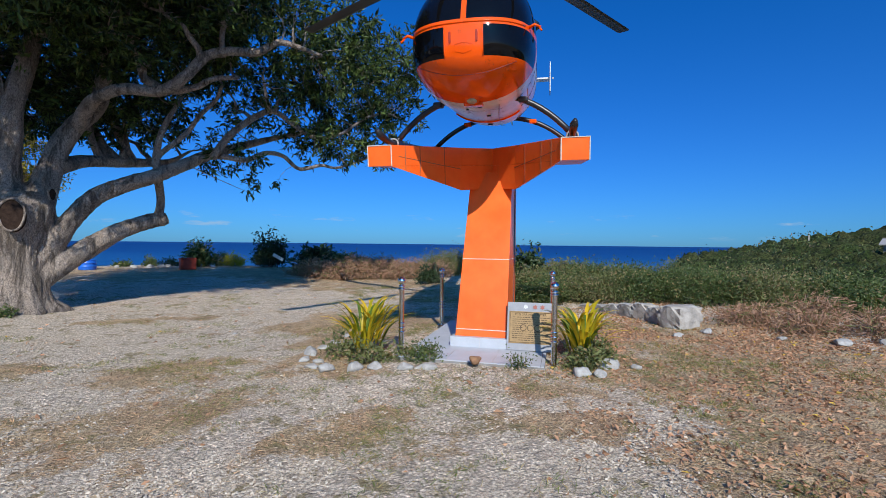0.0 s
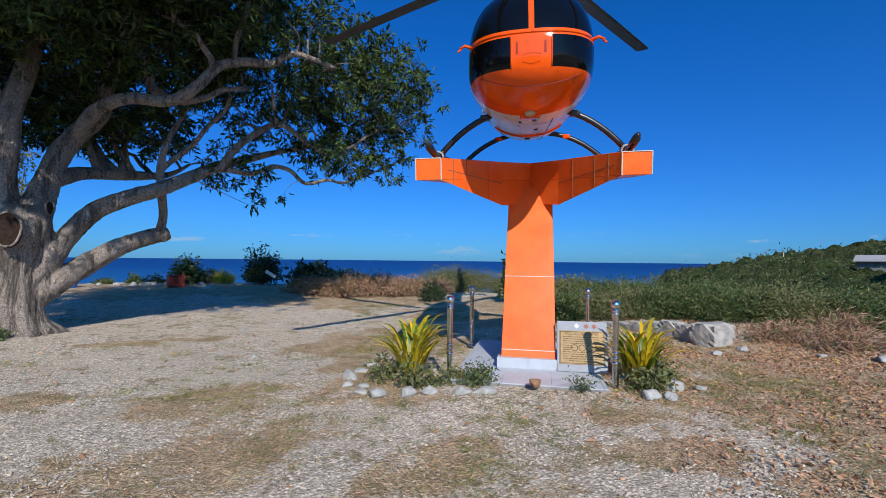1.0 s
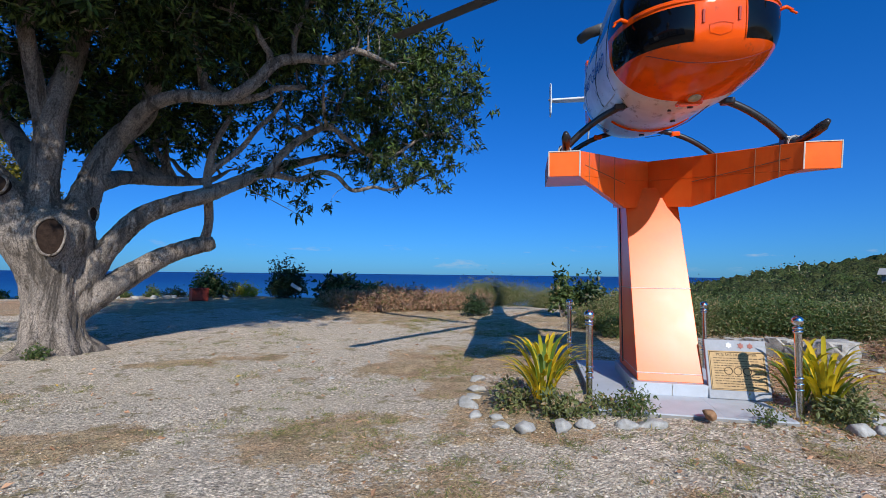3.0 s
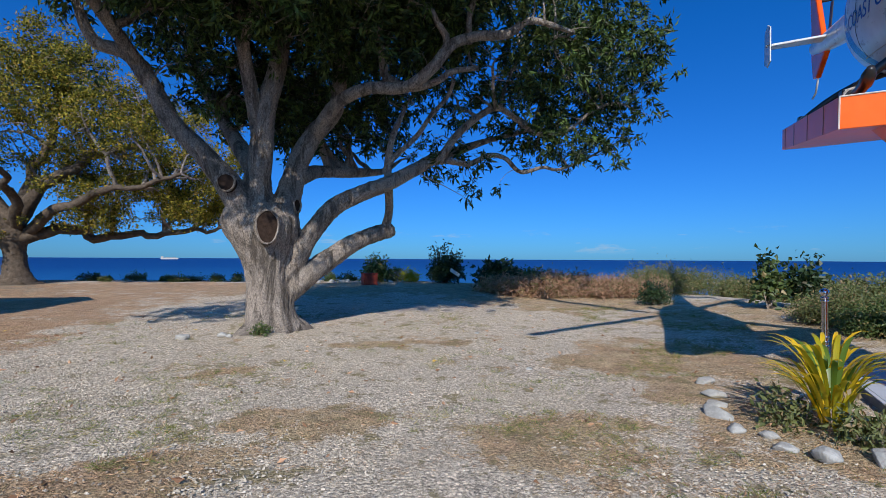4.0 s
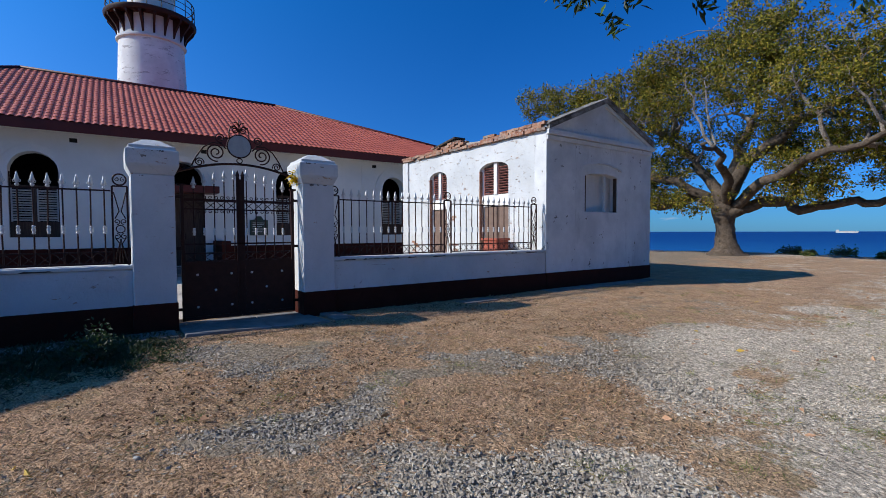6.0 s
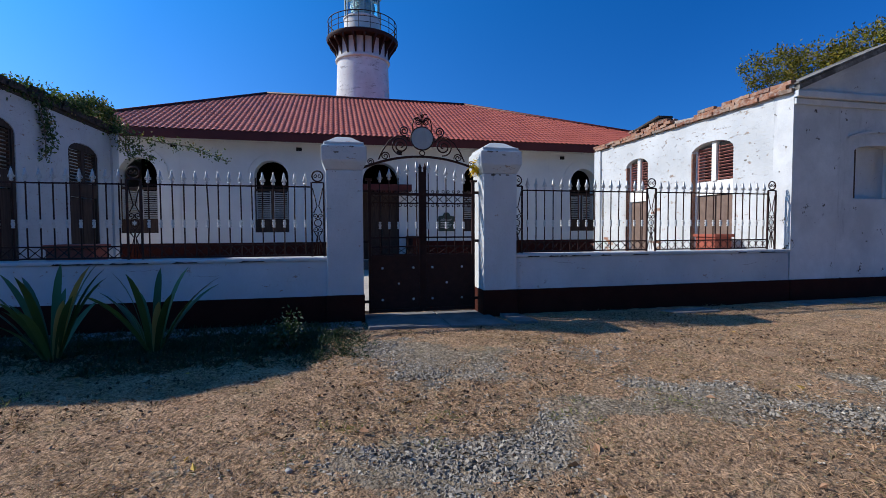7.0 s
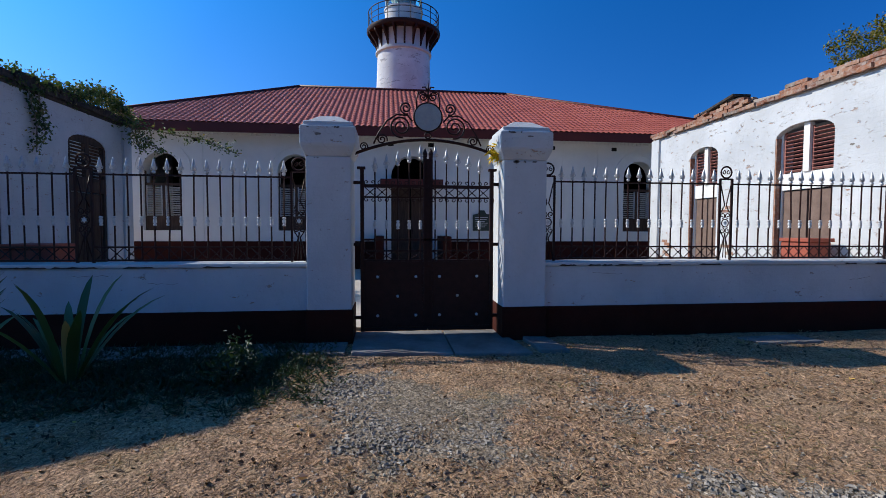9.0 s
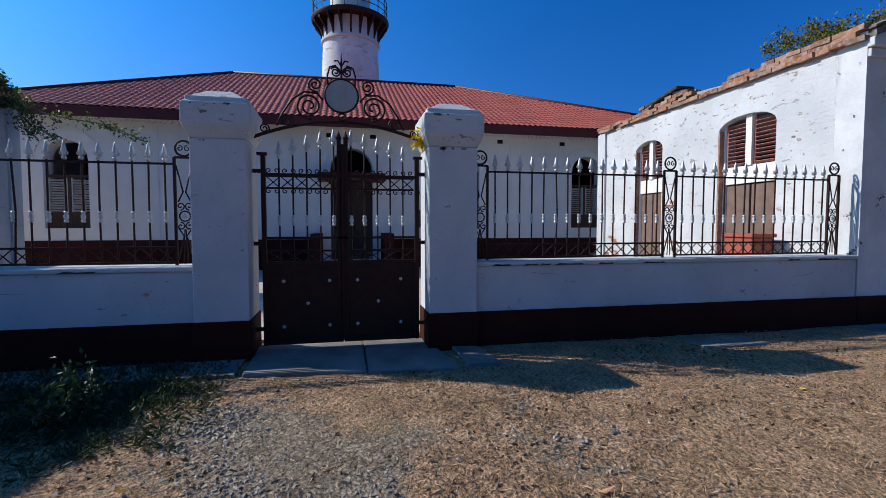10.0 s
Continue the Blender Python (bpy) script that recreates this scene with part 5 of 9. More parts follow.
def bar_with_tip(parent, y, z0, z1, zc, x=0.0, bend=0.0, meshes={}):
    key = (round(z0, 3), round(z1, 3), round(bend, 3))
    if key not in meshes:
        mid = (z0 + z1) / 2
        meshes[key] = Geo().tube([(0, 0, z0), (0, bend, mid), (0, bend * 0.5, (mid + z1) / 2), (0, 0, z1)], 0.0095, 6).mesh("bar")
    b = part("bar", meshes[key], IRON, parent, where=pose(x, y, 0))
    part("spearhead", spear, SILVER, b, "silver painted spearhead", where=pose(0, 0, z1 - 0.01))
    part("collar", collar, SILVER, b, "silver painted collar", where=pose(0, 0, zc))
    return b


def lattice(parent, y0, y1, z0, z1, step, x=0.0):
    """X bracing between two rails, each cross a piece."""
    part("lower_rail", Geo().span((x - 0.012, y0, z0 - 0.01), (x + 0.012, y1, z0 + 0.01)), IRON, parent)
    part("middle_rail", Geo().span((x - 0.012, y0, z1 - 0.01), (x + 0.012, y1, z1 + 0.01)), IRON, parent)
    n = max(1, round((y1 - y0) / step))
    w = (y1 - y0) / n
    me = Geo().tube([(-0.004, -w / 2, z0), (-0.004, w / 2, z1)], 0.006, 5).tube([(0.004, -w / 2, z1), (0.004, w / 2, z0)], 0.006, 5).lathe([(0.012, (z0 + z1) / 2 - 0.008), (0.012, (z0 + z1) / 2 + 0.008)], sides=8).mesh("cross_brace")
    for i in range(n):
        part("cross_brace", me, IRON, parent, where=pose(x, y0 + w * (i + 0.5), 0))


def fence_panel(y0, y1, count, label):
    ob = thing("iron_fence", label, "fence", pose(FX - 0.17, 0, 0), group="iron fence panels on the street wall")
    lattice(ob, y0, y1, 1.02, 1.17, 0.157)
    part("upper_rail", Geo().span((-0.01, y0, 1.985), (0.01, y1, 2.005)), IRON, ob)
    for i in range(count):
        y = y0 + (y1 - y0) * (i + 0.5) / count
        bar_with_tip(ob, y, 1.02, 2.02, 1.47, bend=random.choice((0, 0, 0, 0.004, -0.005)) if i != count // 3 else 0.02)
    return ob


def fence_post(y, label="wrought iron lattice post with scrolls and a ring top"):
    ob = thing("fence_post", label, "post", pose(FX - 0.17, y, 0), group="wrought iron fence posts")
    w = 0.085
    for s in (-1, 1):
        part("upright", Geo().span((-0.013, s * w - 0.012, 0.985), (0.013, s * w + 0.012, 2.06)), IRON, ob)
    part("cap_rail", Geo().span((-0.013, -w, 2.05), (0.013, w, 2.07)), IRON, ob)
    ring = [(0, 0.075 * math.cos(a), 2.15 + 0.075 * math.sin(a)) for a in np.linspace(0, 2 * math.pi, 20, endpoint=False)]
    part("ring", Geo().tube(ring, 0.011, 6, closed=True), IRON, ob, smooth=True)
    for s in (-1, 1):
        for nm, pts, r in (("ring_scroll", scroll(s * 0.035, 2.15, 0.03, 1.1, math.pi / 2, s, 14), 0.006), ("brace", [(0, s * 0.07, 1.98), (0, s * 0.012, 1.72), (0, s * 0.06, 1.62)], 0.008),
                           ("brace", [(0, s * 0.07, 1.05), (0, s * 0.012, 1.28), (0, s * 0.06, 1.36)], 0.008), ("scroll_piece", scroll(s * 0.04, 1.58, 0.04, 1.2, -math.pi / 2, -s, 16), 0.007),
                           ("scroll_piece", scroll(s * 0.04, 1.38, 0.04, 1.2, math.pi / 2, s, 16), 0.007), ("spindle", [(0, s * 0.02, 1.02), (0, s * 0.005, 1.35)], 0.006)):
            part(nm, Geo().tube(pts, r, 5), IRON, ob, smooth=True)
    ros = [(0, 0.05 * math.cos(a), 1.48 + 0.05 * math.sin(a)) for a in np.linspace(0, 2 * math.pi, 16, endpoint=False)]
    part("rosette_ring", Geo().tube(ros, 0.008, 5, closed=True), IRON, ob, smooth=True)
    m = Matrix(((0, 0, 1, 0), (1, 0, 0, 0), (0, 1, 0, 1.48), (0, 0, 0, 1)))
    part("rosette", Geo().prism([((0.034 if k % 2 else 0.018) * math.cos(math.pi * k / 6), (0.034 if k % 2 else 0.018) * math.sin(math.pi * k / 6)) for k in range(12)], m, 0.012), SILVER, ob, "pale flower rosette")
    return ob


for y in (7.27, 9.71, 12.22, 4.21, 1.85, -0.45):
    fence_post(y)
fence_panel(7.37, 9.61, 15, "brown iron fence panel with silver spearheads on the low wall")
fence_panel(9.81, 12.12, 15, "brown iron fence panel with silver spearheads beside the peeling annex")
fence_panel(1.95, 4.11, 15, "brown iron fence panel with silver spearheads and one bent bar")
fence_panel(-0.35, 1.75, 14, "brown iron fence panel with silver spearheads before the shaded annex")

# the gate: two leaves hung on the pillars
GX0 = FX - 0.20
GY0, GY1 = PL[1] + 0.09, PR[0] - 0.07
MID = (GY0 + GY1) / 2


def gate_leaf(y0, y1, hinge, label):
    ob = thing("gate_leaf", label, "gate", pose(GX0, 0, 0), group="gate leaves")
    s = 1 if y1 > y0 else -1           # from the hinge to the middle
    lo, hi = min(y0, y1), max(y0, y1)
    part("sheet", Geo().span((-0.006, lo + 0.02, 0.16), (0.006, hi - 0.02, 0.97)), IRON, ob, "dark brown steel sheet", bevel=0.002)
    part("hinge_stile", Geo().box((0, y0 + s * 0.02, 1.12), (0.05, 0.045, 1.99)), IRON, ob, bevel=0.004)
    part("meeting_stile", Geo().box((0, y1 - s * 0.03, 1.22), (0.03, 0.045, 2.14)), IRON, ob, bevel=0.004)
    part("stile_tip", Geo().lathe([(0.022, 2.29), (0.03, 2.31), (0.001, 2.39)], (0, y1 - s * 0.03, 0), 8), IRON, ob)
    part("stile_cap", Geo().box((0, y0 + s * 0.01, 2.125), (0.06, 0.10, 0.03)), IRON, ob, bevel=0.004)
    part("bottom_rail", Geo().span((-0.018, lo, 0.13), (0.018, hi, 0.18)), IRON, ob)
    part("middle_rail", Geo().span((-0.018, lo, 0.95), (0.018, hi, 0.99)), IRON, ob)
    part("lock_rail", Geo().span((-0.015, lo, 1.245), (0.015, hi, 1.27)), IRON, ob)
    part("top_rail", Geo().span((-0.018, lo, 1.90), (0.018, hi, 1.93)), IRON, ob)
    lattice(ob, lo + 0.045, hi - 0.055, 1.00, 1.12, 0.16)
    lattice(ob, lo + 0.045, hi - 0.055, 1.775, 1.90, 0.155)
    for zz in (0.32, 0.56, 0.80):
        for k in ((0.16, 0.62) if zz != 0.56 else (0.40,)):
            part("rivet", Geo().lathe([(0.019, 0.0), (0.017, 0.008), (0.009, 0.014)], sides=10), SILVER, ob, "silver rivet head", where=pose(0.007, y0 + s * (0.04 + k * 1.02), zz, 0, 90, 0))
    n = 5
    for i in range(n):
        t = (i + 0.75) / n
        y = y0 + s * (0.07 + t * (abs(y1 - y0) - 0.12))
        bar_with_tip(ob, y, 1.0, 2.06 + 0.19 * t, 1.44)
    for i in range(5):
        yc = lo + 0.11 + (hi - lo - 0.16) * i / 4
        for d in (-1, 1):
            part("scroll_piece", Geo().tube(scroll(yc + d * 0.038, 1.955, 0.03, 1.1, -math.pi / 2, d, 12), 0.006, 5), IRON, ob, smooth=True)
            part("scroll_piece", Geo().tube(scroll(yc + d * 0.038, 1.745, 0.03, 1.1, math.pi / 2, -d, 12), 0.006, 5), IRON, ob, smooth=True)
    if s > 0:
        part("cover_strip", Geo().box((0.012, y1 + 0.004, 1.2), (0.006, 0.05, 2.1)), IRON, ob)
    for zz in (0.3, 1.2, 1.95):
        part("hinge", Geo().box((-0.01, y0 - s * 0.04, zz), (0.03, 0.09, 0.04)), IRON, ob)
    return ob


gate_leaf(GY0, MID - 0.006, 0, "dark brown steel gate leaf with silver spearheads, closed")
gate_leaf(GY1, MID + 0.006, 1, "dark brown steel gate leaf with rivets and scrolls, closed")

over = thing("gate_overthrow", "wrought iron arch with scrolls and a blank round disc", "gate arch", pose(GX0, MID, 0))
half = (PR[0] - PL[1]) / 2
arc = [(0, half * t, 2.48 - 0.19 * t * t + 0.0) for t in np.linspace(-1, 1, 25)]
part("arch_bar", Geo().tube(arc, 0.02, 6), IRON, over, smooth=True)
part("disc", Geo().prism([(0.165 * math.cos(a), 0.165 * math.sin(a)) for a in np.linspace(0, 2 * math.pi, 32, endpoint=False)], Matrix(((0, 0, 1, -0.01), (1, 0, 0, 0), (0, 1, 0, 2.755), (0, 0, 0, 1))), 0.02),
     material("pale_disc_paint", m_plain((0.33, 0.35, 0.35), 0.15, 9.0, 0.1, 0.003), 0.6, 0, 0.3), over, "blank pale grey disc", bevel=0.004)
part("disc_ring", Geo().tube([(0, 0.172 * math.cos(a), 2.755 + 0.172 * math.sin(a)) for a in np.linspace(0, 2 * math.pi, 30, endpoint=False)], 0.012, 6, closed=True), IRON, over, smooth=True)
part("bead", Geo().tube([(0, 0.04 * math.cos(a), 2.535 + 0.035 * math.sin(a)) for a in np.linspace(0, 2 * math.pi, 14, endpoint=False)], 0.009, 5, closed=True), IRON, over, smooth=True)
for s in (-1, 1):
    def mir(pts):
        return [(p[0], s * p[1], p[2]) for p in pts]
    for nm, pts, r in (("large_scroll", scroll(0.33, 2.635, 0.135, 2.0, math.radians(-100), 1, 46), 0.011),
                       ("small_scroll", scroll(0.27, 2.86, 0.075, 1.8, math.radians(-110), 1, 34), 0.010),
                       ("end_scroll", scroll(0.56, 2.475, 0.065, 1.7, math.radians(200), -1, 30), 0.009),
                       ("end_scroll", scroll(0.78, 2.385, 0.05, 1.6, math.radians(200), -1, 28), 0.008),
                       ("top_scroll", scroll(0.06, 3.0, 0.055, 1.8, math.radians(30), 1, 30), 0.009),
                       ("sweep", [(0, 0.66, 2.42), (0, 0.60, 2.55), (0, 0.50, 2.70), (0, 0.38, 2.78), (0, 0.25, 2.77), (0, 0.19, 2.70)], 0.011),
                       ("sweep", [(0, 0.14, 2.86), (0, 0.145, 2.96), (0, 0.12, 3.05), (0, 0.06, 3.07), (0, 0.02, 3.0)], 0.010),
                       ("leaf_tip", [(0, 0.0, 3.06), (0, 0.035, 3.12), (0, 0.075, 3.115)], 0.009)):
        part(nm, Geo().tube(mir(pts), r, 6), IRON, over, smooth=True)
part("finial", Geo().tube([(0, 0, 2.94), (0, 0, 3.10), (0, 0, 3.2)], [0.011, 0.011, 0.003], 6), IRON, over, smooth=True)


def slab(name, label, pts, z0, z1, mat=CONCRETE):
    ob = tagged(part(name, Geo().prism(pts, Matrix.Translation((0, 0, z0)), z1 - z0), mat, bevel=0.012), label, "paving", kind="structure")
    return ob


slab("threshold", "worn concrete threshold slab before the gate", [(-10.9, 4.85), (-9.92, 4.87), (-9.80, 5.95), (-10.9, 5.95)], -0.1, 0.085)
slab("threshold", "worn concrete threshold slab with a crack beside it", [(-10.9, 5.965), (-9.795, 5.965), (-9.74, 6.80), (-10.9, 6.68)], -0.1, 0.08)
slab("threshold", "broken concrete slab beside the gate pillar", [(-10.42, 6.88), (-9.80, 6.90), (-9.76, 7.22), (-10.38, 7.16)], -0.1, 0.095)
slab("drain_cover", "flat concrete drain cover in the sun", [(-10.22, 9.55), (-9.90, 9.62), (-9.92, 10.45), (-10.28, 10.40)], -0.1, 0.07)
slab("drain_cover", "flat concrete slab in the shade of the wall", [(-10.45, -0.3), (-9.95, -0.3), (-9.95, 2.6), (-10.45, 2.6)], -0.1, 0.075)
slab("drain_cover", "long concrete strip along the annex", [(-10.45, 12.2), (-10.0, 12.2), (-10.05, 17.2), (-10.45, 17.2)], -0.1, 0.07)
slab("drain_cover", "concrete strip in the shade along the street wall", [(-10.45, 2.65), (-9.98, 2.65), (-9.95, 4.80), (-10.45, 4.80)], -0.1, 0.072)


def planter_box(x, y, sx, sy, h, label):
    ob = thing("planter_box", label, "planter", pose(x, y, 0))
    part("box", Geo().span((-sx / 2, -sy / 2, 0.0), (sx / 2, sy / 2, h)), TERRACOTTA, ob, bevel=0.02)
    part("rim", Geo().span((-sx / 2 - 0.03, -sy / 2 - 0.03, h), (sx / 2 + 0.03, sy / 2 + 0.03, h + 0.06)), TERRACOTTA, ob, bevel=0.01)
    return ob


planter_box(-11.90, 12.1, 0.54, 0.40, 1.20, "low red painted brick planter before the annex door")
planter_box(-11.6, 0.75, 0.45, 0.6, 1.12, "dark maroon planter box behind the fence")
# its added paleness throws light up at the shaded walls
tagged(part("yard_floor", Geo().span((-19.8, -0.85, -0.2), (-11.1, 12.4, 0.1)), YARD), "grey concrete yard behind the gate, paled to bounce light", "floor", kind="structure")


# ---- the monument: an orange pylon with a helicopter on it ----
HUB = (5.17, 5.92)
HEAD = math.degrees(math.atan2(-0.702, -0.712))
BASE = pose(HUB[0], HUB[1], 0.0, 0, 0, HEAD)                        # x ahead of the nose, y to its left
DECK = pose(HUB[0], HUB[1], 3.12, 0, 0, HEAD) @ pose(0, 0, 0, 0, 8.4, 0)   # the tilted deck


def loft(sections, sides_closed=True):
    """A skin over rings of equal length."""
    g = Geo()
    n = len(sections[0])
    v = [p for s in sections for p in s]
    f = []
    for i in range(len(sections) - 1):
        for k in range(n):
            l = (k + 1) % n
            f.append((i * n + k, i * n + l, (i + 1) * n + l, (i + 1) * n + k))
    g.add(v, f)
    return g


pad = thing("monument_pad", "grey tiled pad under the orange pylon", "plinth", BASE)
part("slab", Geo().span((-1.45, -0.95, -0.25), (1.50, 0.95, 0.085)), CONCRETE, pad)
tile = Geo().span((-0.2985, -0.2985, 0.0), (0.2985, 0.2985, 0.014)).mesh("tile")
for i in range(5):
    for j in range(3):
        part("tile", tile, TILE_GREY, pad, where=pose(1.2 - 0.6 * i, -0.6 + 0.6 * j, 0.085))
for j in (-1, 1):
    edge_tile = Geo().span((-0.294, -0.02, 0), (0.294, 0.02, 0.014)).mesh("tile")
    for i in range(5):
        part("tile", edge_tile, TILE_GREY, pad, where=pose(1.2 - 0.6 * i, j * 0.925, 0.085))

pylon = thing("monument_pylon", "orange clad pylon with two arms that carry a helicopter", "monument", BASE)
ground_h = 0.099
part("foot", Geo().span((-0.78, -0.43, ground_h), (0.70, 0.43, 0.24)), TILE_GREY, pylon, "grey tiled foot", bevel=0.004)
for s in (-1, 1):
    part("tile_joint", Geo().span((0.7005, s * 0.0 - 0.003, ground_h + 0.001), (0.7025, 0.003, 0.24)), JOINT, pylon)
# column: leans back as it rises; front point of each level, back point, half width
LEV = [(0.24, 0.61, -0.66, 0.375), (1.47, 0.155, -0.80, 0.36), (2.30, -0.15, -0.96, 0.345), (2.78, -0.33, -1.02, 0.34)]
rings = []
for z, a, b, w in LEV:
    rings.append([(a, -w, z), (a, 0, z), (a, w, z), (b, w, z), (b, -w, z)])
col = loft(rings)
col.f.append(tuple(range(4, -1, -1)))
col.f.append(tuple(range(len(col.v) - 5, len(col.v))))
part("column", col, ORANGE_PANEL, pylon, "glossy orange column", bevel=0.006)


def joint(parent, pts, r=0.006, mat=None):
    part("joint", Geo().tube(pts, r, 5), mat or JOINT, parent)


def col_at(z):
    for (z0, a0, b0, w0), (z1, a1, b1, w1) in zip(LEV, LEV[1:]):
        if z <= z1:
            t = (z - z0) / (z1 - z0)
            return a0 + (a1 - a0) * t, b0 + (b1 - b0) * t, w0 + (w1 - w0) * t
    return LEV[-1][1:]


for z in (0.335, 1.36):
    a, b, w = col_at(z)
    joint(pylon, [(a + 0.001, -w, z), (a + 0.001, w, z)], 0.007)
    for s in (-1, 1):
        joint(pylon, [(a, s * (w + 0.001), z), (b, s * (w + 0.001), z)], 0.005)
for s in (-1, 1):
    part("dark_seam", Geo().tube([(col_at(0.3)[1] + 0.30, s * (col_at(0.3)[2] + 0.001), 0.3), (-0.72, s * 0.346, 2.55)], 0.012, 5), BLACK_TUBE, pylon, "dark vertical seam")

deck = thing("monument_deck", "orange clad deck arms under the skids", "monument", DECK)
OUTL = [(1.42, -1.45), (1.42, -1.11), (0.18, -0.42), (-0.40, 0.0), (0.18, 0.42), (1.42, 1.11), (1.42, 1.45), (-1.62, 1.45), (-1.62, 1.11), (-1.16, 0.42), (-1.05, 0.0), (-1.16, -0.42), (-1.62, -1.11), (-1.62, -1.45)]


def under(x, y):
    return -0.28 - 0.38 * min(1.0, max(0.0, (1.11 - abs(y)) / 0.69))


g = Geo()
n = len(OUTL)
g.add([(x, y, 0) for x, y in OUTL] + [(x, y, -0.28) for x, y in OUTL], [tuple(range(n - 1, -1, -1)), tuple(range(n, 2 * n))] + [(i, (i + 1) % n, n + (i + 1) % n, n + i) for i in range(n)])
part("arm_shell", g, ORANGE_PANEL, deck, "glossy orange deck arms", bevel=0.005)
core = [(0.18, -0.42), (-0.40, 0.0), (0.18, 0.42), (-0.80, 0.42), (-0.80, 0.0), (-0.80, -0.42)]
core_geo = Geo()
core_geo.add([(x, y, -0.281) for x, y in core] + [(x, y, -0.66) for x, y in core], [(i, (i + 1) % 6, 6 + (i + 1) % 6, 6 + i) for i in range(6)] + [(6, 7, 10, 11), (7, 8, 9, 10)])
part("deck_core", core_geo, ORANGE_PANEL, deck, "orange clad head of the column")
for s in (-1, 1):
    for quad in (((1.42, 1.11), (0.18, 0.42), (-0.32, 0.42), (0.92, 1.11)),):
        arm = Geo()
        arm.add([(x, s * y, -0.281) for x, y in quad] + [(x, s * y, under(x, y) - 0.001) for x, y in quad], [(0, 1, 5, 4), (2, 3, 7, 6), (4, 5, 6, 7), (1, 2, 6, 5)])
        part("arm_haunch", arm, ORANGE_PANEL, deck, "sloping underside of an arm")
for s in (-1, 1):
    joint(deck, [(1.421, s * 1.11, 0.0), (1.421, s * 1.11, -0.28)], 0.008)
    joint(deck, [(1.421, s * 1.45, 0.0), (1.421, s * 1.45, -0.28)], 0.007)
    joint(deck, [(1.422, s * 1.11, -0.003), (1.422, s * 1.45, -0.003)], 0.007)
    for t in (0.18, 0.38, 0.74):
        x, y = 1.42 + (0.18 - 1.42) * t, s * (1.11 + (0.42 - 1.11) * t)
        joint(deck, [(x + 0.001, y, 0.0), (x + 0.001, y, under(x, y))], 0.005, DARK_JOINT)
    x0, y0, x1, y1 = 1.30, s * 1.045, 0.18, s * 0.42
    joint(deck, [(x0 + 0.001, y0, -0.15), (x1 + 0.001, y1, -0.33)], 0.005, DARK_JOINT)
    for x in (0.85, 0.1, -0.7, -1.35):
        joint(deck, [(x, s * 1.4505, 0.0), (x, s * 1.4505, -0.28)], 0.005, DARK_JOINT)

def words(text, size):
    """A mesh of flat letters, centred, in the x-y plane."""
    cu = bpy.data.curves.new("lettering", "FONT")
    cu.body, cu.size, cu.align_x, cu.align_y, cu.extrude = text, size, "CENTER", "CENTER", 0.0015
    tmp = bpy.data.objects.new("lettering", cu)
    scene.collection.objects.link(tmp)
    me = bpy.data.meshes.new_from_object(tmp.evaluated_get(bpy.context.evaluated_depsgraph_get()))
    bpy.data.objects.remove(tmp)
    return me


# ---- the helicopter ----
heli = thing("helicopter", "orange and white rescue helicopter with black canopy glass, on skids", "helicopter", DECK)


def hull_section(x, w, zlo, zhi, zmid, n=28, sq=2.5):
    """A rounded ring at x: half width w, belly zlo, roof zhi, widest at zmid."""
    out = []
    for k in range(n):
        a = 2 * math.pi * k / n
        c, s = math.cos(a), math.sin(a)
        e = sq if s >= 0 else min(sq, 2.15)
        y = w * math.copysign(abs(c) ** (2 / e), c)
        h = (zhi - zmid) if s >= 0 else (zmid - zlo)
        out.append((x, y, zmid + h * math.copysign(abs(s) ** (2 / e), s)))
    return out


# stations from nose to tail: x, half width, belly, roof, widest height, squareness
ST = [(2.14, 0.02, 0.98, 1.06, 1.02, 2.0), (2.12, 0.28, 0.86, 1.22, 1.02, 2.1), (2.04, 0.46, 0.745, 1.42, 1.03, 2.2), (1.90, 0.60, 0.66, 1.62, 1.04, 2.3), (1.70, 0.70, 0.59, 1.80, 1.06, 2.4),
      (1.40, 0.76, 0.525, 1.95, 1.07, 2.6), (1.05, 0.79, 0.49, 2.03, 1.08, 2.8), (0.6, 0.80, 0.475, 2.07, 1.1, 3.0), (0.1, 0.80, 0.47, 2.08, 1.12, 3.0), (-0.5, 0.80, 0.47, 2.08, 1.14, 3.0),
      (-1.0, 0.79, 0.48, 2.08, 1.18, 3.0), (-1.5, 0.75, 0.55, 2.07, 1.26, 2.8), (-1.9, 0.66, 0.72, 2.05, 1.40, 2.6), (-2.25, 0.50, 1.02, 2.02, 1.55, 2.4), (-2.5, 0.34, 1.32, 1.97, 1.66, 2.2), (-2.6, 0.25, 1.44, 1.93, 1.70, 2.0)]
ST = [(x, w * (0.99 if x > 0.8 else 0.95), lo - 0.05 * min(1.0, max(0.0, (2.1 - x) / 0.4)), hi, mid, sq) for x, w, lo, hi, mid, sq in ST]
N = 64


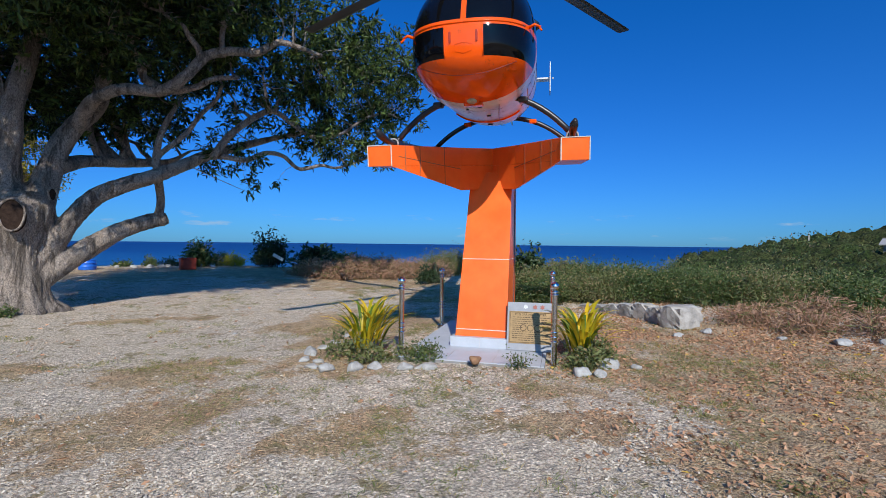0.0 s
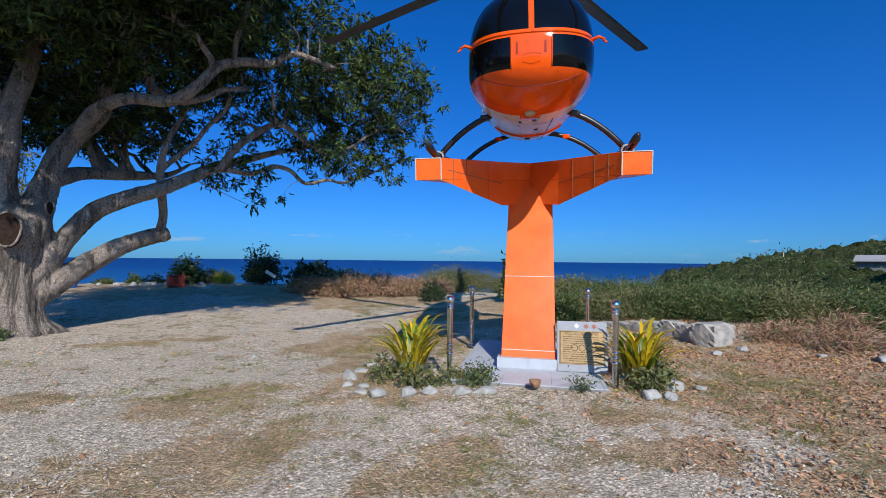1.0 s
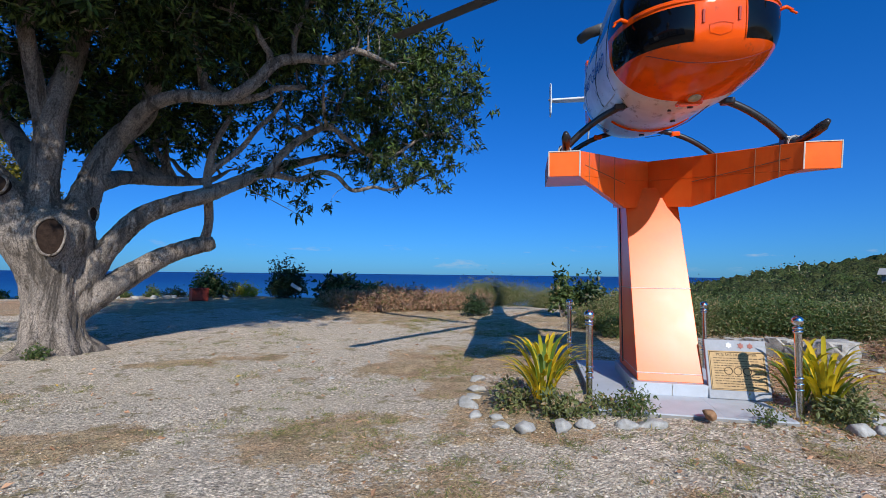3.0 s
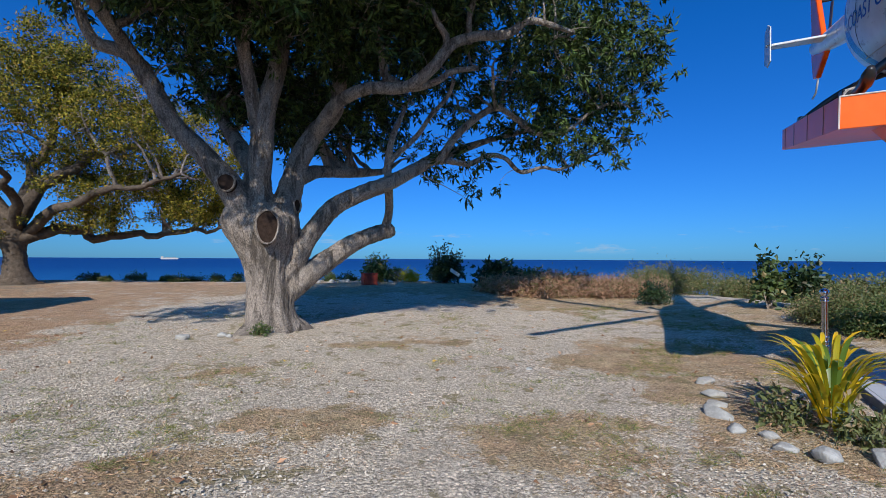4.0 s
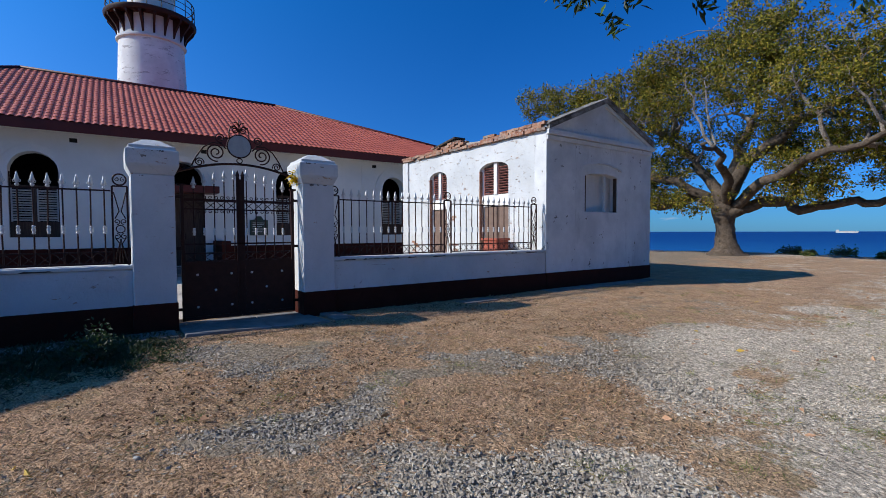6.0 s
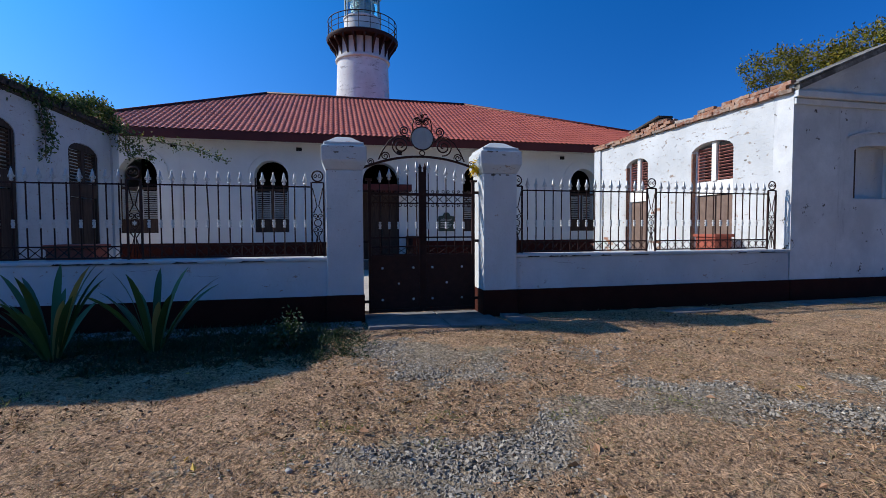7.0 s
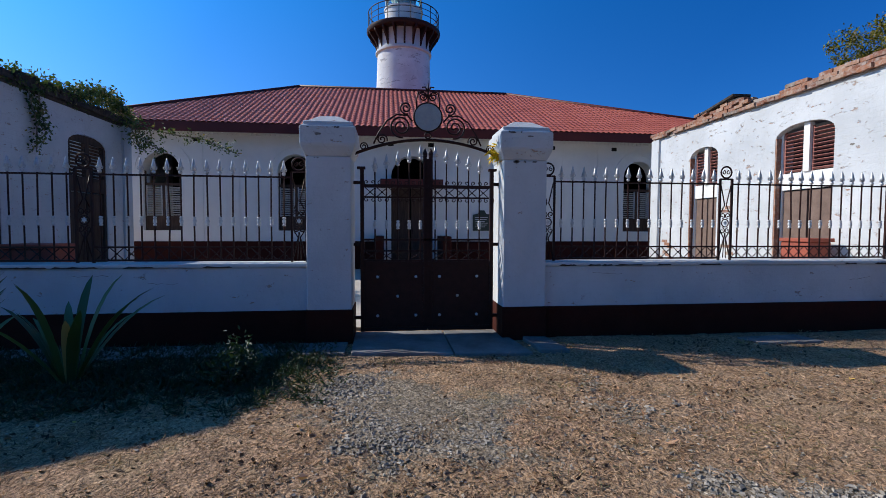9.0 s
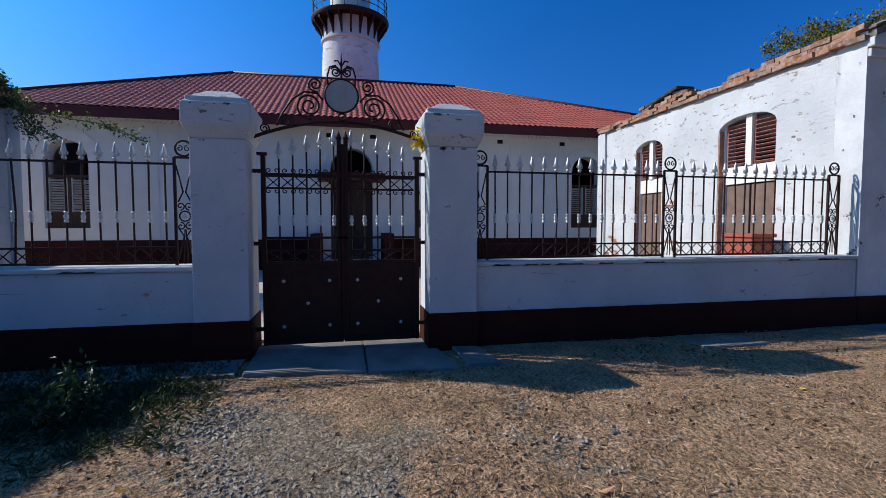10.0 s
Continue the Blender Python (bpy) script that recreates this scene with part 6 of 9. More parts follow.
def station_at(x):
    """Smooth stations between those given."""
    for i in range(len(ST) - 1):
        a, b = ST[i], ST[i + 1]
        if a[0] >= x >= b[0]:
            t = (a[0] - x) / (a[0] - b[0])
            p, q = ST[max(0, i - 1)], ST[min(len(ST) - 1, i + 2)]
            out = []
            for k in range(6):
                m0 = (b[k] - p[k]) / max(1e-6, p[0] - b[0]) * (a[0] - b[0]) if i else b[k] - a[k]
                m1 = (q[k] - a[k]) / max(1e-6, a[0] - q[0]) * (a[0] - b[0])
                h = (2 * t ** 3 - 3 * t ** 2 + 1) * a[k] + (t ** 3 - 2 * t ** 2 + t) * m0 + (3 * t ** 2 - 2 * t ** 3) * b[k] + (t ** 3 - t ** 2) * m1
                out.append(h)
            return out
    return list(ST[-1])


xs = [2.14, 2.136, 2.13, 2.12, 2.105, 2.085, 2.06, 2.03] + list(np.arange(1.99, 1.0, -0.05)) + list(np.arange(0.99, -2.6, -0.1)) + [-2.6]
rings = []
for x in xs:
    st = station_at(x)
    rings.append(hull_section(x, max(0.015, st[1]), st[2], st[3], st[4], N, max(2.0, st[5])))
hull = loft(rings)
hull.f.append(tuple(range(N)))
hull.f.append(tuple(len(hull.v) - 1 - k for k in range(N)))
bm = bmesh.new()
hull_mesh = hull.mesh("hull")
bm.from_mesh(hull_mesh)
bpy.data.meshes.remove(hull_mesh)
bmesh.ops.remove_doubles(bm, verts=bm.verts, dist=1e-5)
BX, BK = 1.40, 0.50          # slanted border between the orange nose and the white cabin
for co, no in (((0, 0, 0.87), (0, 0, 1)), ((0, 0, 1.20), (0, 0, 1)), ((0, 0, 1.275), (0, 0, 1)), ((0, 0.215, 0), (0, 1, 0)), ((0, -0.215, 0), (0, 1, 0)), ((0, 0.03, 0), (0, 1, 0)), ((0, -0.03, 0), (0, 1, 0)),
               ((BX, 0, 0.47), (1, 0, BK)), ((BX - 0.05, 0, 0.47), (1, 0, BK)), ((1.22, 0, 0), (1, 0, 0)), ((0.86, 0, 0), (1, 0, 0)), ((0.10, 0, 0), (1, 0, 0)), ((0.02, 0, 0), (1, 0, 0)), ((-0.75, 0, 0), (1, 0, 0)), ((0, 0, 1.84), (0, 0, 1)),
               ((-1.12, 0, 0.9), (1, 0, 0.8)), ((-1.36, 0, 0.9), (1, 0, 0.8)), ((0, 0, 1.50), (0, 0, 1)), ((0, 0, 0.60), (0, 0, 1)), ((0, 0, 0.53), (0, 0, 1))):
    bmesh.ops.bisect_plane(bm, geom=bm.verts[:] + bm.edges[:] + bm.faces[:], plane_co=co, plane_no=no)
bmesh.ops.recalc_face_normals(bm, faces=bm.faces)


def zone(c):
    """0 orange shell, 1 canopy glass, 2 white cabin, 3 blue stripe, by the place on the hull."""
    ahead = c.x - (BX - BK * (c.z - 0.47))
    ay = abs(c.y)
    if ahead > 0:
        if 0.87 < c.z < 1.20 and ay > 0.215 and c.x > 1.22:
            return 1
        if c.z > 1.275 and ay > 0.03:
            return 1
        return 0
    if 1.50 < c.z < 1.84 and ay > 0.4 and (0.10 < c.x < 0.86 or -0.75 < c.x < 0.02):
        return 1
    k = c.x + 0.8 * (c.z - 0.9)
    if -1.36 < k < -1.12 and c.z > 0.53:
        return 3
    return 2


by_zone = {}
for f in bm.faces:
    by_zone.setdefault(zone(f.calc_center_median()), []).append(f.index)
for z, (nm, lb, mt) in enumerate((("nose_shell", "glossy orange nose shell", HELI_ORANGE), ("canopy_glass", "black reflective canopy panes", DARK_GLASS), ("cabin_shell", "scuffed white cabin and belly", HELI_WHITE), ("side_stripe", "blue slanted stripe", HELI_BLUE))):
    b2 = bm.copy()
    b2.faces.ensure_lookup_table()
    keep = set(by_zone.get(z, ()))
    bmesh.ops.delete(b2, geom=[f for f in b2.faces if f.index not in keep], context="FACES")
    me = bpy.data.meshes.new(nm)
    b2.to_mesh(me)
    b2.free()
    part(nm, me, mt, heli, lb, auto=40)
bm.free()


def on_hull(x, z, side, out=0.0):
    """A point of the hull's side at x and height z."""
    st = station_at(x)
    h = (st[3] - st[4]) if z >= st[4] else (st[4] - st[2])
    k = min(1.0, abs(z - st[4]) / h)
    e = st[5] if z >= st[4] else min(st[5], 2.15)
    y = max(0.02, st[1]) * (1 - k ** e) ** (1 / e)
    return (x, side * (y + out), z)


def on_front(y, z, out=0.0):
    """A point of the nose at y and z."""
    lo, hi = 0.9, 2.14
    for _ in range(30):
        m = (lo + hi) / 2
        if on_hull(m, z, 1)[1] > abs(y):
            lo = m
        else:
            hi = m
    return (lo + out, y, z)


# nose details: bars between the panes, access panel, lamp, mirrors, wiper arms
for s in (-1, 1):
    part("window_bar", Geo().tube([on_front(s * y, 1.237, 0.004) for y in np.linspace(0.0, 0.66, 14)] , 0.012, 6), HELI_ORANGE, heli, "raised orange bar", smooth=True)
    part("window_bar", Geo().tube([on_front(s * 0.215, z, 0.002) for z in np.linspace(0.87, 1.2, 6)], 0.008, 6), HELI_ORANGE, heli, smooth=True)
    x, y, z = on_hull(1.62, 1.25, s, 0.0)
    mr = part("mirror_arm", Geo().tube([(x, y - s * 0.02, z), (x + 0.02, y + s * 0.06, z + 0.03), (x + 0.01, y + s * 0.13, z)], [0.022, 0.02, 0.012], 6), HELI_ORANGE, heli, "orange side bracket", smooth=True)
    part("pitot_tip", Geo().tube([(x + 0.01, y + s * 0.11, z - 0.005), (x + 0.06, y + s * 0.14, z - 0.05)], 0.012, 6), HELI_ORANGE, mr, smooth=True)
    part("grab_handle", Geo().box(Vector(on_front(s * 0.15, 1.08, 0.006)), (0.02, 0.022, 0.12)), material("handle_red", m_plain((0.35, 0.03, 0.01), 0.1, 8.0, 0.0), 0.4, 0, 0.4), heli, "slotted red handle", bevel=0.004)
panel = [on_front(y, z, 0.004) for y, z in ((-0.09, 0.93), (-0.10, 1.0), (0.0, 1.02), (0.10, 1.0), (0.09, 0.93), (0.0, 0.905))]
part("nose_hatch_line", Geo().tube(panel, 0.003, 5, closed=True), HELI_ORANGE, heli, "faint outline of a nose hatch")
seam = [on_front(y, 0.70 + 0.16 * (abs(y) / 0.6) ** 2.2, 0.001) for y in np.linspace(-0.57, 0.57, 24)]
part("seam", Geo().tube(seam, 0.004, 5), material("dark_red_seam", m_plain((0.20, 0.02, 0.006), 0.1, 8.0, 0.0), 0.4, 0, 0.4), heli, "curved dark seam under the panes")


def belly(x, y, out=0.0):
    st = station_at(x)
    k = min(1.0, abs(y) / max(0.02, st[1]))
    e = min(st[5], 2.15)
    return (x, y, st[4] - (st[4] - st[2]) * (1 - k ** e) ** (1 / e) - out)


bx, by_, bz = belly(1.52, 0.0)
lamp = part("landing_light", Geo().lathe([(0.085, -0.01), (0.088, 0.012), (0.07, 0.02)], sides=20), HELI_ORANGE, heli, "round landing light", smooth=True, where=Matrix.Translation((bx, by_, bz)) @ pose(0, 0, 0, 0, 155, 0))
part("lens", Geo().lathe([(0.068, 0.018), (0.05, 0.03), (0.01, 0.034)], sides=18), LENS, lamp, "pale lamp glass", smooth=True)
part("belly_box", Geo().box(belly(1.36, 0.0, 0.005), (0.13, 0.24, 0.05)), HELI_ORANGE, heli, "small orange belly fairing", bevel=0.012)
for x, y, r in ((1.22, 0.06, 0.03), (1.1, -0.12, 0.02), (0.5, 0.1, 0.03), (-0.6, 0.0, 0.04)):
    part("belly_drain", Geo().lathe([(r, -0.02), (r, 0.01)], belly(x, y), 10), BLACK_TUBE, heli)
part("antenna_wire", Geo().tube([belly(1.1, 0.3, 0.0), belly(0.6, 0.25, 0.06), belly(-0.4, 0.2, 0.07), belly(-1.2, 0.2, 0.02)], 0.006, 5), BLACK_TUBE, heli, "thin antenna wire under the belly")
part("belly_stripe", Geo().tube([belly(-0.2, y, -0.004) for y in np.linspace(-0.5, 0.5, 14)], 0.03, 6), HELI_ORANGE, heli, "red belly stripe")
# door outlines and lettering on both sides
for s in (-1, 1):
    pts = [on_hull(0.9, z, s, 0.001) for z in np.linspace(0.62, 1.9, 10)] + [on_hull(x, 1.9, s, 0.001) for x in np.linspace(0.85, 0.05, 5)] + [on_hull(0.03, z, s, 0.001) for z in np.linspace(1.85, 0.6, 10)]
    part("door_seam", Geo().tube(pts, 0.005, 5), BLACK_TUBE, heli)
    pts = [on_hull(0.0, z, s, 0.001) for z in np.linspace(0.62, 1.9, 10)] + [on_hull(x, 1.9, s, 0.001) for x in np.linspace(-0.05, -0.95, 5)] + [on_hull(-1.0, z, s, 0.001) for z in np.linspace(1.85, 0.6, 10)]
    part("door_seam", Geo().tube(pts, 0.005, 5), BLACK_TUBE, heli)
    me = words("COAST GUARD", 0.27)
    w = max(v.co.x for v in me.vertices) - min(v.co.x for v in me.vertices)
    for v in me.vertices:
        u, h = v.co.x / w * 1.92, v.co.y * 0.97
        v.co = on_hull(-0.36 + (u if s < 0 else -u), 1.2 + h, s, 0.004 + v.co.z)
    part("lettering", me, HELI_BLUE, heli, "blue words COAST GUARD")
    part("cowl_line", Geo().tube([on_hull(x, 0.72, s, 0.002) for x in np.linspace(0.8, -1.1, 10)], 0.006, 5), material("beige_scuff", m_plain((0.45, 0.38, 0.28), 0.2, 5.0, 0.0), 0.6, 0, 0.3), heli, "beige rubbing strip")

# engine cowling, mast and rotor
cowl = [[(x, y * w, 2.02 + h * z) for y, z in ((-1, 0), (-0.95, 0.6), (-0.6, 0.95), (0, 1.0), (0.6, 0.95), (0.95, 0.6), (1, 0))] for x, w, h in ((0.75, 0.30, 0.02), (0.55, 0.42, 0.26), (0.1, 0.5, 0.42), (-0.6, 0.52, 0.46), (-1.4, 0.5, 0.42), (-2.1, 0.42, 0.3), (-2.6, 0.26, 0.08))]
part("engine_cowling", loft(cowl), HELI_WHITE, heli, "white engine cowling", auto=50)
for s in (-1, 1):
    part("exhaust", Geo().tube([(-1.5, s * 0.42, 2.3), (-1.75, s * 0.62, 2.32), (-1.95, s * 0.72, 2.3)], [0.09, 0.09, 0.085], 12), BLADE, heli, "grey exhaust pipe", smooth=True)
part("mast", Geo().lathe([(0.16, 2.4), (0.14, 2.6), (0.07, 2.65), (0.07, 2.83), (0.17, 2.84), (0.19, 2.90), (0.19, 3.00), (0.08, 3.06)], sides=20), BLADE, heli, "grey rotor mast and hub", auto=40)
RY = 2.94
blade = Geo()
xsn = [0.18, 0.5, 0.62, 0.9, 1.6, 3.0, 4.95, 5.02]
wid = [0.06, 0.07, 0.08, 0.135, 0.135, 0.135, 0.135, 0.10]
thk = [0.05, 0.05, 0.03, 0.022, 0.02, 0.018, 0.014, 0.006]
sec = []
for x, w, t in zip(xsn, wid, thk):
    zz = 0.035 * (x - 0.2) * (1 - 0.06 * x)
    sec.append([(x, -w, zz), (x, -w * 0.6, zz + t), (x, w * 0.2, zz + t * 0.8), (x, w, zz), (x, w * 0.2, zz - t * 0.5), (x, -w * 0.6, zz - t)])
bl = loft(sec)
bl.f += [tuple(range(5, -1, -1)), tuple(len(bl.v) - 6 + k for k in range(6))]
bl = bl.mesh("rotor_blade")
spin = math.degrees(math.atan2(10.84 - HUB[1], 4.05 - HUB[0])) - HEAD
for k in range(4):
    part("rotor_blade", bl, BLADE, heli, "long dark grey rotor blade", where=Matrix.Translation((0, 0, RY)) @ pose(0, 0, 0, 0, -5.0, 0) @ pose(0, 0, 0, 0, 0, spin + 90 * k))

# tail boom, stabiliser, fin and tail rotor
tail = [[(x, r * math.cos(a), z + r * math.sin(a) * 1.15) for a in np.linspace(0, 2 * math.pi, 20, endpoint=False)] for x, r, z in ((-2.2, 0.34, 1.72), (-2.8, 0.26, 1.74), (-4.0, 0.20, 1.82), (-5.6, 0.15, 1.93), (-6.2, 0.12, 1.98))]
part("tail_boom", loft(tail), HELI_WHITE, heli, "white tail boom", smooth=True)
stab = Geo()
for s in (-1, 1):
    stab.add([(-4.65, 0, 1.86), (-5.1, 0, 1.86), (-5.05, s * 1.02, 1.86), (-4.70, s * 1.02, 1.86), (-4.65, 0, 1.90), (-5.1, 0, 1.885), (-5.05, s * 1.02, 1.885), (-4.70, s * 1.02, 1.90)], [(0, 1, 2, 3), (7, 6, 5, 4), (0, 4, 5, 1), (1, 5, 6, 2), (2, 6, 7, 3), (3, 7, 4, 0)])
part("stabiliser", stab, HELI_WHITE, heli, "white horizontal stabiliser", bevel=0.008)
for s in (-1, 1):
    ep = part("end_plate", Geo().prism([(-4.58, 1.55), (-4.60, 2.2), (-4.86, 2.3), (-5.16, 2.22), (-5.18, 1.60), (-4.9, 1.5)], Matrix(((1, 0, 0, 0), (0, 0, -1, s * 1.04), (0, 1, 0, 0), (0, 0, 0, 1))), 0.025), HELI_WHITE, heli, "white end plate", bevel=0.008)
    part("end_lamp", Geo().lathe([(0.02, -0.02), (0.025, 0.02)], (-4.7, s * 1.09, 1.87), 8), SILVER, ep)
part("tail_fin", Geo().prism([(-5.35, 1.72), (-5.62, 2.15), (-6.18, 3.15), (-6.55, 3.18), (-6.40, 2.4), (-6.35, 1.75), (-6.2, 1.35), (-5.95, 1.33)], Matrix(((1, 0, 0, 0), (0, 0, -1, 0.05), (0, 1, 0, 0), (0, 0, 0, 1))), 0.10), HELI_ORANGE, heli, "orange swept tail fin", bevel=0.03)
part("tail_skid", Geo().tube([(-5.9, 0, 1.45), (-6.15, 0, 1.05), (-6.4, 0, 0.98)], 0.02, 6), HELI_WHITE, heli, smooth=True)
tr = part("tail_rotor_hub", Geo().tube([(-6.25, 0.05, 2.95), (-6.25, 0.30, 2.95)], 0.04, 8), BLADE, heli, smooth=True)
for s in (-1, 1):
    part("tail_rotor_blade", Geo().box((-6.25 + s * 0.12, 0.27, 2.95 + s * 0.46), (0.16, 0.02, 0.86), m=Matrix.Rotation(radians(14), 3, "Y")), BLADE, tr, bevel=0.006)

SKEW = pose(0.0, -0.036, 0.0, 0, 0, 2.3)          # the body stands a little askew on its skids
for ob in heli.children:
    ob.matrix_basis = SKEW @ ob.matrix_basis

# skids: two runners with upturned toes on two bowed cross tubes
for s in (-1, 1):
    pts = [(-1.55, s * 1.25, 0.06), (-1.3, s * 1.25, 0.05), (0.0, s * 1.25, 0.05), (0.95, s * 1.25, 0.05), (1.15, s * 1.25, 0.07), (1.30, s * 1.25, 0.10), (1.42, s * 1.26, 0.145), (1.50, s * 1.27, 0.19)]
    rn = part("skid_runner", Geo().tube(pts, [0.043] * 5 + [0.05, 0.052, 0.026], 12), BLACK_TUBE, heli, "black skid runner", smooth=True)
    for x in (0.78, -1.36):
        part("tube_clamp", Geo().box((x, s * 1.25, 0.07), (0.16, 0.13, 0.13)), BLACK_TUBE, rn, bevel=0.02)
        part("lashing", Geo().tube([(x + 0.16, s * 1.25 + 0.075 * math.cos(a), 0.045 + 0.075 * math.sin(a)) for a in np.linspace(0, 2 * math.pi, 12, endpoint=False)], 0.012, 5, closed=True), STONE, rn, "rope lashing")
for x in (0.78, -1.36):
    z0 = station_at(x)[2]
    ys = np.linspace(-1, 1, 25)
    up = 0.24 if x > 0 else 0.12
    pts = [(x, 1.25 * y, 0.08 + (z0 + up - 0.08) * (1 - abs(y) ** 2.4)) for y in ys]
    part("cross_tube", Geo().tube(pts, 0.041, 12), BLACK_TUBE, heli, "bowed black cross tube", smooth=True)
    for s in (-1, 1):
        yy = 0.60
        part("tube_fairing", Geo().box((x, s * yy, 0.08 + (z0 + up - 0.08) * (1 - (yy / 1.25) ** 2.4)), (0.15, 0.13, 0.075)), BLACK_TUBE if x > 0 else HELI_ORANGE, heli, "cross tube fitting", bevel=0.02)


# ---- bollards, plaque and planting round the monument ----
def bollard(x, y):
    ob = thing("bollard", "polished steel bollard with rings and a ball top", "bollard", pose(x, y, 0.03), group="steel bollards round the monument")
    part("post", Geo().lathe([(0.075, 0.0), (0.075, 0.015), (0.04, 0.03), (0.036, 0.05), (0.036, 0.95)], sides=18), CHROME, ob, auto=40)
    for z in (0.34, 0.40, 0.46, 0.93):
        part("ring", Geo().lathe([(0.036, -0.014), (0.046, -0.008), (0.046, 0.008), (0.036, 0.014)], (0, 0, z), 18), CHROME, ob, smooth=True)
    part("neck", Geo().lathe([(0.034, 0.95), (0.046, 0.962), (0.046, 0.975), (0.022, 0.985), (0.02, 1.0)], sides=18), CHROME, ob, smooth=True)
    part("ball", Geo().lathe([(0.055 * math.sin(a), 1.04 - 0.055 * math.cos(a)) for a in np.linspace(0.25, math.pi - 0.02, 12)], sides=20), CHROME, ob, "steel ball", smooth=True)
    return ob


for x, y in ((3.60, 5.78), (5.0, 4.27), (6.76, 6.11), (5.31, 7.55)):
    bollard(x, y)

pq = thing("marker_plaque", "brass plaque with engraved text on a leaning grey stone slab", "plaque", BASE @ pose(0.58, 0.72, 0.099, 0, 0, 0))
lean = pose(0.13, 0.0, 0.0, 0, -14, 0)
pqs = part("slab", Geo().box((0, 0, 0.34), (0.05, 0.66, 0.68)), SLATE, pq, "grey stone slab", bevel=0.008, where=lean)
part("plate", Geo().box((0.029, 0.0, 0.325), (0.008, 0.60, 0.45)), BRASS, pqs, "brass plate", bevel=0.003)
border = [(0.034, y, z) for y, z in ((-0.285, 0.115), (0.285, 0.115), (0.285, 0.535), (-0.285, 0.535))]
part("border", Geo().tube(border, 0.004, 4, closed=True), ENGRAVED, pqs, "thin engraved border")
part("heading", words("PCG SAR HELICOPTER", 0.044), ENGRAVED, pqs, "engraved heading", where=Matrix(((0, 0, 1, 0.0345), (1, 0, 0, 0), (0, 1, 0, 0.505), (0, 0, 0, 1))))
for r in range(12):
    z = 0.465 - 0.029 * r
    w = 0.50 if r != 11 else 0.34
    y = -w / 2
    rr = random.Random(r)
    while y < w / 2 - 0.02:
        l = rr.uniform(0.012, 0.05)
        if not (4 <= r <= 6 and -0.15 < y < 0.13):
            part("text_bar", Geo().box((0.0345, y + l / 2, z), (0.003, l, 0.008)), ENGRAVED, pqs)
        y += l + 0.010
for y in (-0.10, 0.0, 0.10):
    part("seal", Geo().tube([(0.034, y + 0.042 * math.cos(a), 0.32 + 0.042 * math.sin(a)) for a in np.linspace(0, 2 * math.pi, 18, endpoint=False)], 0.005, 5, closed=True), ENGRAVED, pqs, "round engraved seal")
for y, mt in ((-0.07, SILVER), (0.06, LOUVER), (0.16, LOUVER)):
    part("emblem", Geo().prism([((0.036 if k % 2 else 0.022) * math.cos(math.pi * k / 6) + y, 0.615 + (0.036 if k % 2 else 0.022) * math.sin(math.pi * k / 6)) for k in range(12)], Matrix(((0, 0, 1, 0.0255), (1, 0, 0, 0), (0, 1, 0, 0), (0, 0, 0, 1))), 0.006), mt, pqs, "small round emblem")


def rock(x, y, sx, sy, sz, mat=STONE, seed=0, name="stone", label="pale rounded stone edging the bed", sink=0.25, turn=0.0):
    rr = np.random.default_rng(seed)
    bm = bmesh.new()
    bmesh.ops.create_icosphere(bm, subdivisions=3, radius=1.0)
    ph = rr.uniform(0, 10, 3)
    cuts = [(Vector(rr.standard_normal(3)).normalized(), float(rr.uniform(0.55, 0.85))) for _ in range(11)]
    for v in bm.verts:
        d = v.co.normalized()
        k = 1 + 0.16 * math.sin(2.1 * d.x + ph[0]) * math.cos(1.9 * d.y + ph[1]) + 0.09 * math.sin(4.3 * d.z + 3.1 * d.x + ph[2]) + 0.05 * math.sin(8 * d.y + ph[0]) + 0.03 * rr.standard_normal()
        q = Vector((d.x, d.y, d.z)) * k
        for pn, off in cuts:
            over = q.dot(pn) - off
            if over > 0:
                q = q - pn * over * 0.9
        v.co = (q.x * sx * 0.56, q.y * sy * 0.56, q.z * sz * 0.56)
    me = bpy.data.meshes.new(name)
    bm.to_mesh(me)
    bm.free()
    me.polygons.foreach_set("use_smooth", [True] * len(me.polygons))
    ob = part(name, me, mat, where=pose(x, y, at_ground(x, y, sz * (0.5 - sink)), 0, 0, turn))
    return tagged(ob, label, "stone", group="stones round the planting" if mat is STONE else "")


k = 0
for x, y, sx, sy, sz in ((2.50, 5.66, 0.26, 0.2, 0.17), (2.80, 5.46, 0.27, 0.2, 0.18), (3.05, 5.40, 0.24, 0.2, 0.14), (3.34, 5.12, 0.22, 0.17, 0.16), (3.56, 4.98, 0.32, 0.2, 0.17), (2.40, 5.90, 0.2, 0.16, 0.1),
                          (2.42, 6.35, 0.2, 0.16, 0.1), (2.62, 6.75, 0.34, 0.24, 0.17), (2.9, 7.0, 0.24, 0.2, 0.12), (2.55, 6.15, 0.18, 0.14, 0.09), (4.95, 3.78, 0.26, 0.2, 0.17), (5.14, 3.66, 0.2, 0.16, 0.14), (5.50, 3.86, 0.26, 0.3, 0.2),
                          (5.8, 3.66, 0.17, 0.14, 0.1), (3.2, 7.3, 0.3, 0.22, 0.15), (3.6, 7.8, 0.3, 0.2, 0.14), (5.75, 3.95, 0.2, 0.16, 0.12)):
    rock(x, y, sx * 0.92, sy * 0.9, sz * 0.8, STONE, 10 + k, turn=37 * k, sink=0.3)
    k += 1
rock(4.10, 4.72, 0.22, 0.13, 0.10, BROWNSTONE, 78, "stone", "brown stone on the edge of the tiled pad", 0.1, 30).location.z += 0.06
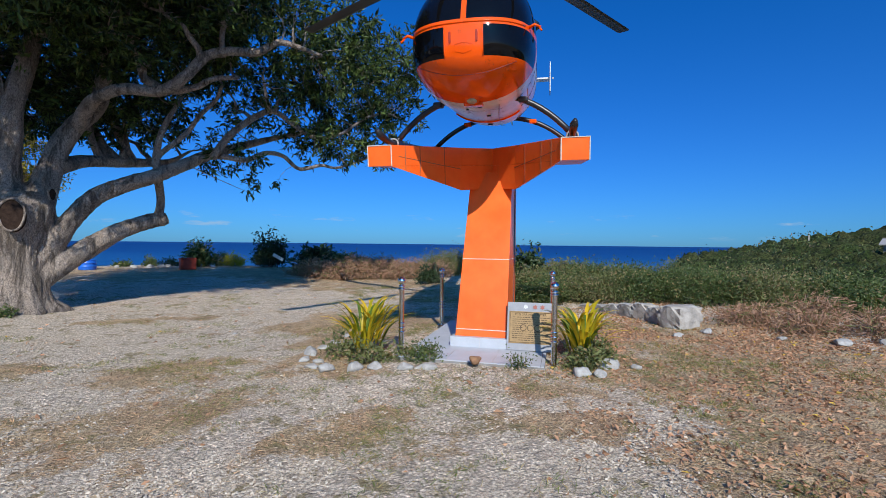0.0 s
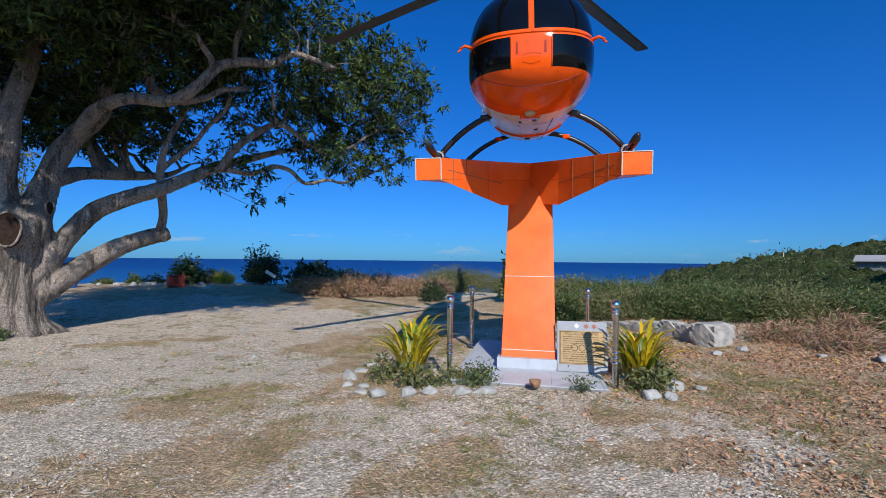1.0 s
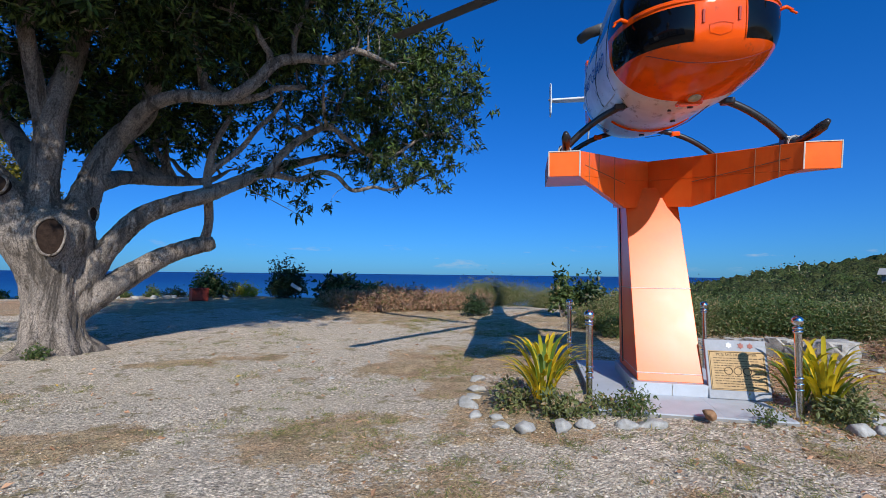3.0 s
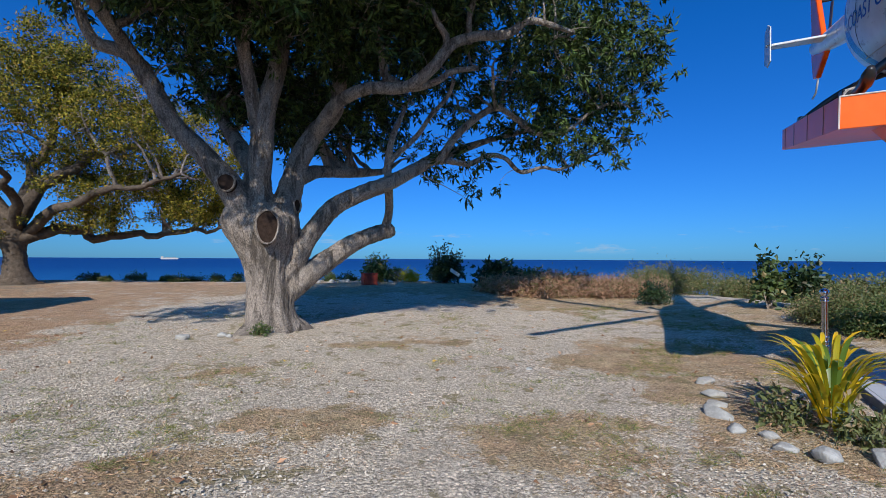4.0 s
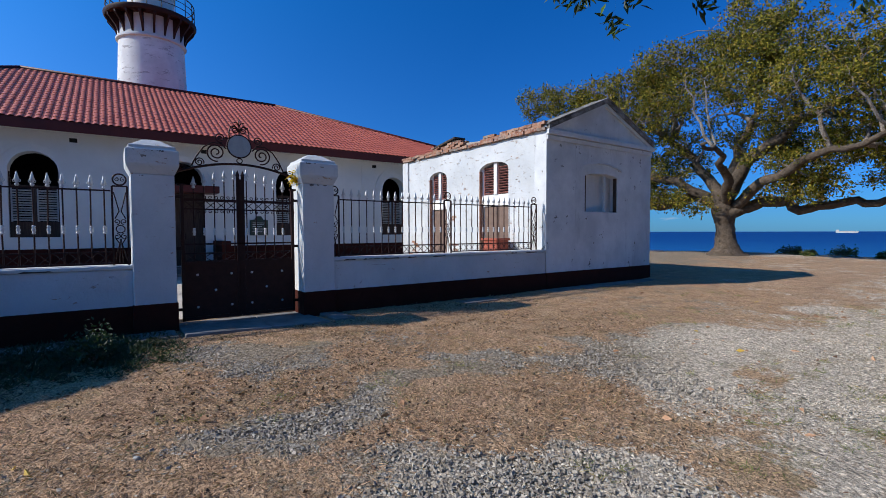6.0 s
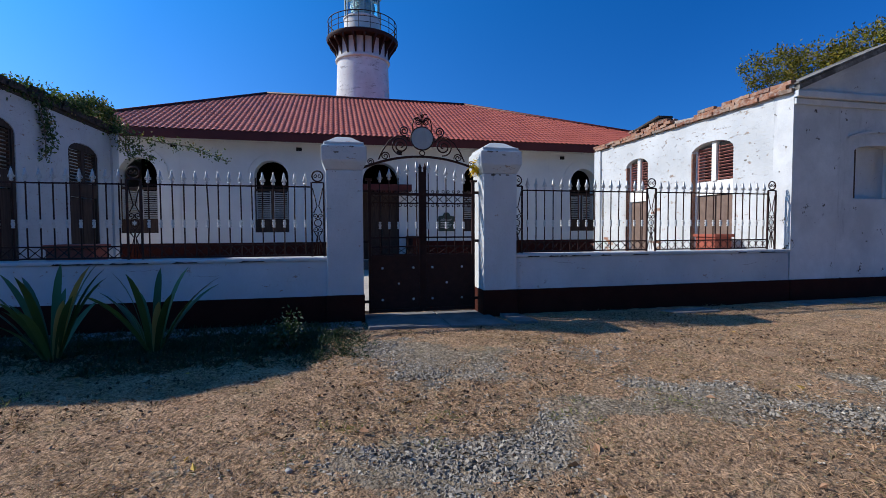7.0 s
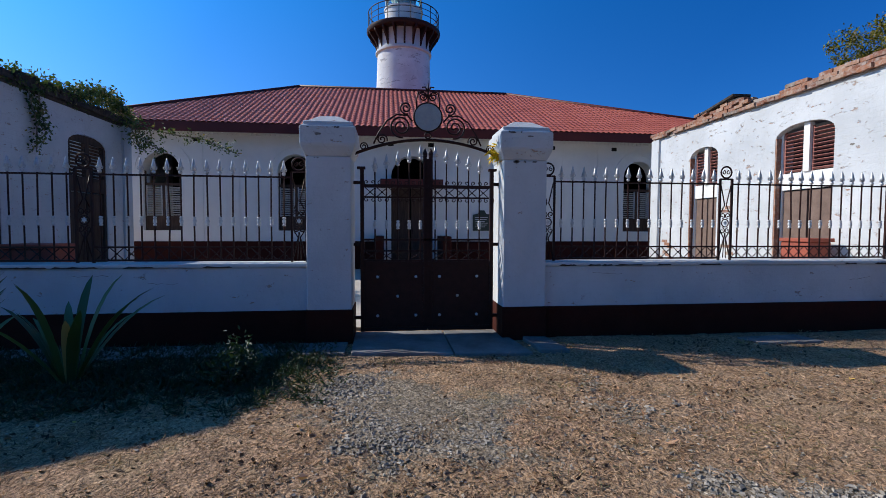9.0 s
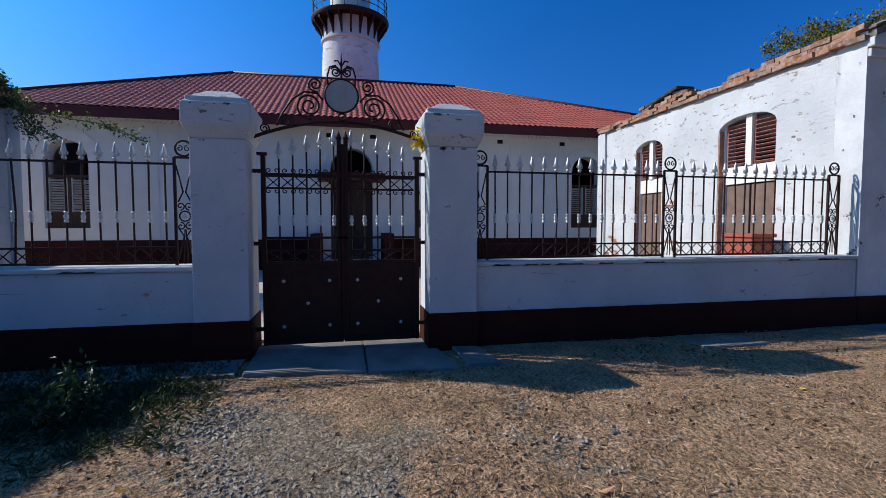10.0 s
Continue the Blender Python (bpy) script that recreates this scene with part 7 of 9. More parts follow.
for x, y, s in ((-3.36, 12.75, 0.24), (-2.75, 13.0, 0.20), (-2.6, 12.9, 0.14), (2.35, 12.6, 0.10), (1.9, 9.3, 0.1), (-6.35, 4.2, 0.06)):
    rock(x, y, s, s * 0.7, s * 0.55, STONE, int(100 + x * 7), label="grey stone lying on the gravel")


# ---- plants ----
def leaf_quads(centre, direction, side, length, width, fold=0.25):
    """One folded diamond a leaf. centre, direction, side: (n, 3); length, width: (n,)."""
    up = np.cross(direction, side)
    L, W = length[:, None], width[:, None]
    a = centre
    b = centre + direction * L * 0.42 + side * W * 0.5 + up * W * fold
    c = centre + direction * L
    d = centre + direction * L * 0.42 - side * W * 0.5 + up * W * fold
    v = np.stack([a, b, c, d], 1).reshape(-1, 3)
    return v, np.arange(len(v)).reshape(-1, 4)


def unit(v):
    return v / np.maximum(1e-9, np.linalg.norm(v, axis=-1, keepdims=True))


def random_units(rng, n):
    return unit(rng.standard_normal((n, 3)))


def leaf_burst(rng, tips, outward, per, spread, length, width, droop=0.4, aim=0.6):
    """Leaves in bursts round the tips; outward: the way each twig points."""
    n = len(tips) * per
    c = np.repeat(tips, per, 0) + rng.standard_normal((n, 3)) * spread
    d = unit(np.repeat(outward, per, 0) * aim + random_units(rng, n) + np.array([0, 0, -droop]))
    s = unit(np.cross(d, random_units(rng, n)))
    k = rng.uniform(0.7, 1.25, n)
    return leaf_quads(c, d, s, length * k, width * k)


def spline(pts, n=6):
    """A smooth line through points (x, y, z, radius)."""
    p = np.array(pts, float)
    p = np.vstack([2 * p[0] - p[1], p, 2 * p[-1] - p[-2]])
    out = []
    for i in range(1, len(p) - 2):
        for k in range(n):
            t = k / n
            a, b, c, d = p[i - 1], p[i], p[i + 1], p[i + 2]
            out.append(0.5 * (2 * b + (c - a) * t + (2 * a - 5 * b + 4 * c - d) * t * t + (3 * b - a - 3 * c + d) * t ** 3))
    out.append(p[-2])
    return np.array(out)


def limb_geo(line, sides, rng, rough=0.06):
    """A knotty tube along a spline."""
    g = Geo()
    g.tube([tuple(q[:3]) for q in line], [max(0.004, float(q[3])) for q in line], sides)
    if rough:
        v = np.array(g.v)
        c = np.repeat(line[:, :3], sides, 0)
        r = np.linalg.norm(v - c, axis=1, keepdims=True)
        ang = np.tile(np.arange(sides), len(line))
        w = 1 + rough * (np.sin(ang * 2.4 + np.repeat(np.arange(len(line)), sides) * 0.35)[:, None] + 0.7 * rng.standard_normal((len(v), 1)) * 0.6)
        g.v = [tuple(q) for q in c + (v - c) * w]
    return g


def grow(rng, limbs, targets_by_level, radii, sag=0.15, wobble=0.12):
    """Joins each level's targets to the nearest wood so far by a bowed branch. Returns lines and, for the last level, tips with their directions."""
    nodes = np.vstack([l[:, :3] for l in limbs])
    rad = np.concatenate([l[:, 3] for l in limbs])
    lines_out, tips, ways = [], None, None
    for lev, (targets, r1) in enumerate(zip(targets_by_level, radii)):
        new_nodes, new_rad, tips, ways = [], [], [], []
        for t in targets:
            d2 = ((nodes - t) ** 2).sum(1) + 6.0 * (nodes[:, 2] > t[2] + 0.6)
            j = int(np.argmin(d2))
            a = nodes[j]
            v = t - a
            L = math.sqrt(float(v @ v))
            if L < 0.05:
                continue
            r0 = min(rad[j] * 0.75, r1 * (0.6 + 0.5 * L))
            ctrl = a + v * 0.45 + np.array([0, 0, sag * L]) + rng.standard_normal(3) * wobble * L
            k = np.linspace(0, 1, 4 if lev else 7)[:, None]
            pts = (1 - k) ** 2 * a + 2 * k * (1 - k) * ctrl + k * k * t
            if not lev:
                pts[1:-1] += rng.standard_normal((5, 3)) * 0.022 * L
            rr = r0 * (1 - k[:, 0] * 0.72)
            lines_out.append((lev, np.hstack([pts, rr[:, None]])))
            new_nodes.append(pts[1:])
            new_rad.append(rr[1:])
            tips.append(t)
            ways.append(unit(pts[-1] - pts[-2]))
        nodes = np.vstack([nodes] + new_nodes)
        rad = np.concatenate([rad] + new_rad)
    return lines_out, np.array(tips), np.array(ways)


def in_lobes(rng, lobes, n, shell=0.5):
    """Points in a union of ellipsoids (centre, radii, weight), most of them in their outer shells."""
    w = np.array([l[2] for l in lobes], float)
    pick = rng.choice(len(lobes), n, p=w / w.sum())
    d = random_units(rng, n)
    r = shell + (1 - shell) * rng.uniform(0, 1, n) ** 0.6
    c = np.array([l[0] for l in lobes])[pick]
    s = np.array([l[1] for l in lobes])[pick]
    return c + d * r[:, None] * s


# the great tree in the middle
rng = np.random.default_rng(21)
TX, TY = -1.90, 13.75
WOOD = {
    "trunk": [(-1.90, 13.75, -0.25, 0.80), (-1.90, 13.75, 0.0, 0.66), (-1.91, 13.75, 0.22, 0.52), (-1.92, 13.76, 0.7, 0.44), (-1.95, 13.78, 1.2, 0.43), (-2.0, 13.78, 1.7, 0.50), (-2.05, 13.76, 2.2, 0.56), (-2.08, 13.78, 2.6, 0.46)],
    "limb_a": [(-2.20, 13.70, 1.9, 0.36), (-2.55, 13.62, 2.7, 0.29), (-3.15, 13.65, 3.5, 0.205), (-3.85, 13.75, 4.25, 0.18), (-4.25, 13.8, 5.0, 0.17), (-4.65, 13.8, 5.55, 0.15), (-5.25, 13.8, 5.75, 0.11), (-5.55, 13.7, 6.5, 0.07)],
    "limb_b": [(-2.05, 13.80, 2.1, 0.40), (-2.20, 13.75, 2.9, 0.29), (-2.14, 13.65, 3.7, 0.245), (-2.05, 13.6, 4.6, 0.21), (-1.85, 13.7, 5.5, 0.19), (-1.70, 13.9, 6.5, 0.15), (-1.6, 14.2, 8.0, 0.10)],
    "limb_c": [(-2.15, 13.7, 3.9, 0.17), (-2.30, 13.5, 4.8, 0.145), (-2.48, 13.3, 5.8, 0.13), (-2.6, 13.2, 6.8, 0.10), (-3.0, 13.2, 8.2, 0.06)],
    "limb_d": [(-1.85, 13.85, 2.0, 0.40), (-1.56, 13.98, 2.9, 0.27), (-1.36, 14.1, 3.7, 0.23), (-1.05, 14.15, 4.3, 0.21), (-0.60, 14.1, 4.9, 0.19), (-0.45, 14.2, 5.8, 0.16), (-0.2, 14.5, 7.2, 0.11), (0.2, 15.0, 8.6, 0.06)],
    "limb_e": [(-1.00, 14.1, 4.3, 0.18), (-0.62, 13.4, 4.8, 0.14), (-0.04, 12.85, 5.02, 0.125), (0.7, 12.45, 5.0, 0.12), (1.2, 12.2, 5.35, 0.115), (1.6, 12.1, 5.85, 0.11), (2.1, 12.0, 6.05, 0.10), (2.7, 11.8, 6.1, 0.09), (3.2, 11.7, 6.4, 0.07), (4.2, 11.7, 6.3, 0.04)],
    "limb_f": [(-1.90, 13.8, 0.8, 0.30), (-1.42, 13.84, 1.5, 0.25), (-1.05, 13.84, 2.1, 0.205), (-0.60, 13.80, 2.62, 0.195), (0.02, 13.75, 2.97, 0.18), (0.62, 13.75, 3.22, 0.17), (1.28, 14.1, 3.62, 0.155), (1.95, 14.6, 4.05, 0.14), (2.9, 15.2, 4.5, 0.11), (3.9, 15.4, 4.9, 0.075), (5.0, 15.2, 5.2, 0.045)],
    "limb_g": [(-1.85, 13.82, 0.55, 0.30), (-1.25, 13.92, 1.02, 0.25), (-0.75, 14.05, 1.42, 0.235), (-0.15, 14.22, 1.82, 0.205), (0.42, 14.36, 2.08, 0.19), (0.74, 14.44, 2.16, 0.185), (0.86, 14.46, 2.2, 0.14)],
    "limb_h": [(0.66, 14.42, 2.2, 0.11), (0.72, 14.25, 2.65, 0.095), (0.66, 14.0, 3.2, 0.10), (0.62, 13.9, 3.7, 0.085), (0.75, 13.9, 4.4, 0.07), (1.1, 14.1, 5.2, 0.05)],
    "limb_i": [(-1.35, 14.0, 3.3, 0.2), (-0.9, 14.9, 3.6, 0.15), (0.0, 15.6, 3.75, 0.13), (0.9, 16.2, 3.95, 0.08), (1.5, 16.6, 4.4, 0.03)],
    "limb_j": [(-2.3, 13.8, 3.4, 0.2), (-2.9, 14.8, 4.4, 0.16), (-3.6, 15.8, 5.6, 0.12), (-4.2, 16.6, 7.0, 0.07)],
    "limb_k": [(-4.4, 13.8, 5.3, 0.12), (-5.2, 12.6, 6.4, 0.10), (-6.0, 11.2, 6.6, 0.08), (-6.6, 10.1, 6.1, 0.05)],
    "limb_m": [(1.5, 14.2, 3.79, 0.085), (2.15, 14.26, 3.94, 0.079), (2.8, 14.32, 3.92, 0.072), (3.37, 14.38, 4.19, 0.066), (3.86, 14.44, 4.15, 0.059), (4.35, 14.5, 3.83, 0.053), (5.04, 14.56, 4.01, 0.046), (5.55, 14.62, 3.99, 0.04), (6.34, 14.68, 4.29, 0.033), (7.05, 14.74, 4.66, 0.027), (8.06, 14.8, 5.16, 0.02)],
    "limb_n": [(1.91, 14.1, 3.86, 0.1), (2.34, 14.08, 4.51, 0.092), (2.95, 14.06, 5.08, 0.084), (3.47, 14.04, 5.34, 0.076), (3.99, 14.02, 5.08, 0.068), (4.51, 14.0, 4.78, 0.06), (5.03, 13.98, 4.78, 0.052), (5.55, 13.96, 4.99, 0.044), (6.24, 13.94, 5.52, 0.036), (6.94, 13.92, 5.78, 0.028), (7.72, 13.9, 5.61, 0.02)],
    "limb_o": [(0.53, 14.0, 3.48, 0.07), (0.72, 13.88, 3.8, 0.064), (1.28, 13.76, 4.37, 0.058), (1.58, 13.64, 4.84, 0.052), (1.96, 13.52, 5.3, 0.046), (2.08, 13.4, 5.66, 0.04)],
    "limb_p": [(0.35, 13.0, 5.39, 0.1), (0.87, 12.9, 5.17, 0.088), (1.46, 12.8, 5.33, 0.075), (1.81, 12.7, 5.56, 0.062), (2.38, 12.6, 5.67, 0.05)],
    "limb_q": [(-2.6, 13.2, 6.8, 0.10), (-2.9, 12.0, 7.5, 0.095), (-3.2, 10.4, 7.8, 0.08), (-3.5, 9.0, 7.9, 0.06), (-4.4, 7.8, 7.9, 0.03)],
    "limb_r": [(-2.48, 13.3, 5.8, 0.10), (-1.9, 12.0, 7.2, 0.09), (-1.5, 10.2, 7.9, 0.07), (-1.0, 8.4, 8.1, 0.04)],
    "limb_l": [(1.95, 12.05, 5.9, 0.07), (1.95, 12.0, 6.5, 0.06), (2.15, 11.9, 7.2, 0.05), (2.25, 11.9, 8.0, 0.03)],
}
great = thing("great_tree", "old spreading tree with grey furrowed bark and dense dark crown", "tree")
splines = {}
for nm, pts in WOOD.items():
    splines[nm] = spline(pts, 9)
    line = splines[nm]
    g = limb_geo(line, 18, rng, 0.06)
    if nm == "trunk":
        continue
    part("limb", g, BARK, great, smooth=True)
# the trunk: bole, swollen fork and the roots of the limbs, fused into one skin
bole = limb_geo(splines["trunk"], 40, rng, 0.02)
v = []
for x, y, z in bole.v:
    a = math.atan2(y - TY, x - TX)
    flare = max(0.0, 1 - (z + 0.1) / 0.75) ** 2
    k = 1 + flare * (0.24 * math.sin(5 * a + 0.6) + 0.18 * math.sin(3 * a + 2.0)) + 0.08 * math.sin(4 * a + 1.2) * max(0.0, 1 - abs(z - 1.2) / 1.6)
    wide = 1 + 0.42 * float(smooth01((z - 1.2) / 1.2))
    v.append((TX + (x - TX) * k * wide, TY + (y - TY) * k, z))
bole.v = v
for nm, n, swell in (("limb_a", 20, 1.12), ("limb_b", 15, 1.12), ("limb_d", 16, 1.12), ("limb_f", 18, 1.06), ("limb_g", 18, 1.06)):
    q = splines[nm][:n].copy()
    q[:, 3] *= 1 + (swell - 1) * np.linspace(1, -0.3, n)
    bole.tube([tuple(p[:3]) for p in q], [float(r) for r in q[:, 3]], 18)
tmp = bpy.data.objects.new("fused", bole.mesh("fused"))
scene.collection.objects.link(tmp)
fuse = tmp.modifiers.new("fuse", "REMESH")
fuse.mode, fuse.voxel_size = "VOXEL", 0.032
melt = tmp.modifiers.new("melt", "SMOOTH")
melt.factor, melt.iterations = 0.5, 9
trunk_mesh = bpy.data.meshes.new_from_object(tmp.evaluated_get(bpy.context.evaluated_depsgraph_get()))
bpy.data.objects.remove(tmp)
co = np.zeros(3 * len(trunk_mesh.vertices), np.float32)
trunk_mesh.vertices.foreach_get("co", co)
co = co.reshape(-1, 3)
no = np.zeros(3 * len(trunk_mesh.vertices), np.float32)
trunk_mesh.vertices.foreach_get("normal", no)
turn = np.arctan2(co[:, 1] - TY, co[:, 0] - TX)
push = 0.035 * vnoise(turn * 2.6, co[:, 2] * 0.9, 3) + 0.014 * vnoise(turn * 9.0, co[:, 2] * 4.0 + 7, 3)
co = co + no.reshape(-1, 3) * push[:, None]
trunk_mesh.vertices.foreach_set("co", co.astype(np.float32).ravel())
trunk_mesh.polygons.foreach_set("use_smooth", [True] * len(trunk_mesh.polygons))
trunk_mesh.update()
part("trunk", trunk_mesh, BARK, great, "grey furrowed trunk that forks low")
LOBES = [((-1.0, 14.6, 8.3), (5.2, 5.0, 3.0), 4.5), ((3.8, 14.4, 7.4), (3.3, 2.9, 1.7), 2.1), ((6.0, 14.0, 6.7), (2.1, 2.0, 1.4), 2.0), ((-4.9, 14.0, 7.8), (2.4, 2.6, 1.8), 1.1), ((-2.8, 12.9, 7.0), (2.2, 1.5, 1.2), 1.2), ((1.2, 12.9, 7.4), (3.2, 2.0, 1.5), 1.3),
         ((0.9, 16.3, 5.5), (3.4, 2.0, 1.1), 0.3), ((0.6, 13.2, 6.4), (2.0, 1.2, 0.7), 0.5), ((-1.5, 12.6, 6.5), (2.6, 1.5, 0.9), 1.0), ((3.6, 14.4, 5.3), (2.4, 1.2, 0.7), 0.2), ((5.8, 14.5, 4.9), (1.7, 1.1, 0.6), 0.5), ((-0.6, 15.0, 5.9), (2.2, 2.0, 0.8), 0.5),
         ((-6.8, 9.8, 5.6), (1.0, 1.0, 0.9), 0.55), ((2.2, 14.5, 3.9), (0.7, 0.5, 0.35), 0.16), ((-3.3, 14.6, 5.6), (1.5, 1.4, 0.8), 0.5), ((-1.6, 11.0, 8.2), (5.2, 1.8, 1.2), 1.8), ((-2.2, 10.2, 7.8), (4.0, 1.5, 0.9), 1.7),
         ((-1.6, 10.6, 9.5), (4.6, 2.2, 1.5), 2.6), ((-2.0, 13.4, 7.4), (3.4, 2.0, 0.9), 1.8), ((-0.6, 14.5, 9.8), (5.0, 4.0, 1.4), 2.2), ((-1.6, 15.6, 5.3), (1.7, 1.5, 0.9), 0.9), ((-0.4, 15.9, 5.1), (1.8, 1.4, 0.8), 0.7),
         ((-4.2, 8.4, 7.8), (2.8, 1.7, 0.9), 2.2), ((-1.0, 8.6, 8.0), (2.6, 1.7, 0.9), 2.0), ((-5.6, 9.9, 7.6), (1.9, 1.6, 0.9), 1.0)]
l1 = in_lobes(rng, LOBES, 150, 0.35)
l2 = in_lobes(rng, LOBES, 1450, 0.45)
l3 = np.vstack([in_lobes(rng, LOBES, 1800, 0.5), np.repeat(l2, 4, 0) + rng.standard_normal((5800, 3)) * np.array([0.42, 0.42, 0.26])])
wood, tips, ways = grow(rng, list(splines.values()), (l1, l2, l3), (0.08, 0.028, 0.010), 0.06, 0.22)
for lev, nm in ((0, "branch"), (1, "branch"), (2, "twig")):
    g = Geo()
    for a, line in wood:
        if a == lev:
            g.tube([tuple(q[:3]) for q in line], [float(q[3]) for q in line], (9, 5, 3)[lev], cap=False)
    part(nm, g, BARK, great, kind="stuff", smooth=lev < 2)
v, f = leaf_burst(rng, tips, ways, 24, 0.075, 0.19, 0.056, 0.35, 0.55)
part("crown", fast_mesh("crown", v, f, LEAF_MANGO), LEAF_MANGO, great, "dark green narrow hanging leaves", kind="stuff")


def wound(parent, at, facing, rw, rh, label):
    """A sawn-off limb: a thick rim of callus round a dark cut face."""
    z = Vector(facing).normalized()
    y = Vector((0, 0, 1)) - z * z.z
    y.normalize()
    x = y.cross(z)
    m = Matrix((x, y, z)).transposed().to_4x4()
    m.translation = at
    a = np.linspace(0, 2 * math.pi, 28, endpoint=False)
    part("callus_rim", Geo().tube([m @ Vector((rw * math.cos(t) * (1 + 0.06 * math.sin(3 * t)), rh * math.sin(t), 0.02)) for t in a], 0.022, 8, closed=True), BARK, parent, "grey callus rim", smooth=True)
    g = Geo()
    g.prism([(rw * math.cos(t), rh * math.sin(t)) for t in a], m @ Matrix.Translation((0, 0, -0.25)), 0.26)
    part("cut_face", g, CUTWOOD, parent, label)


wound(great, (-1.95, 13.02, 2.10), (0.05, -1, 0.10), 0.21, 0.34, "dark sawn face of a removed limb")
wound(great, (-2.74, 13.20, 2.98), (-0.1, -1, 0.05), 0.17, 0.18, "dark sawn face of a removed limb")
wound(great, (-1.40, 13.70, 2.62), (0.6, -0.75, 0.05), 0.09, 0.15, "dark sawn face of a removed limb")

# the lighter tree at the cliff edge
rng = np.random.default_rng(5)
FTX, FTY = -13.2, 28.0
far_tree = thing("spreading_tree", "wide spreading tree with yellowing olive leaves at the cliff edge", "tree")
FL = {"trunk": [(0, 0, -0.25, 1.3), (0, 0, 0.05, 0.86), (0, 0, 0.4, 0.55), (-0.05, 0, 0.9, 0.43), (-0.1, 0, 1.5, 0.40), (-0.15, 0, 2.1, 0.50), (-0.2, 0, 2.6, 0.46)],
      "a": [(0, 0, 2.1, 0.34), (1.4, 0.2, 2.6, 0.26), (3.2, 0.2, 2.3, 0.2), (5.4, 0.0, 2.5, 0.15), (7.6, -0.4, 2.7, 0.09), (9.4, -0.6, 3.2, 0.05)],
      "b": [(0, 0, 2.4, 0.36), (-1.2, -0.3, 3.0, 0.27), (-3.0, -0.6, 2.6, 0.2), (-5.4, -0.6, 2.3, 0.13), (-7.4, -0.8, 2.4, 0.06)],
      "c": [(-0.2, 0, 2.8, 0.36), (-1.2, 0.4, 4.2, 0.28), (-2.4, 0.6, 5.8, 0.2), (-4.2, 0.6, 7.2, 0.14), (-6.6, 0.3, 8.2, 0.10), (-9.0, 0.0, 8.6, 0.06), (-10.8, -0.4, 9.2, 0.03)],
      "d": [(-0.1, 0, 2.8, 0.38), (0.9, -0.4, 4.4, 0.28), (2.6, -0.6, 5.8, 0.2), (4.6, -0.6, 6.8, 0.13), (6.4, -0.4, 7.4, 0.07)],
      "e": [(0, 0, 3.0, 0.32), (0.1, 0.6, 5.0, 0.26), (0.7, 1.0, 7.2, 0.18), (1.0, 1.0, 9.6, 0.1), (1.0, 0.8, 11.0, 0.05)],
      "f": [(0, 0, 2.6, 0.3), (0.6, -1.6, 3.8, 0.22), (1.0, -3.2, 4.6, 0.14), (1.2, -5.0, 5.0, 0.07)], "g": [(0, 0, 2.6, 0.3), (-0.8, 2.0, 4.2, 0.22), (-1.2, 4.0, 5.2, 0.12), (-1.4, 5.6, 6.0, 0.06)],
      "h": [(0.4, 0, 2.5, 0.25), (2.2, -1.4, 3.6, 0.2), (4.6, -2.4, 4.4, 0.13), (7.0, -2.8, 5.0, 0.07)], "i": [(-0.3, 0, 2.7, 0.25), (-2.4, -1.2, 4.0, 0.2), (-4.6, -2.0, 4.8, 0.13), (-6.8, -2.2, 5.6, 0.06)]}
fs = {}
for nm, pts in FL.items():
    fs[nm] = spline([(FTX + x, FTY + y, at_ground(FTX, FTY) + z * 0.93, r) for x, y, z, r in pts], 6)
    if nm != "trunk":
        k = np.arange(len(fs[nm]))[:, None]
        fs[nm][:, :3] += 0.10 * np.minimum(1, k / 8) * (np.sin(k * 0.9 + rng.uniform(0, 6, 3)) + 0.7 * np.sin(k * 1.9 + rng.uniform(0, 6, 3)))
        fs[nm][:, 3] *= 0.95 if nm in "abdhi" else 0.8
    part("trunk" if nm == "trunk" else "limb", limb_geo(fs[nm], 14, rng, 0.07), BARK_FAR, far_tree, smooth=True)
z0 = at_ground(FTX, FTY)
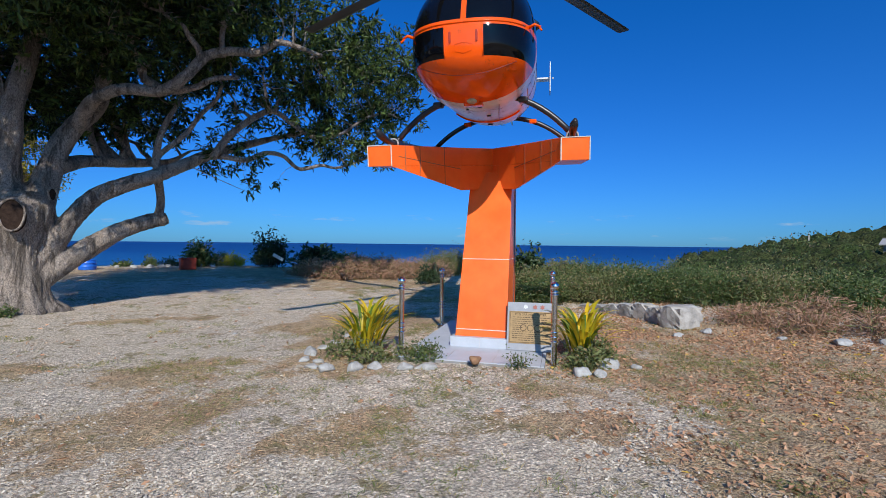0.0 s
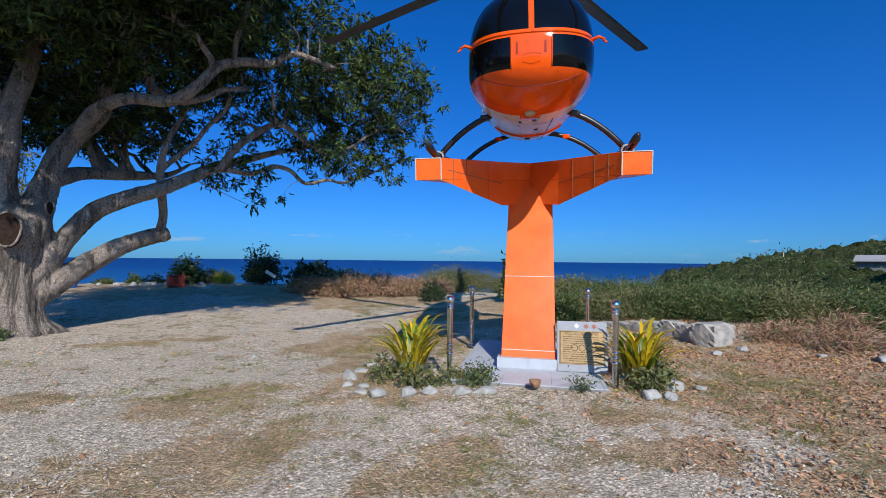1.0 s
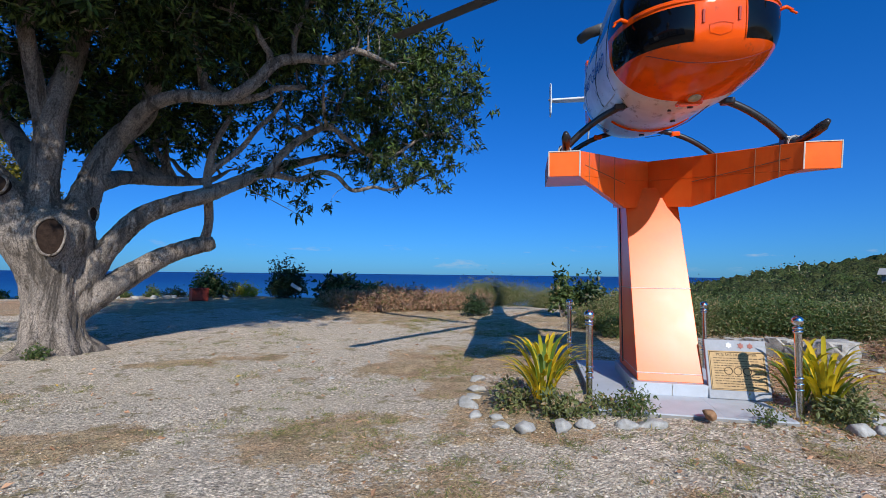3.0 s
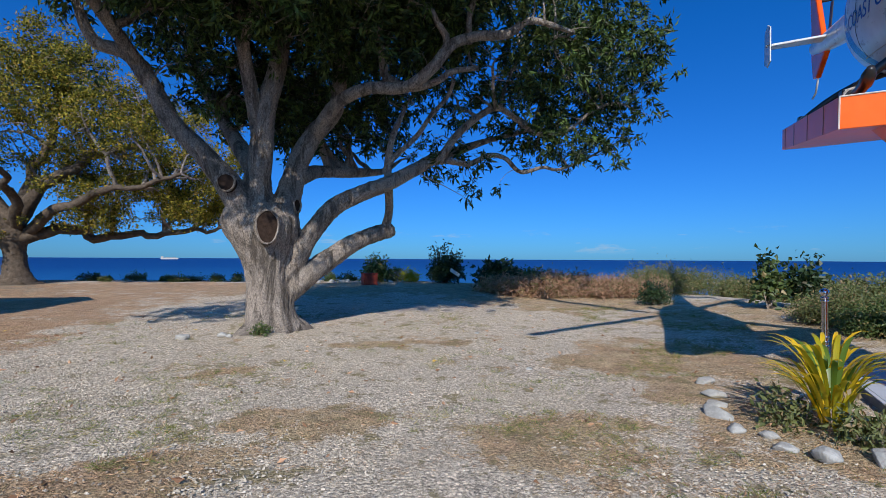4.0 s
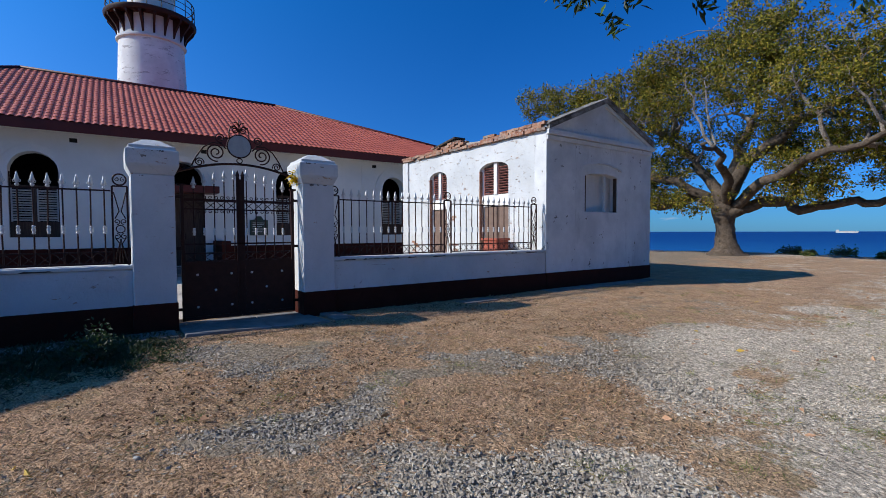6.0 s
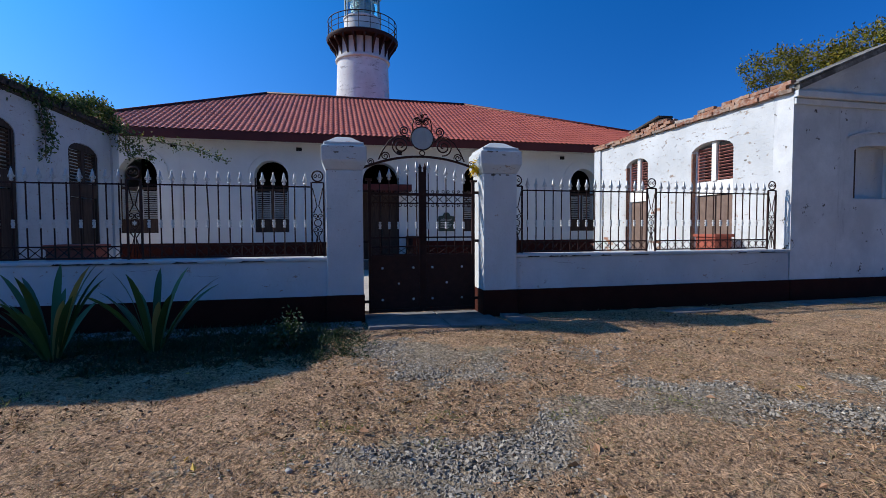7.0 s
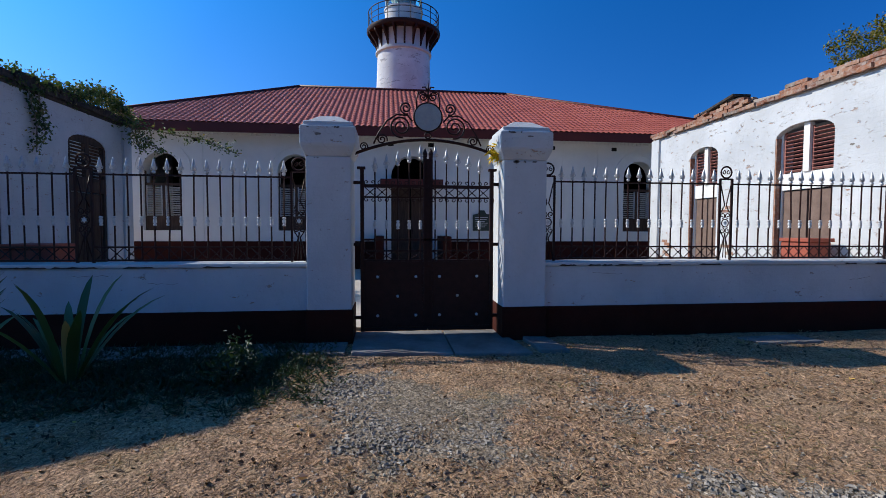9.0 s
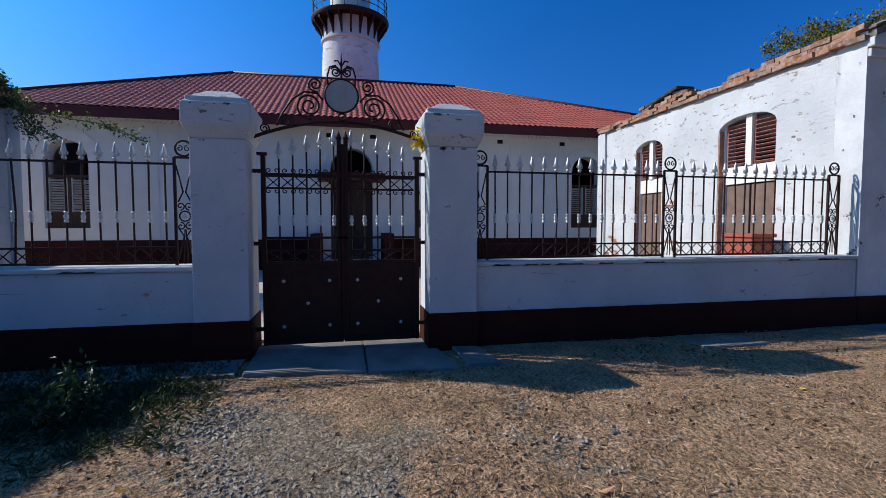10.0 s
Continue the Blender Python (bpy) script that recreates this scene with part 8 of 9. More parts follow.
FLOB = [((FTX + dx, FTY + dy, z0 + z), (rx, ry, rz), w) for dx, dy, z, rx, ry, rz, w in
        ((-5.5, 0, 8.6, 3.6, 3.4, 1.0, 2.0), (-8.2, -0.4, 8.9, 2.6, 3.0, 0.9, 1.5), (-10.8, -0.5, 9.4, 1.7, 2.0, 0.7, 0.7), (-7.5, 0, 7.2, 3.0, 3.0, 0.8, 1.2), (0.8, 0.5, 11.0, 1.7, 2.0, 1.0, 1.2), (1.6, 0.3, 9.6, 2.6, 3.0, 0.9, 1.3),
         (-1.8, 0, 9.2, 2.6, 3.4, 1.0, 1.5), (3.8, 0, 8.4, 2.4, 3.0, 0.9, 1.3), (5.8, -0.2, 7.3, 2.6, 3.0, 0.9, 1.3), (0.5, -2.4, 7.4, 3.6, 2.0, 0.8, 1.2), (-3.6, -2.6, 6.8, 3.0, 1.8, 0.8, 1.1), (4.2, -2.6, 6.2, 2.6, 1.8, 0.8, 0.9),
         (7.6, -0.8, 5.7, 2.0, 2.2, 0.7, 0.8), (8.4, -0.6, 4.2, 1.7, 2.0, 0.6, 0.5), (-7.6, -0.8, 5.4, 2.2, 2.4, 0.8, 0.9), (0.0, 0.5, 5.6, 6.5, 3.0, 0.9, 0.8), (-5.5, -0.6, 3.0, 2.4, 1.4, 0.5, 0.3), (5.0, -0.4, 3.2, 3.0, 1.3, 0.5, 0.35), (-2.0, -1.0, 2.6, 1.6, 0.9, 0.5, 0.4), (2.6, -0.8, 2.9, 1.8, 1.0, 0.5, 0.5), (7.4, -0.3, 3.4, 2.4, 1.6, 0.7, 0.9), (-3.4, 0.3, 3.3, 2.2, 1.4, 0.6, 0.7), (-4.2, 0.8, 5.6, 4.4, 3.0, 1.2, 0.9), (3.6, 0.8, 5.4, 4.4, 3.0, 1.1, 0.9), (-0.5, 1.6, 7.3, 5.5, 3.0, 1.2, 1.5), (6.6, 0.4, 4.0, 2.4, 2.4, 0.9, 0.9), (-7.0, 0.2, 4.2, 2.4, 2.2, 0.8, 0.8), (0.5, 0, 9.0, 4.0, 3.0, 1.4, 1.4), (6.6, 0.2, 4.9, 3.2, 2.4, 1.3, 1.8), (3.2, -0.4, 4.2, 2.6, 2.0, 0.9, 1.2), (-4.0, -0.4, 4.3, 2.8, 2.0, 0.9, 1.2))]
a1, a2 = in_lobes(rng, FLOB, 210, 0.3), in_lobes(rng, FLOB, 900, 0.35)
a3 = np.vstack([in_lobes(rng, FLOB, 350, 0.5), np.repeat(a2, 4, 0) + rng.standard_normal((3600, 3)) * np.array([0.30, 0.30, 0.13])])
wood, tips, ways = grow(rng, list(fs.values()), (a1, a2, a3), (0.075, 0.035, 0.014), 0.12, 0.16)
for lev in (0, 1, 2):
    g = Geo()
    for a, line in wood:
        if a == lev:
            g.tube([tuple(q[:3]) for q in line], [float(q[3]) for q in line], (7, 4, 3)[lev], cap=False)
    part("branch" if lev < 2 else "twig", g, BARK, far_tree, kind="stuff", smooth=lev < 2)
ways = unit(ways + np.array([0, 0, 0.5]))
v, f = leaf_burst(rng, tips, ways, 36, 0.15, 0.135, 0.066, 0.0, 0.6)
part("crown", fast_mesh("crown", v, f, LEAF_FAR), LEAF_FAR, far_tree, "yellow-olive broad leaves in tiers", kind="stuff")


def shrub(name, x, y, rx, ry, h, leaves, leaf_len, mat, seed, label, stems=14, lift=0.15, wide=0.45, base=None, category="shrub", group=""):
    """A bush: stems from one foot, leaves in uneven bursts over its outer shell."""
    rng = np.random.default_rng(seed)
    z = at_ground(x, y) if base is None else base
    ob = thing(name, label, category, pose(x, y, z), group)
    per = 14
    n = max(6, leaves // per)
    d = random_units(rng, n)
    d[:, 2] = np.abs(d[:, 2])
    lump = 0.72 + 0.3 * np.sin(d[:, 0] * 3.1 + seed) * np.cos(d[:, 1] * 3.7 + seed * 1.7) + 0.16 * rng.standard_normal(n)
    r = np.clip(lump, 0.3, 1.15) * (0.55 + 0.45 * rng.uniform(0, 1, n) ** 0.5)
    tips = d * r[:, None] * np.array([rx, ry, h * (1 - lift)]) + np.array([0, 0, h * lift])
    g = Geo()
    pick = rng.choice(n, min(n, stems), replace=False)
    for t in tips[pick]:
        foot = np.array([0.12 * t[0], 0.12 * t[1], -0.05])
        m = foot * 0.5 + t * 0.5 + np.array([0, 0, 0.18 * h]) + rng.standard_normal(3) * 0.05 * h
        g.tube([tuple(foot), tuple(m), tuple(t)], [0.012 * h + 0.006, 0.008 * h + 0.004, 0.003], 5)
    part("stem", g, BARK, ob, kind="stuff")
    v, f = leaf_burst(rng, tips, unit(tips - np.array([0, 0, h * 0.2])), per, 0.11 * max(rx, h) ** 0.5, leaf_len, leaf_len * wide, 0.15, 0.5)
    part("foliage", fast_mesh("foliage", v, f, mat), mat, ob, kind="stuff")
    return ob


shrub("bush", 5.55, 25.2, 0.9, 0.8, 1.75, 4200, 0.16, LEAF_DARK, 31, "round dark green bush at the cliff edge", 20)
shrub("bush", 7.3, 22.4, 1.25, 0.9, 1.15, 3000, 0.26, LEAF_DARK, 32, "low dark bush with fronds on the dry bank", 20)
shrub("bush", 2.35, 26.8, 0.9, 0.8, 1.35, 2600, 0.17, LEAF_BUSH, 33, "green feathery bush behind the red box")
shrub("bush", 4.0, 26.3, 0.6, 0.5, 0.7, 1400, 0.10, LEAF_CROTON, 34, "small yellow-green plant at the cliff edge")
shrub("bush", 3.3, 27.2, 0.7, 0.6, 0.7, 1600, 0.10, LEAF_OLIVE, 35, "low olive bush at the cliff edge")
shrub("dry_thicket", 7.6, 18.9, 1.6, 1.3, 0.8, 7000, 0.19, LEAF_DRYBUSH, 36, "dry pinkish-brown thicket on the bank", 40, wide=0.16)
shrub("dry_thicket", 9.0, 19.6, 1.4, 1.3, 0.85, 5600, 0.19, LEAF_DRYBUSH, 37, "dry brown thicket on the bank", 40, wide=0.16)
shrub("dry_thicket", 6.6, 20.4, 1.3, 1.0, 0.65, 4600, 0.19, LEAF_DRYBUSH, 38, "dry straw-coloured thicket on the bank", 40, wide=0.16)
shrub("dry_thicket", 9.6, 18.1, 1.5, 1.2, 0.75, 5600, 0.17, LEAF_DRYBUSH, 45, "dry pinkish thicket running down the bank", 40, wide=0.16)
shrub("dry_thicket", 10.6, 17.2, 1.2, 1.0, 0.6, 4000, 0.17, LEAF_DRYBUSH, 46, "low dry thicket at the end of the bank", 36, wide=0.16)
shrub("bush", 8.4, 21.2, 0.9, 0.8, 1.0, 2600, 0.15, LEAF_OLIVE, 39, "olive bush behind the dry thicket")
shrub("bush", 12.5, 18.0, 2.7, 1.7, 0.95, 20000, 0.08, LEAF_OLIVE, 40, "wide olive green dome-shaped bush", 40)
shrub("bush", 15.2, 17.0, 1.7, 1.4, 0.85, 9000, 0.09, LEAF_OLIVE, 41, "olive green bush on the bank", 30)
shrub("bush", 9.4, 15.3, 0.6, 0.5, 0.75, 1800, 0.09, LEAF_DARK, 42, "small dark bush in the monument's shadow")
shrub("bush", 10.9, 12.7, 0.42, 0.4, 1.5, 520, 0.17, LEAF_BUSH, 43, "tall leafy plant with broad leaves", 10, 0.3, 0.7)
shrub("bush", 11.7, 12.3, 0.45, 0.45, 1.35, 600, 0.17, LEAF_DARK, 44, "tall leafy plant with dark broad leaves", 10, 0.35, 0.7)
i = 0
for x, y in ((-11.5, 30.9), (-9.6, 31.3), (-8.2, 31.2), (-6.9, 31.0), (-5.7, 30.8), (-4.6, 30.7), (-3.2, 30.4), (-1.0, 30.0), (0.2, 29.4), (1.1, 28.6), (-10.6, 30.2), (-7.5, 30.5)):
    shrub("low_bush", x, y, 0.5 + 0.25 * math.sin(i * 2.3), 0.4, 0.34 + 0.14 * math.sin(i * 1.7), 700, 0.11, LEAF_BUSH if i % 3 else LEAF_DARK, 60 + i, "low green bush along the cliff edge", group="low bushes along the cliff edge")
    i += 1
i = 0
for x, y, r, h in ((9.6, 9.3, 0.9, 0.75), (10.6, 8.4, 1.1, 0.95), (11.6, 7.4, 1.2, 1.0), (12.3, 6.3, 1.2, 1.05), (12.9, 5.2, 1.3, 1.1), (13.5, 4.0, 1.3, 1.1), (14.0, 2.7, 1.3, 1.15), (10.2, 10.6, 1.0, 0.95), (11.8, 9.6, 1.3, 1.2), (13.2, 8.2, 1.5, 1.3),
                    (14.4, 6.7, 1.6, 1.4), (15.3, 5.1, 1.6, 1.5), (16.0, 3.4, 1.6, 1.5), (12.6, 11.4, 1.4, 1.3), (14.4, 10.2, 1.6, 1.4), (16.0, 8.6, 1.8, 1.6), (17.4, 6.8, 1.9, 1.7), (18.3, 4.6, 1.9, 1.8), (14.6, 13.2, 1.5, 1.2), (16.8, 11.8, 1.7, 1.3)):
    shrub("hedge_bush", x, y, r, r * 0.9, h * (0.78 if i < 8 else 0.66), 11000 if i < 10 else 7000, 0.068 if i < 10 else 0.09, (LEAF_BUSH, LEAF_OLIVE, LEAF_BUSH)[i % 3], 90 + i, "dense green scrub bush on the slope", 16, group="scrub on the slope")
    i += 1
for x, y, r, h in ((10.3, 3.6, 0.8, 0.34), (10.9, 2.8, 0.9, 0.4), (12.0, 2.2, 1.0, 0.45), (10.4, 4.6, 0.6, 0.28), (11.6, 4.0, 0.8, 0.42), (12.6, 1.2, 1.0, 0.5)):
    shrub("dry_thicket", x, y, r, r * 0.8, h, 1300, 0.16, LEAF_DRYBUSH, 130 + i, "tangle of dry brown stems", 40, wide=0.12)
    i += 1

# scrub over the far slope: one mass, too many to count
rng = np.random.default_rng(77)


def scrubby(x, y):
    """True where the scrub grows: short of the cliff, off the yard and round the far houses."""
    return (y < edge(x) + 2) & ~((x < 18) & (y > -1)) & ~((x > 55.4) & (x < 59) & (np.abs(y - 13.4) < 2.4)) & ~((x > 48.7) & (x < 52.4) & (np.abs(y - 8.9) < 2.4))


# the close undergrowth that carries the leaves
ua, ur = np.radians(np.linspace(44, 114, 230)), 16 + 84 * np.linspace(0, 1, 150) ** 1.4
UA, UR = np.meshgrid(ua, ur, indexing="ij")
UX, UY = 0.5 + UR * np.sin(UA), 0.5 + UR * np.cos(UA)
lump = np.abs(vnoise(UX * 0.55, UY * 0.55, 4)) * (0.55 + 0.010 * UR) + 0.06 * rng.standard_normal(UX.shape) * (0.4 + 0.012 * UR)
UZ = ground_z(UX, UY) + np.where(scrubby(UX, UY), 0.36 + 0.0085 * UR + lump, -0.6)
ui = np.arange(UX.size).reshape(UX.shape)
uq = np.stack([ui[:-1, :-1], ui[1:, :-1], ui[1:, 1:], ui[:-1, 1:]], -1).reshape(-1, 4)
tagged(part("undergrowth", fast_mesh("undergrowth", np.stack([UX, UY, UZ], -1).reshape(-1, 3), uq, UNDERGROWTH, True), UNDERGROWTH, kind="stuff"), "tangled undergrowth beneath the scrub, with shade in its colour", "scrub")
pts = []
while len(pts) < 1500:
    a, r = rng.uniform(radians(46), radians(112)), 17 + 75 * rng.uniform() ** 0.8
    x, y = 0.5 + r * math.sin(a), 0.5 + r * math.cos(a)
    if bool(scrubby(x, y)):
        pts.append((x, y, r))
for shade, leaf_mat, share in ((0, LEAF_BUSH, pts[::2]), (1, LEAF_OLIVE, pts[1::4]), (2, LEAF_DARK, pts[3::4])):
    V, Fc, nV = [], [], 0
    for x, y, r in share:
        size = (0.72 + 0.014 * r) * rng.uniform(0.7, 1.25) * (1.5 if rng.uniform() < 0.1 else 1.0)
        n = 15
        d = random_units(rng, n)
        d[:, 2] = np.abs(d[:, 2])
        tips = d * rng.uniform(0.6, 1.05, (n, 1)) * np.array([size * 1.25, size * 1.25, size * 0.68]) + np.array([x, y, float(ground_z(x, y)) + 0.1])
        v, f = leaf_burst(rng, tips, d, 11, 0.15 * size, 0.10 + 0.0032 * r, 0.045 + 0.0015 * r, 0.1, 0.5)
        V.append(v)
        Fc.append(f + nV)
        nV += len(v)
    tagged(part("scrub_slope", fast_mesh("scrub_slope", np.vstack(V), np.vstack(Fc), leaf_mat), leaf_mat, kind="stuff"), ("green scrub covering the slope above the shore", "olive scrub among the green on the slope", "dark green scrub among the lighter bushes")[shade], "scrub")


def strap_plant(name, x, y, count, length, width, mat, seed, label, category="plant", stiff=0.5, z=None, base_r=0.06, lean=0.75, rise=0.0):
    """A rosette of arching strap leaves, each a mesh of its own."""
    rr = np.random.default_rng(seed)
    ob = thing(name, label, category, pose(x, y, at_ground(x, y) if z is None else z))
    for i in range(count):
        a = 2.4 * i + rr.uniform(-0.3, 0.3)
        L = length * rr.uniform(0.6, 1.1)
        tilt = lean * rr.uniform(0.2, 1.0)
        foot = rise * rr.uniform(0, 1)
        n = 7
        v, f = [], []
        for k in range(n + 1):
            t = k / n
            out = base_r + L * (math.sin(tilt) * t + (1 - stiff) * 0.45 * t * t)
            up = foot + L * (math.cos(tilt) * t - (1 - stiff) * 0.75 * t ** 2.6)
            w = width * (0.55 + 0.9 * t) * (1 - t ** 3) * 0.5 + 0.001
            c, s = math.cos(a), math.sin(a)
            for side, dz in ((-1, 0.25), (0, 0.0), (1, 0.25)):
                v.append((out * c - side * w * s, out * s + side * w * c, up + dz * w))
        for k in range(n):
            b = 3 * k
            f += [(b, b + 1, b + 4, b + 3), (b + 1, b + 2, b + 5, b + 4)]
        g = Geo()
        g.add(v, f)
        part("leaf", g, mat, ob, smooth=True)
    return ob


strap_plant("croton_plant", 3.15, 6.05, 46, 0.98, 0.048, LEAF_CROTON, 3, "yellow-green strap-leaved plant beside a bollard", stiff=0.42, lean=0.42, rise=0.34, base_r=0.08)
strap_plant("croton_plant", 3.42, 6.30, 36, 0.92, 0.048, LEAF_CROTON, 4, "yellow strap-leaved plant in the stone-edged bed", stiff=0.42, lean=0.42, rise=0.34, base_r=0.08)
strap_plant("croton_plant", 5.45, 4.20, 42, 0.86, 0.05, LEAF_CROTON, 6, "yellow strap-leaved plant beside the plaque", stiff=0.42, lean=0.46, rise=0.32, base_r=0.08)
strap_plant("croton_plant", 5.60, 4.48, 32, 0.8, 0.05, LEAF_CROTON, 8, "yellow-green strap-leaved plant behind the bollard", stiff=0.42, lean=0.46, rise=0.32, base_r=0.08)
shrub("bed_plant", 3.1, 5.75, 0.30, 0.28, 0.30, 600, 0.07, LEAF_OLIVE, 201, "low mottled plant in the stone-edged bed", 12)
shrub("bed_plant", 3.55, 5.55, 0.26, 0.2, 0.20, 400, 0.06, LEAF_OLIVE, 202, "low mottled plant by the pad", 12)
shrub("bed_plant", 2.95, 6.35, 0.28, 0.26, 0.26, 420, 0.07, LEAF_OLIVE, 203, "low green plant in the stone-edged bed", 12)
shrub("bed_plant", 3.72, 5.28, 0.22, 0.2, 0.30, 700, 0.045, LEAF_BUSH, 204, "small fresh green seedling shrub at the pad", 8)
shrub("bed_plant", 5.25, 3.98, 0.34, 0.28, 0.28, 600, 0.07, LEAF_OLIVE, 205, "low mottled plant below the plaque", 12)
shrub("bed_plant", 5.62, 4.15, 0.3, 0.28, 0.3, 560, 0.07, LEAF_OLIVE, 206, "low green plant below the plaque", 12)
shrub("bed_plant", 4.5, 4.35, 0.16, 0.14, 0.22, 240, 0.04, LEAF_BUSH, 207, "thin seedling at the edge of the pad", 6)
strap_plant("agave", -9.2, 1.62, 26, 1.2, 0.085, LEAF_AGAVE, 11, "large broad-leaved green agave before the shaded wall", stiff=0.72, lean=0.62)
strap_plant("agave", -9.3, 2.52, 17, 1.12, 0.085, LEAF_AGAVE, 12, "green agave with few broad leaves before the shaded wall", stiff=0.70, lean=0.58)
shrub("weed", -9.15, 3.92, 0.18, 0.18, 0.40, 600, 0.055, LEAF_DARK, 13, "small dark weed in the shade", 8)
shrub("weed", -2.05, 12.98, 0.22, 0.12, 0.2, 260, 0.07, LEAF_BUSH, 14, "small green weed at the tree's foot", 6)


# ---- vines on the shaded annex ----
rng = np.random.default_rng(41)
vine = thing("vine", "green vine hanging over the top of the shaded annex wall", "vine")
strands = [[(-13.0, -0.95, 3.86), (-14.2, -0.9, 3.98), (-15.4, -0.92, 4.05), (-16.4, -0.9, 4.12), (-17.0, -0.85, 3.95)],
           [(-13.85, -0.88, 3.9), (-13.8, -0.80, 3.55), (-13.95, -0.82, 3.2), (-13.9, -0.80, 2.75)], [(-14.1, -0.88, 3.85), (-14.05, -0.82, 3.5), (-14.15, -0.82, 3.15)],
           [(-16.4, -0.9, 4.1), (-16.6, -0.4, 3.75), (-16.5, 0.3, 3.55), (-16.3, 1.1, 3.4), (-16.0, 1.9, 3.05)], [(-16.5, -0.5, 3.7), (-16.4, -0.2, 3.35), (-16.3, 0.2, 3.1)], [(-16.8, -0.8, 3.9), (-16.7, -0.6, 3.5), (-16.6, -0.4, 3.2)],
           [(-15.0, -0.9, 4.0), (-15.8, -0.8, 4.25), (-16.6, -0.85, 4.2)]]
tips, ways = [], []
for st in strands:
    line = spline([(*p, 0.012) for p in st], 8)
    part("strand", Geo().tube([tuple(q[:3]) for q in line], 0.012, 5), BARK, vine, smooth=True)
    along_top = st is strands[0] or st is strands[6]
    for q in line:
        for _ in range(6 if along_top else 1):
            tips.append(q[:3] + rng.standard_normal(3) * np.array([0.16, 0.07, 0.09] if along_top else [0.06, 0.05, 0.06]))
            ways.append(random_units(rng, 1)[0])
v, f = leaf_burst(rng, np.array(tips), np.array(ways), 12, 0.06, 0.07, 0.042, 0.5, 0.4)
part("leaves", fast_mesh("leaves", v, f, LEAF_BUSH), LEAF_BUSH, vine, kind="stuff")
tuft = thing("wall_weed", "small yellow-green weed growing from the gate pillar", "plant", pose(FX - 0.15, PR[0] - 0.02, 2.36))
tt = np.tile(np.zeros((1, 3)), (10, 1)) + rng.standard_normal((10, 3)) * 0.03
v, f = leaf_burst(rng, tt, np.tile(np.array([[0.3, -0.8, -0.3]]), (10, 1)), 5, 0.03, 0.17, 0.03, 0.5, 1.0)
part("leaves", fast_mesh("leaves", v, f, LEAF_CROTON), LEAF_CROTON, tuft, kind="stuff")

# ---- small things along the cliff edge ----
box = thing("red_box", "dark red painted box on the ground near the cliff edge", "box", pose(1.78, 25.2, at_ground(1.78, 25.2), 0, 0, 8))
part("body", Geo().span((-0.33, -0.25, 0.0), (0.33, 0.25, 0.5)), RED_BOX, box, bevel=0.015)
part("lid", Geo().span((-0.35, -0.27, 0.5), (0.35, 0.27, 0.55)), RED_BOX, box, bevel=0.012)
drum = thing("blue_drum", "blue plastic drum standing by the cliff edge", "drum", pose(-2.30, 27.6, at_ground(-2.3, 27.6)) @ Matrix.Diagonal((0.82, 0.82, 0.72, 1)))
part("body", Geo().lathe([(0.40, 0.0), (0.43, 0.03), (0.43, 0.2), (0.45, 0.23), (0.43, 0.26), (0.43, 0.42), (0.45, 0.45), (0.43, 0.48), (0.42, 0.62), (0.38, 0.64)], sides=24), BLUE_PLASTIC, drum, auto=40)
part("rim", Geo().tube([(0.42 * math.cos(a), 0.42 * math.sin(a), 0.64) for a in np.linspace(0, 2 * math.pi, 24, endpoint=False)], 0.02, 6, closed=True), BLUE_PLASTIC, drum, smooth=True)
for i, (x, y) in enumerate(((0.2, 27.9), (0.7, 27.6), (1.0, 27.8), (-0.5, 28.3), (-1.2, 28.3), (2.9, 25.9))):
    rock(x, y, 0.3, 0.22, 0.2, STONE, 300 + i, label="pale stone lying at the cliff edge")
sign = thing("leaning_board", "white board leaning in the dark bush", "board", pose(5.75, 24.35, at_ground(5.75, 24.35, 0.55), 0, 0, 20))
part("panel", Geo().box((0, 0, 0), (0.62, 0.03, 0.16), m=Matrix.Rotation(radians(28), 3, "Y")), PLASTER, sign, bevel=0.005)
part("stake", Geo().box((0, 0.04, -0.3), (0.04, 0.04, 0.62)), DARKWOOD, sign)

# the broken concrete kerb before the scrub
kerb = thing("broken_wall", "low broken stone and concrete wall before the scrub", "wall", pose(9.15, 5.18, at_ground(9.1, 5.5), 0, 0, 79))
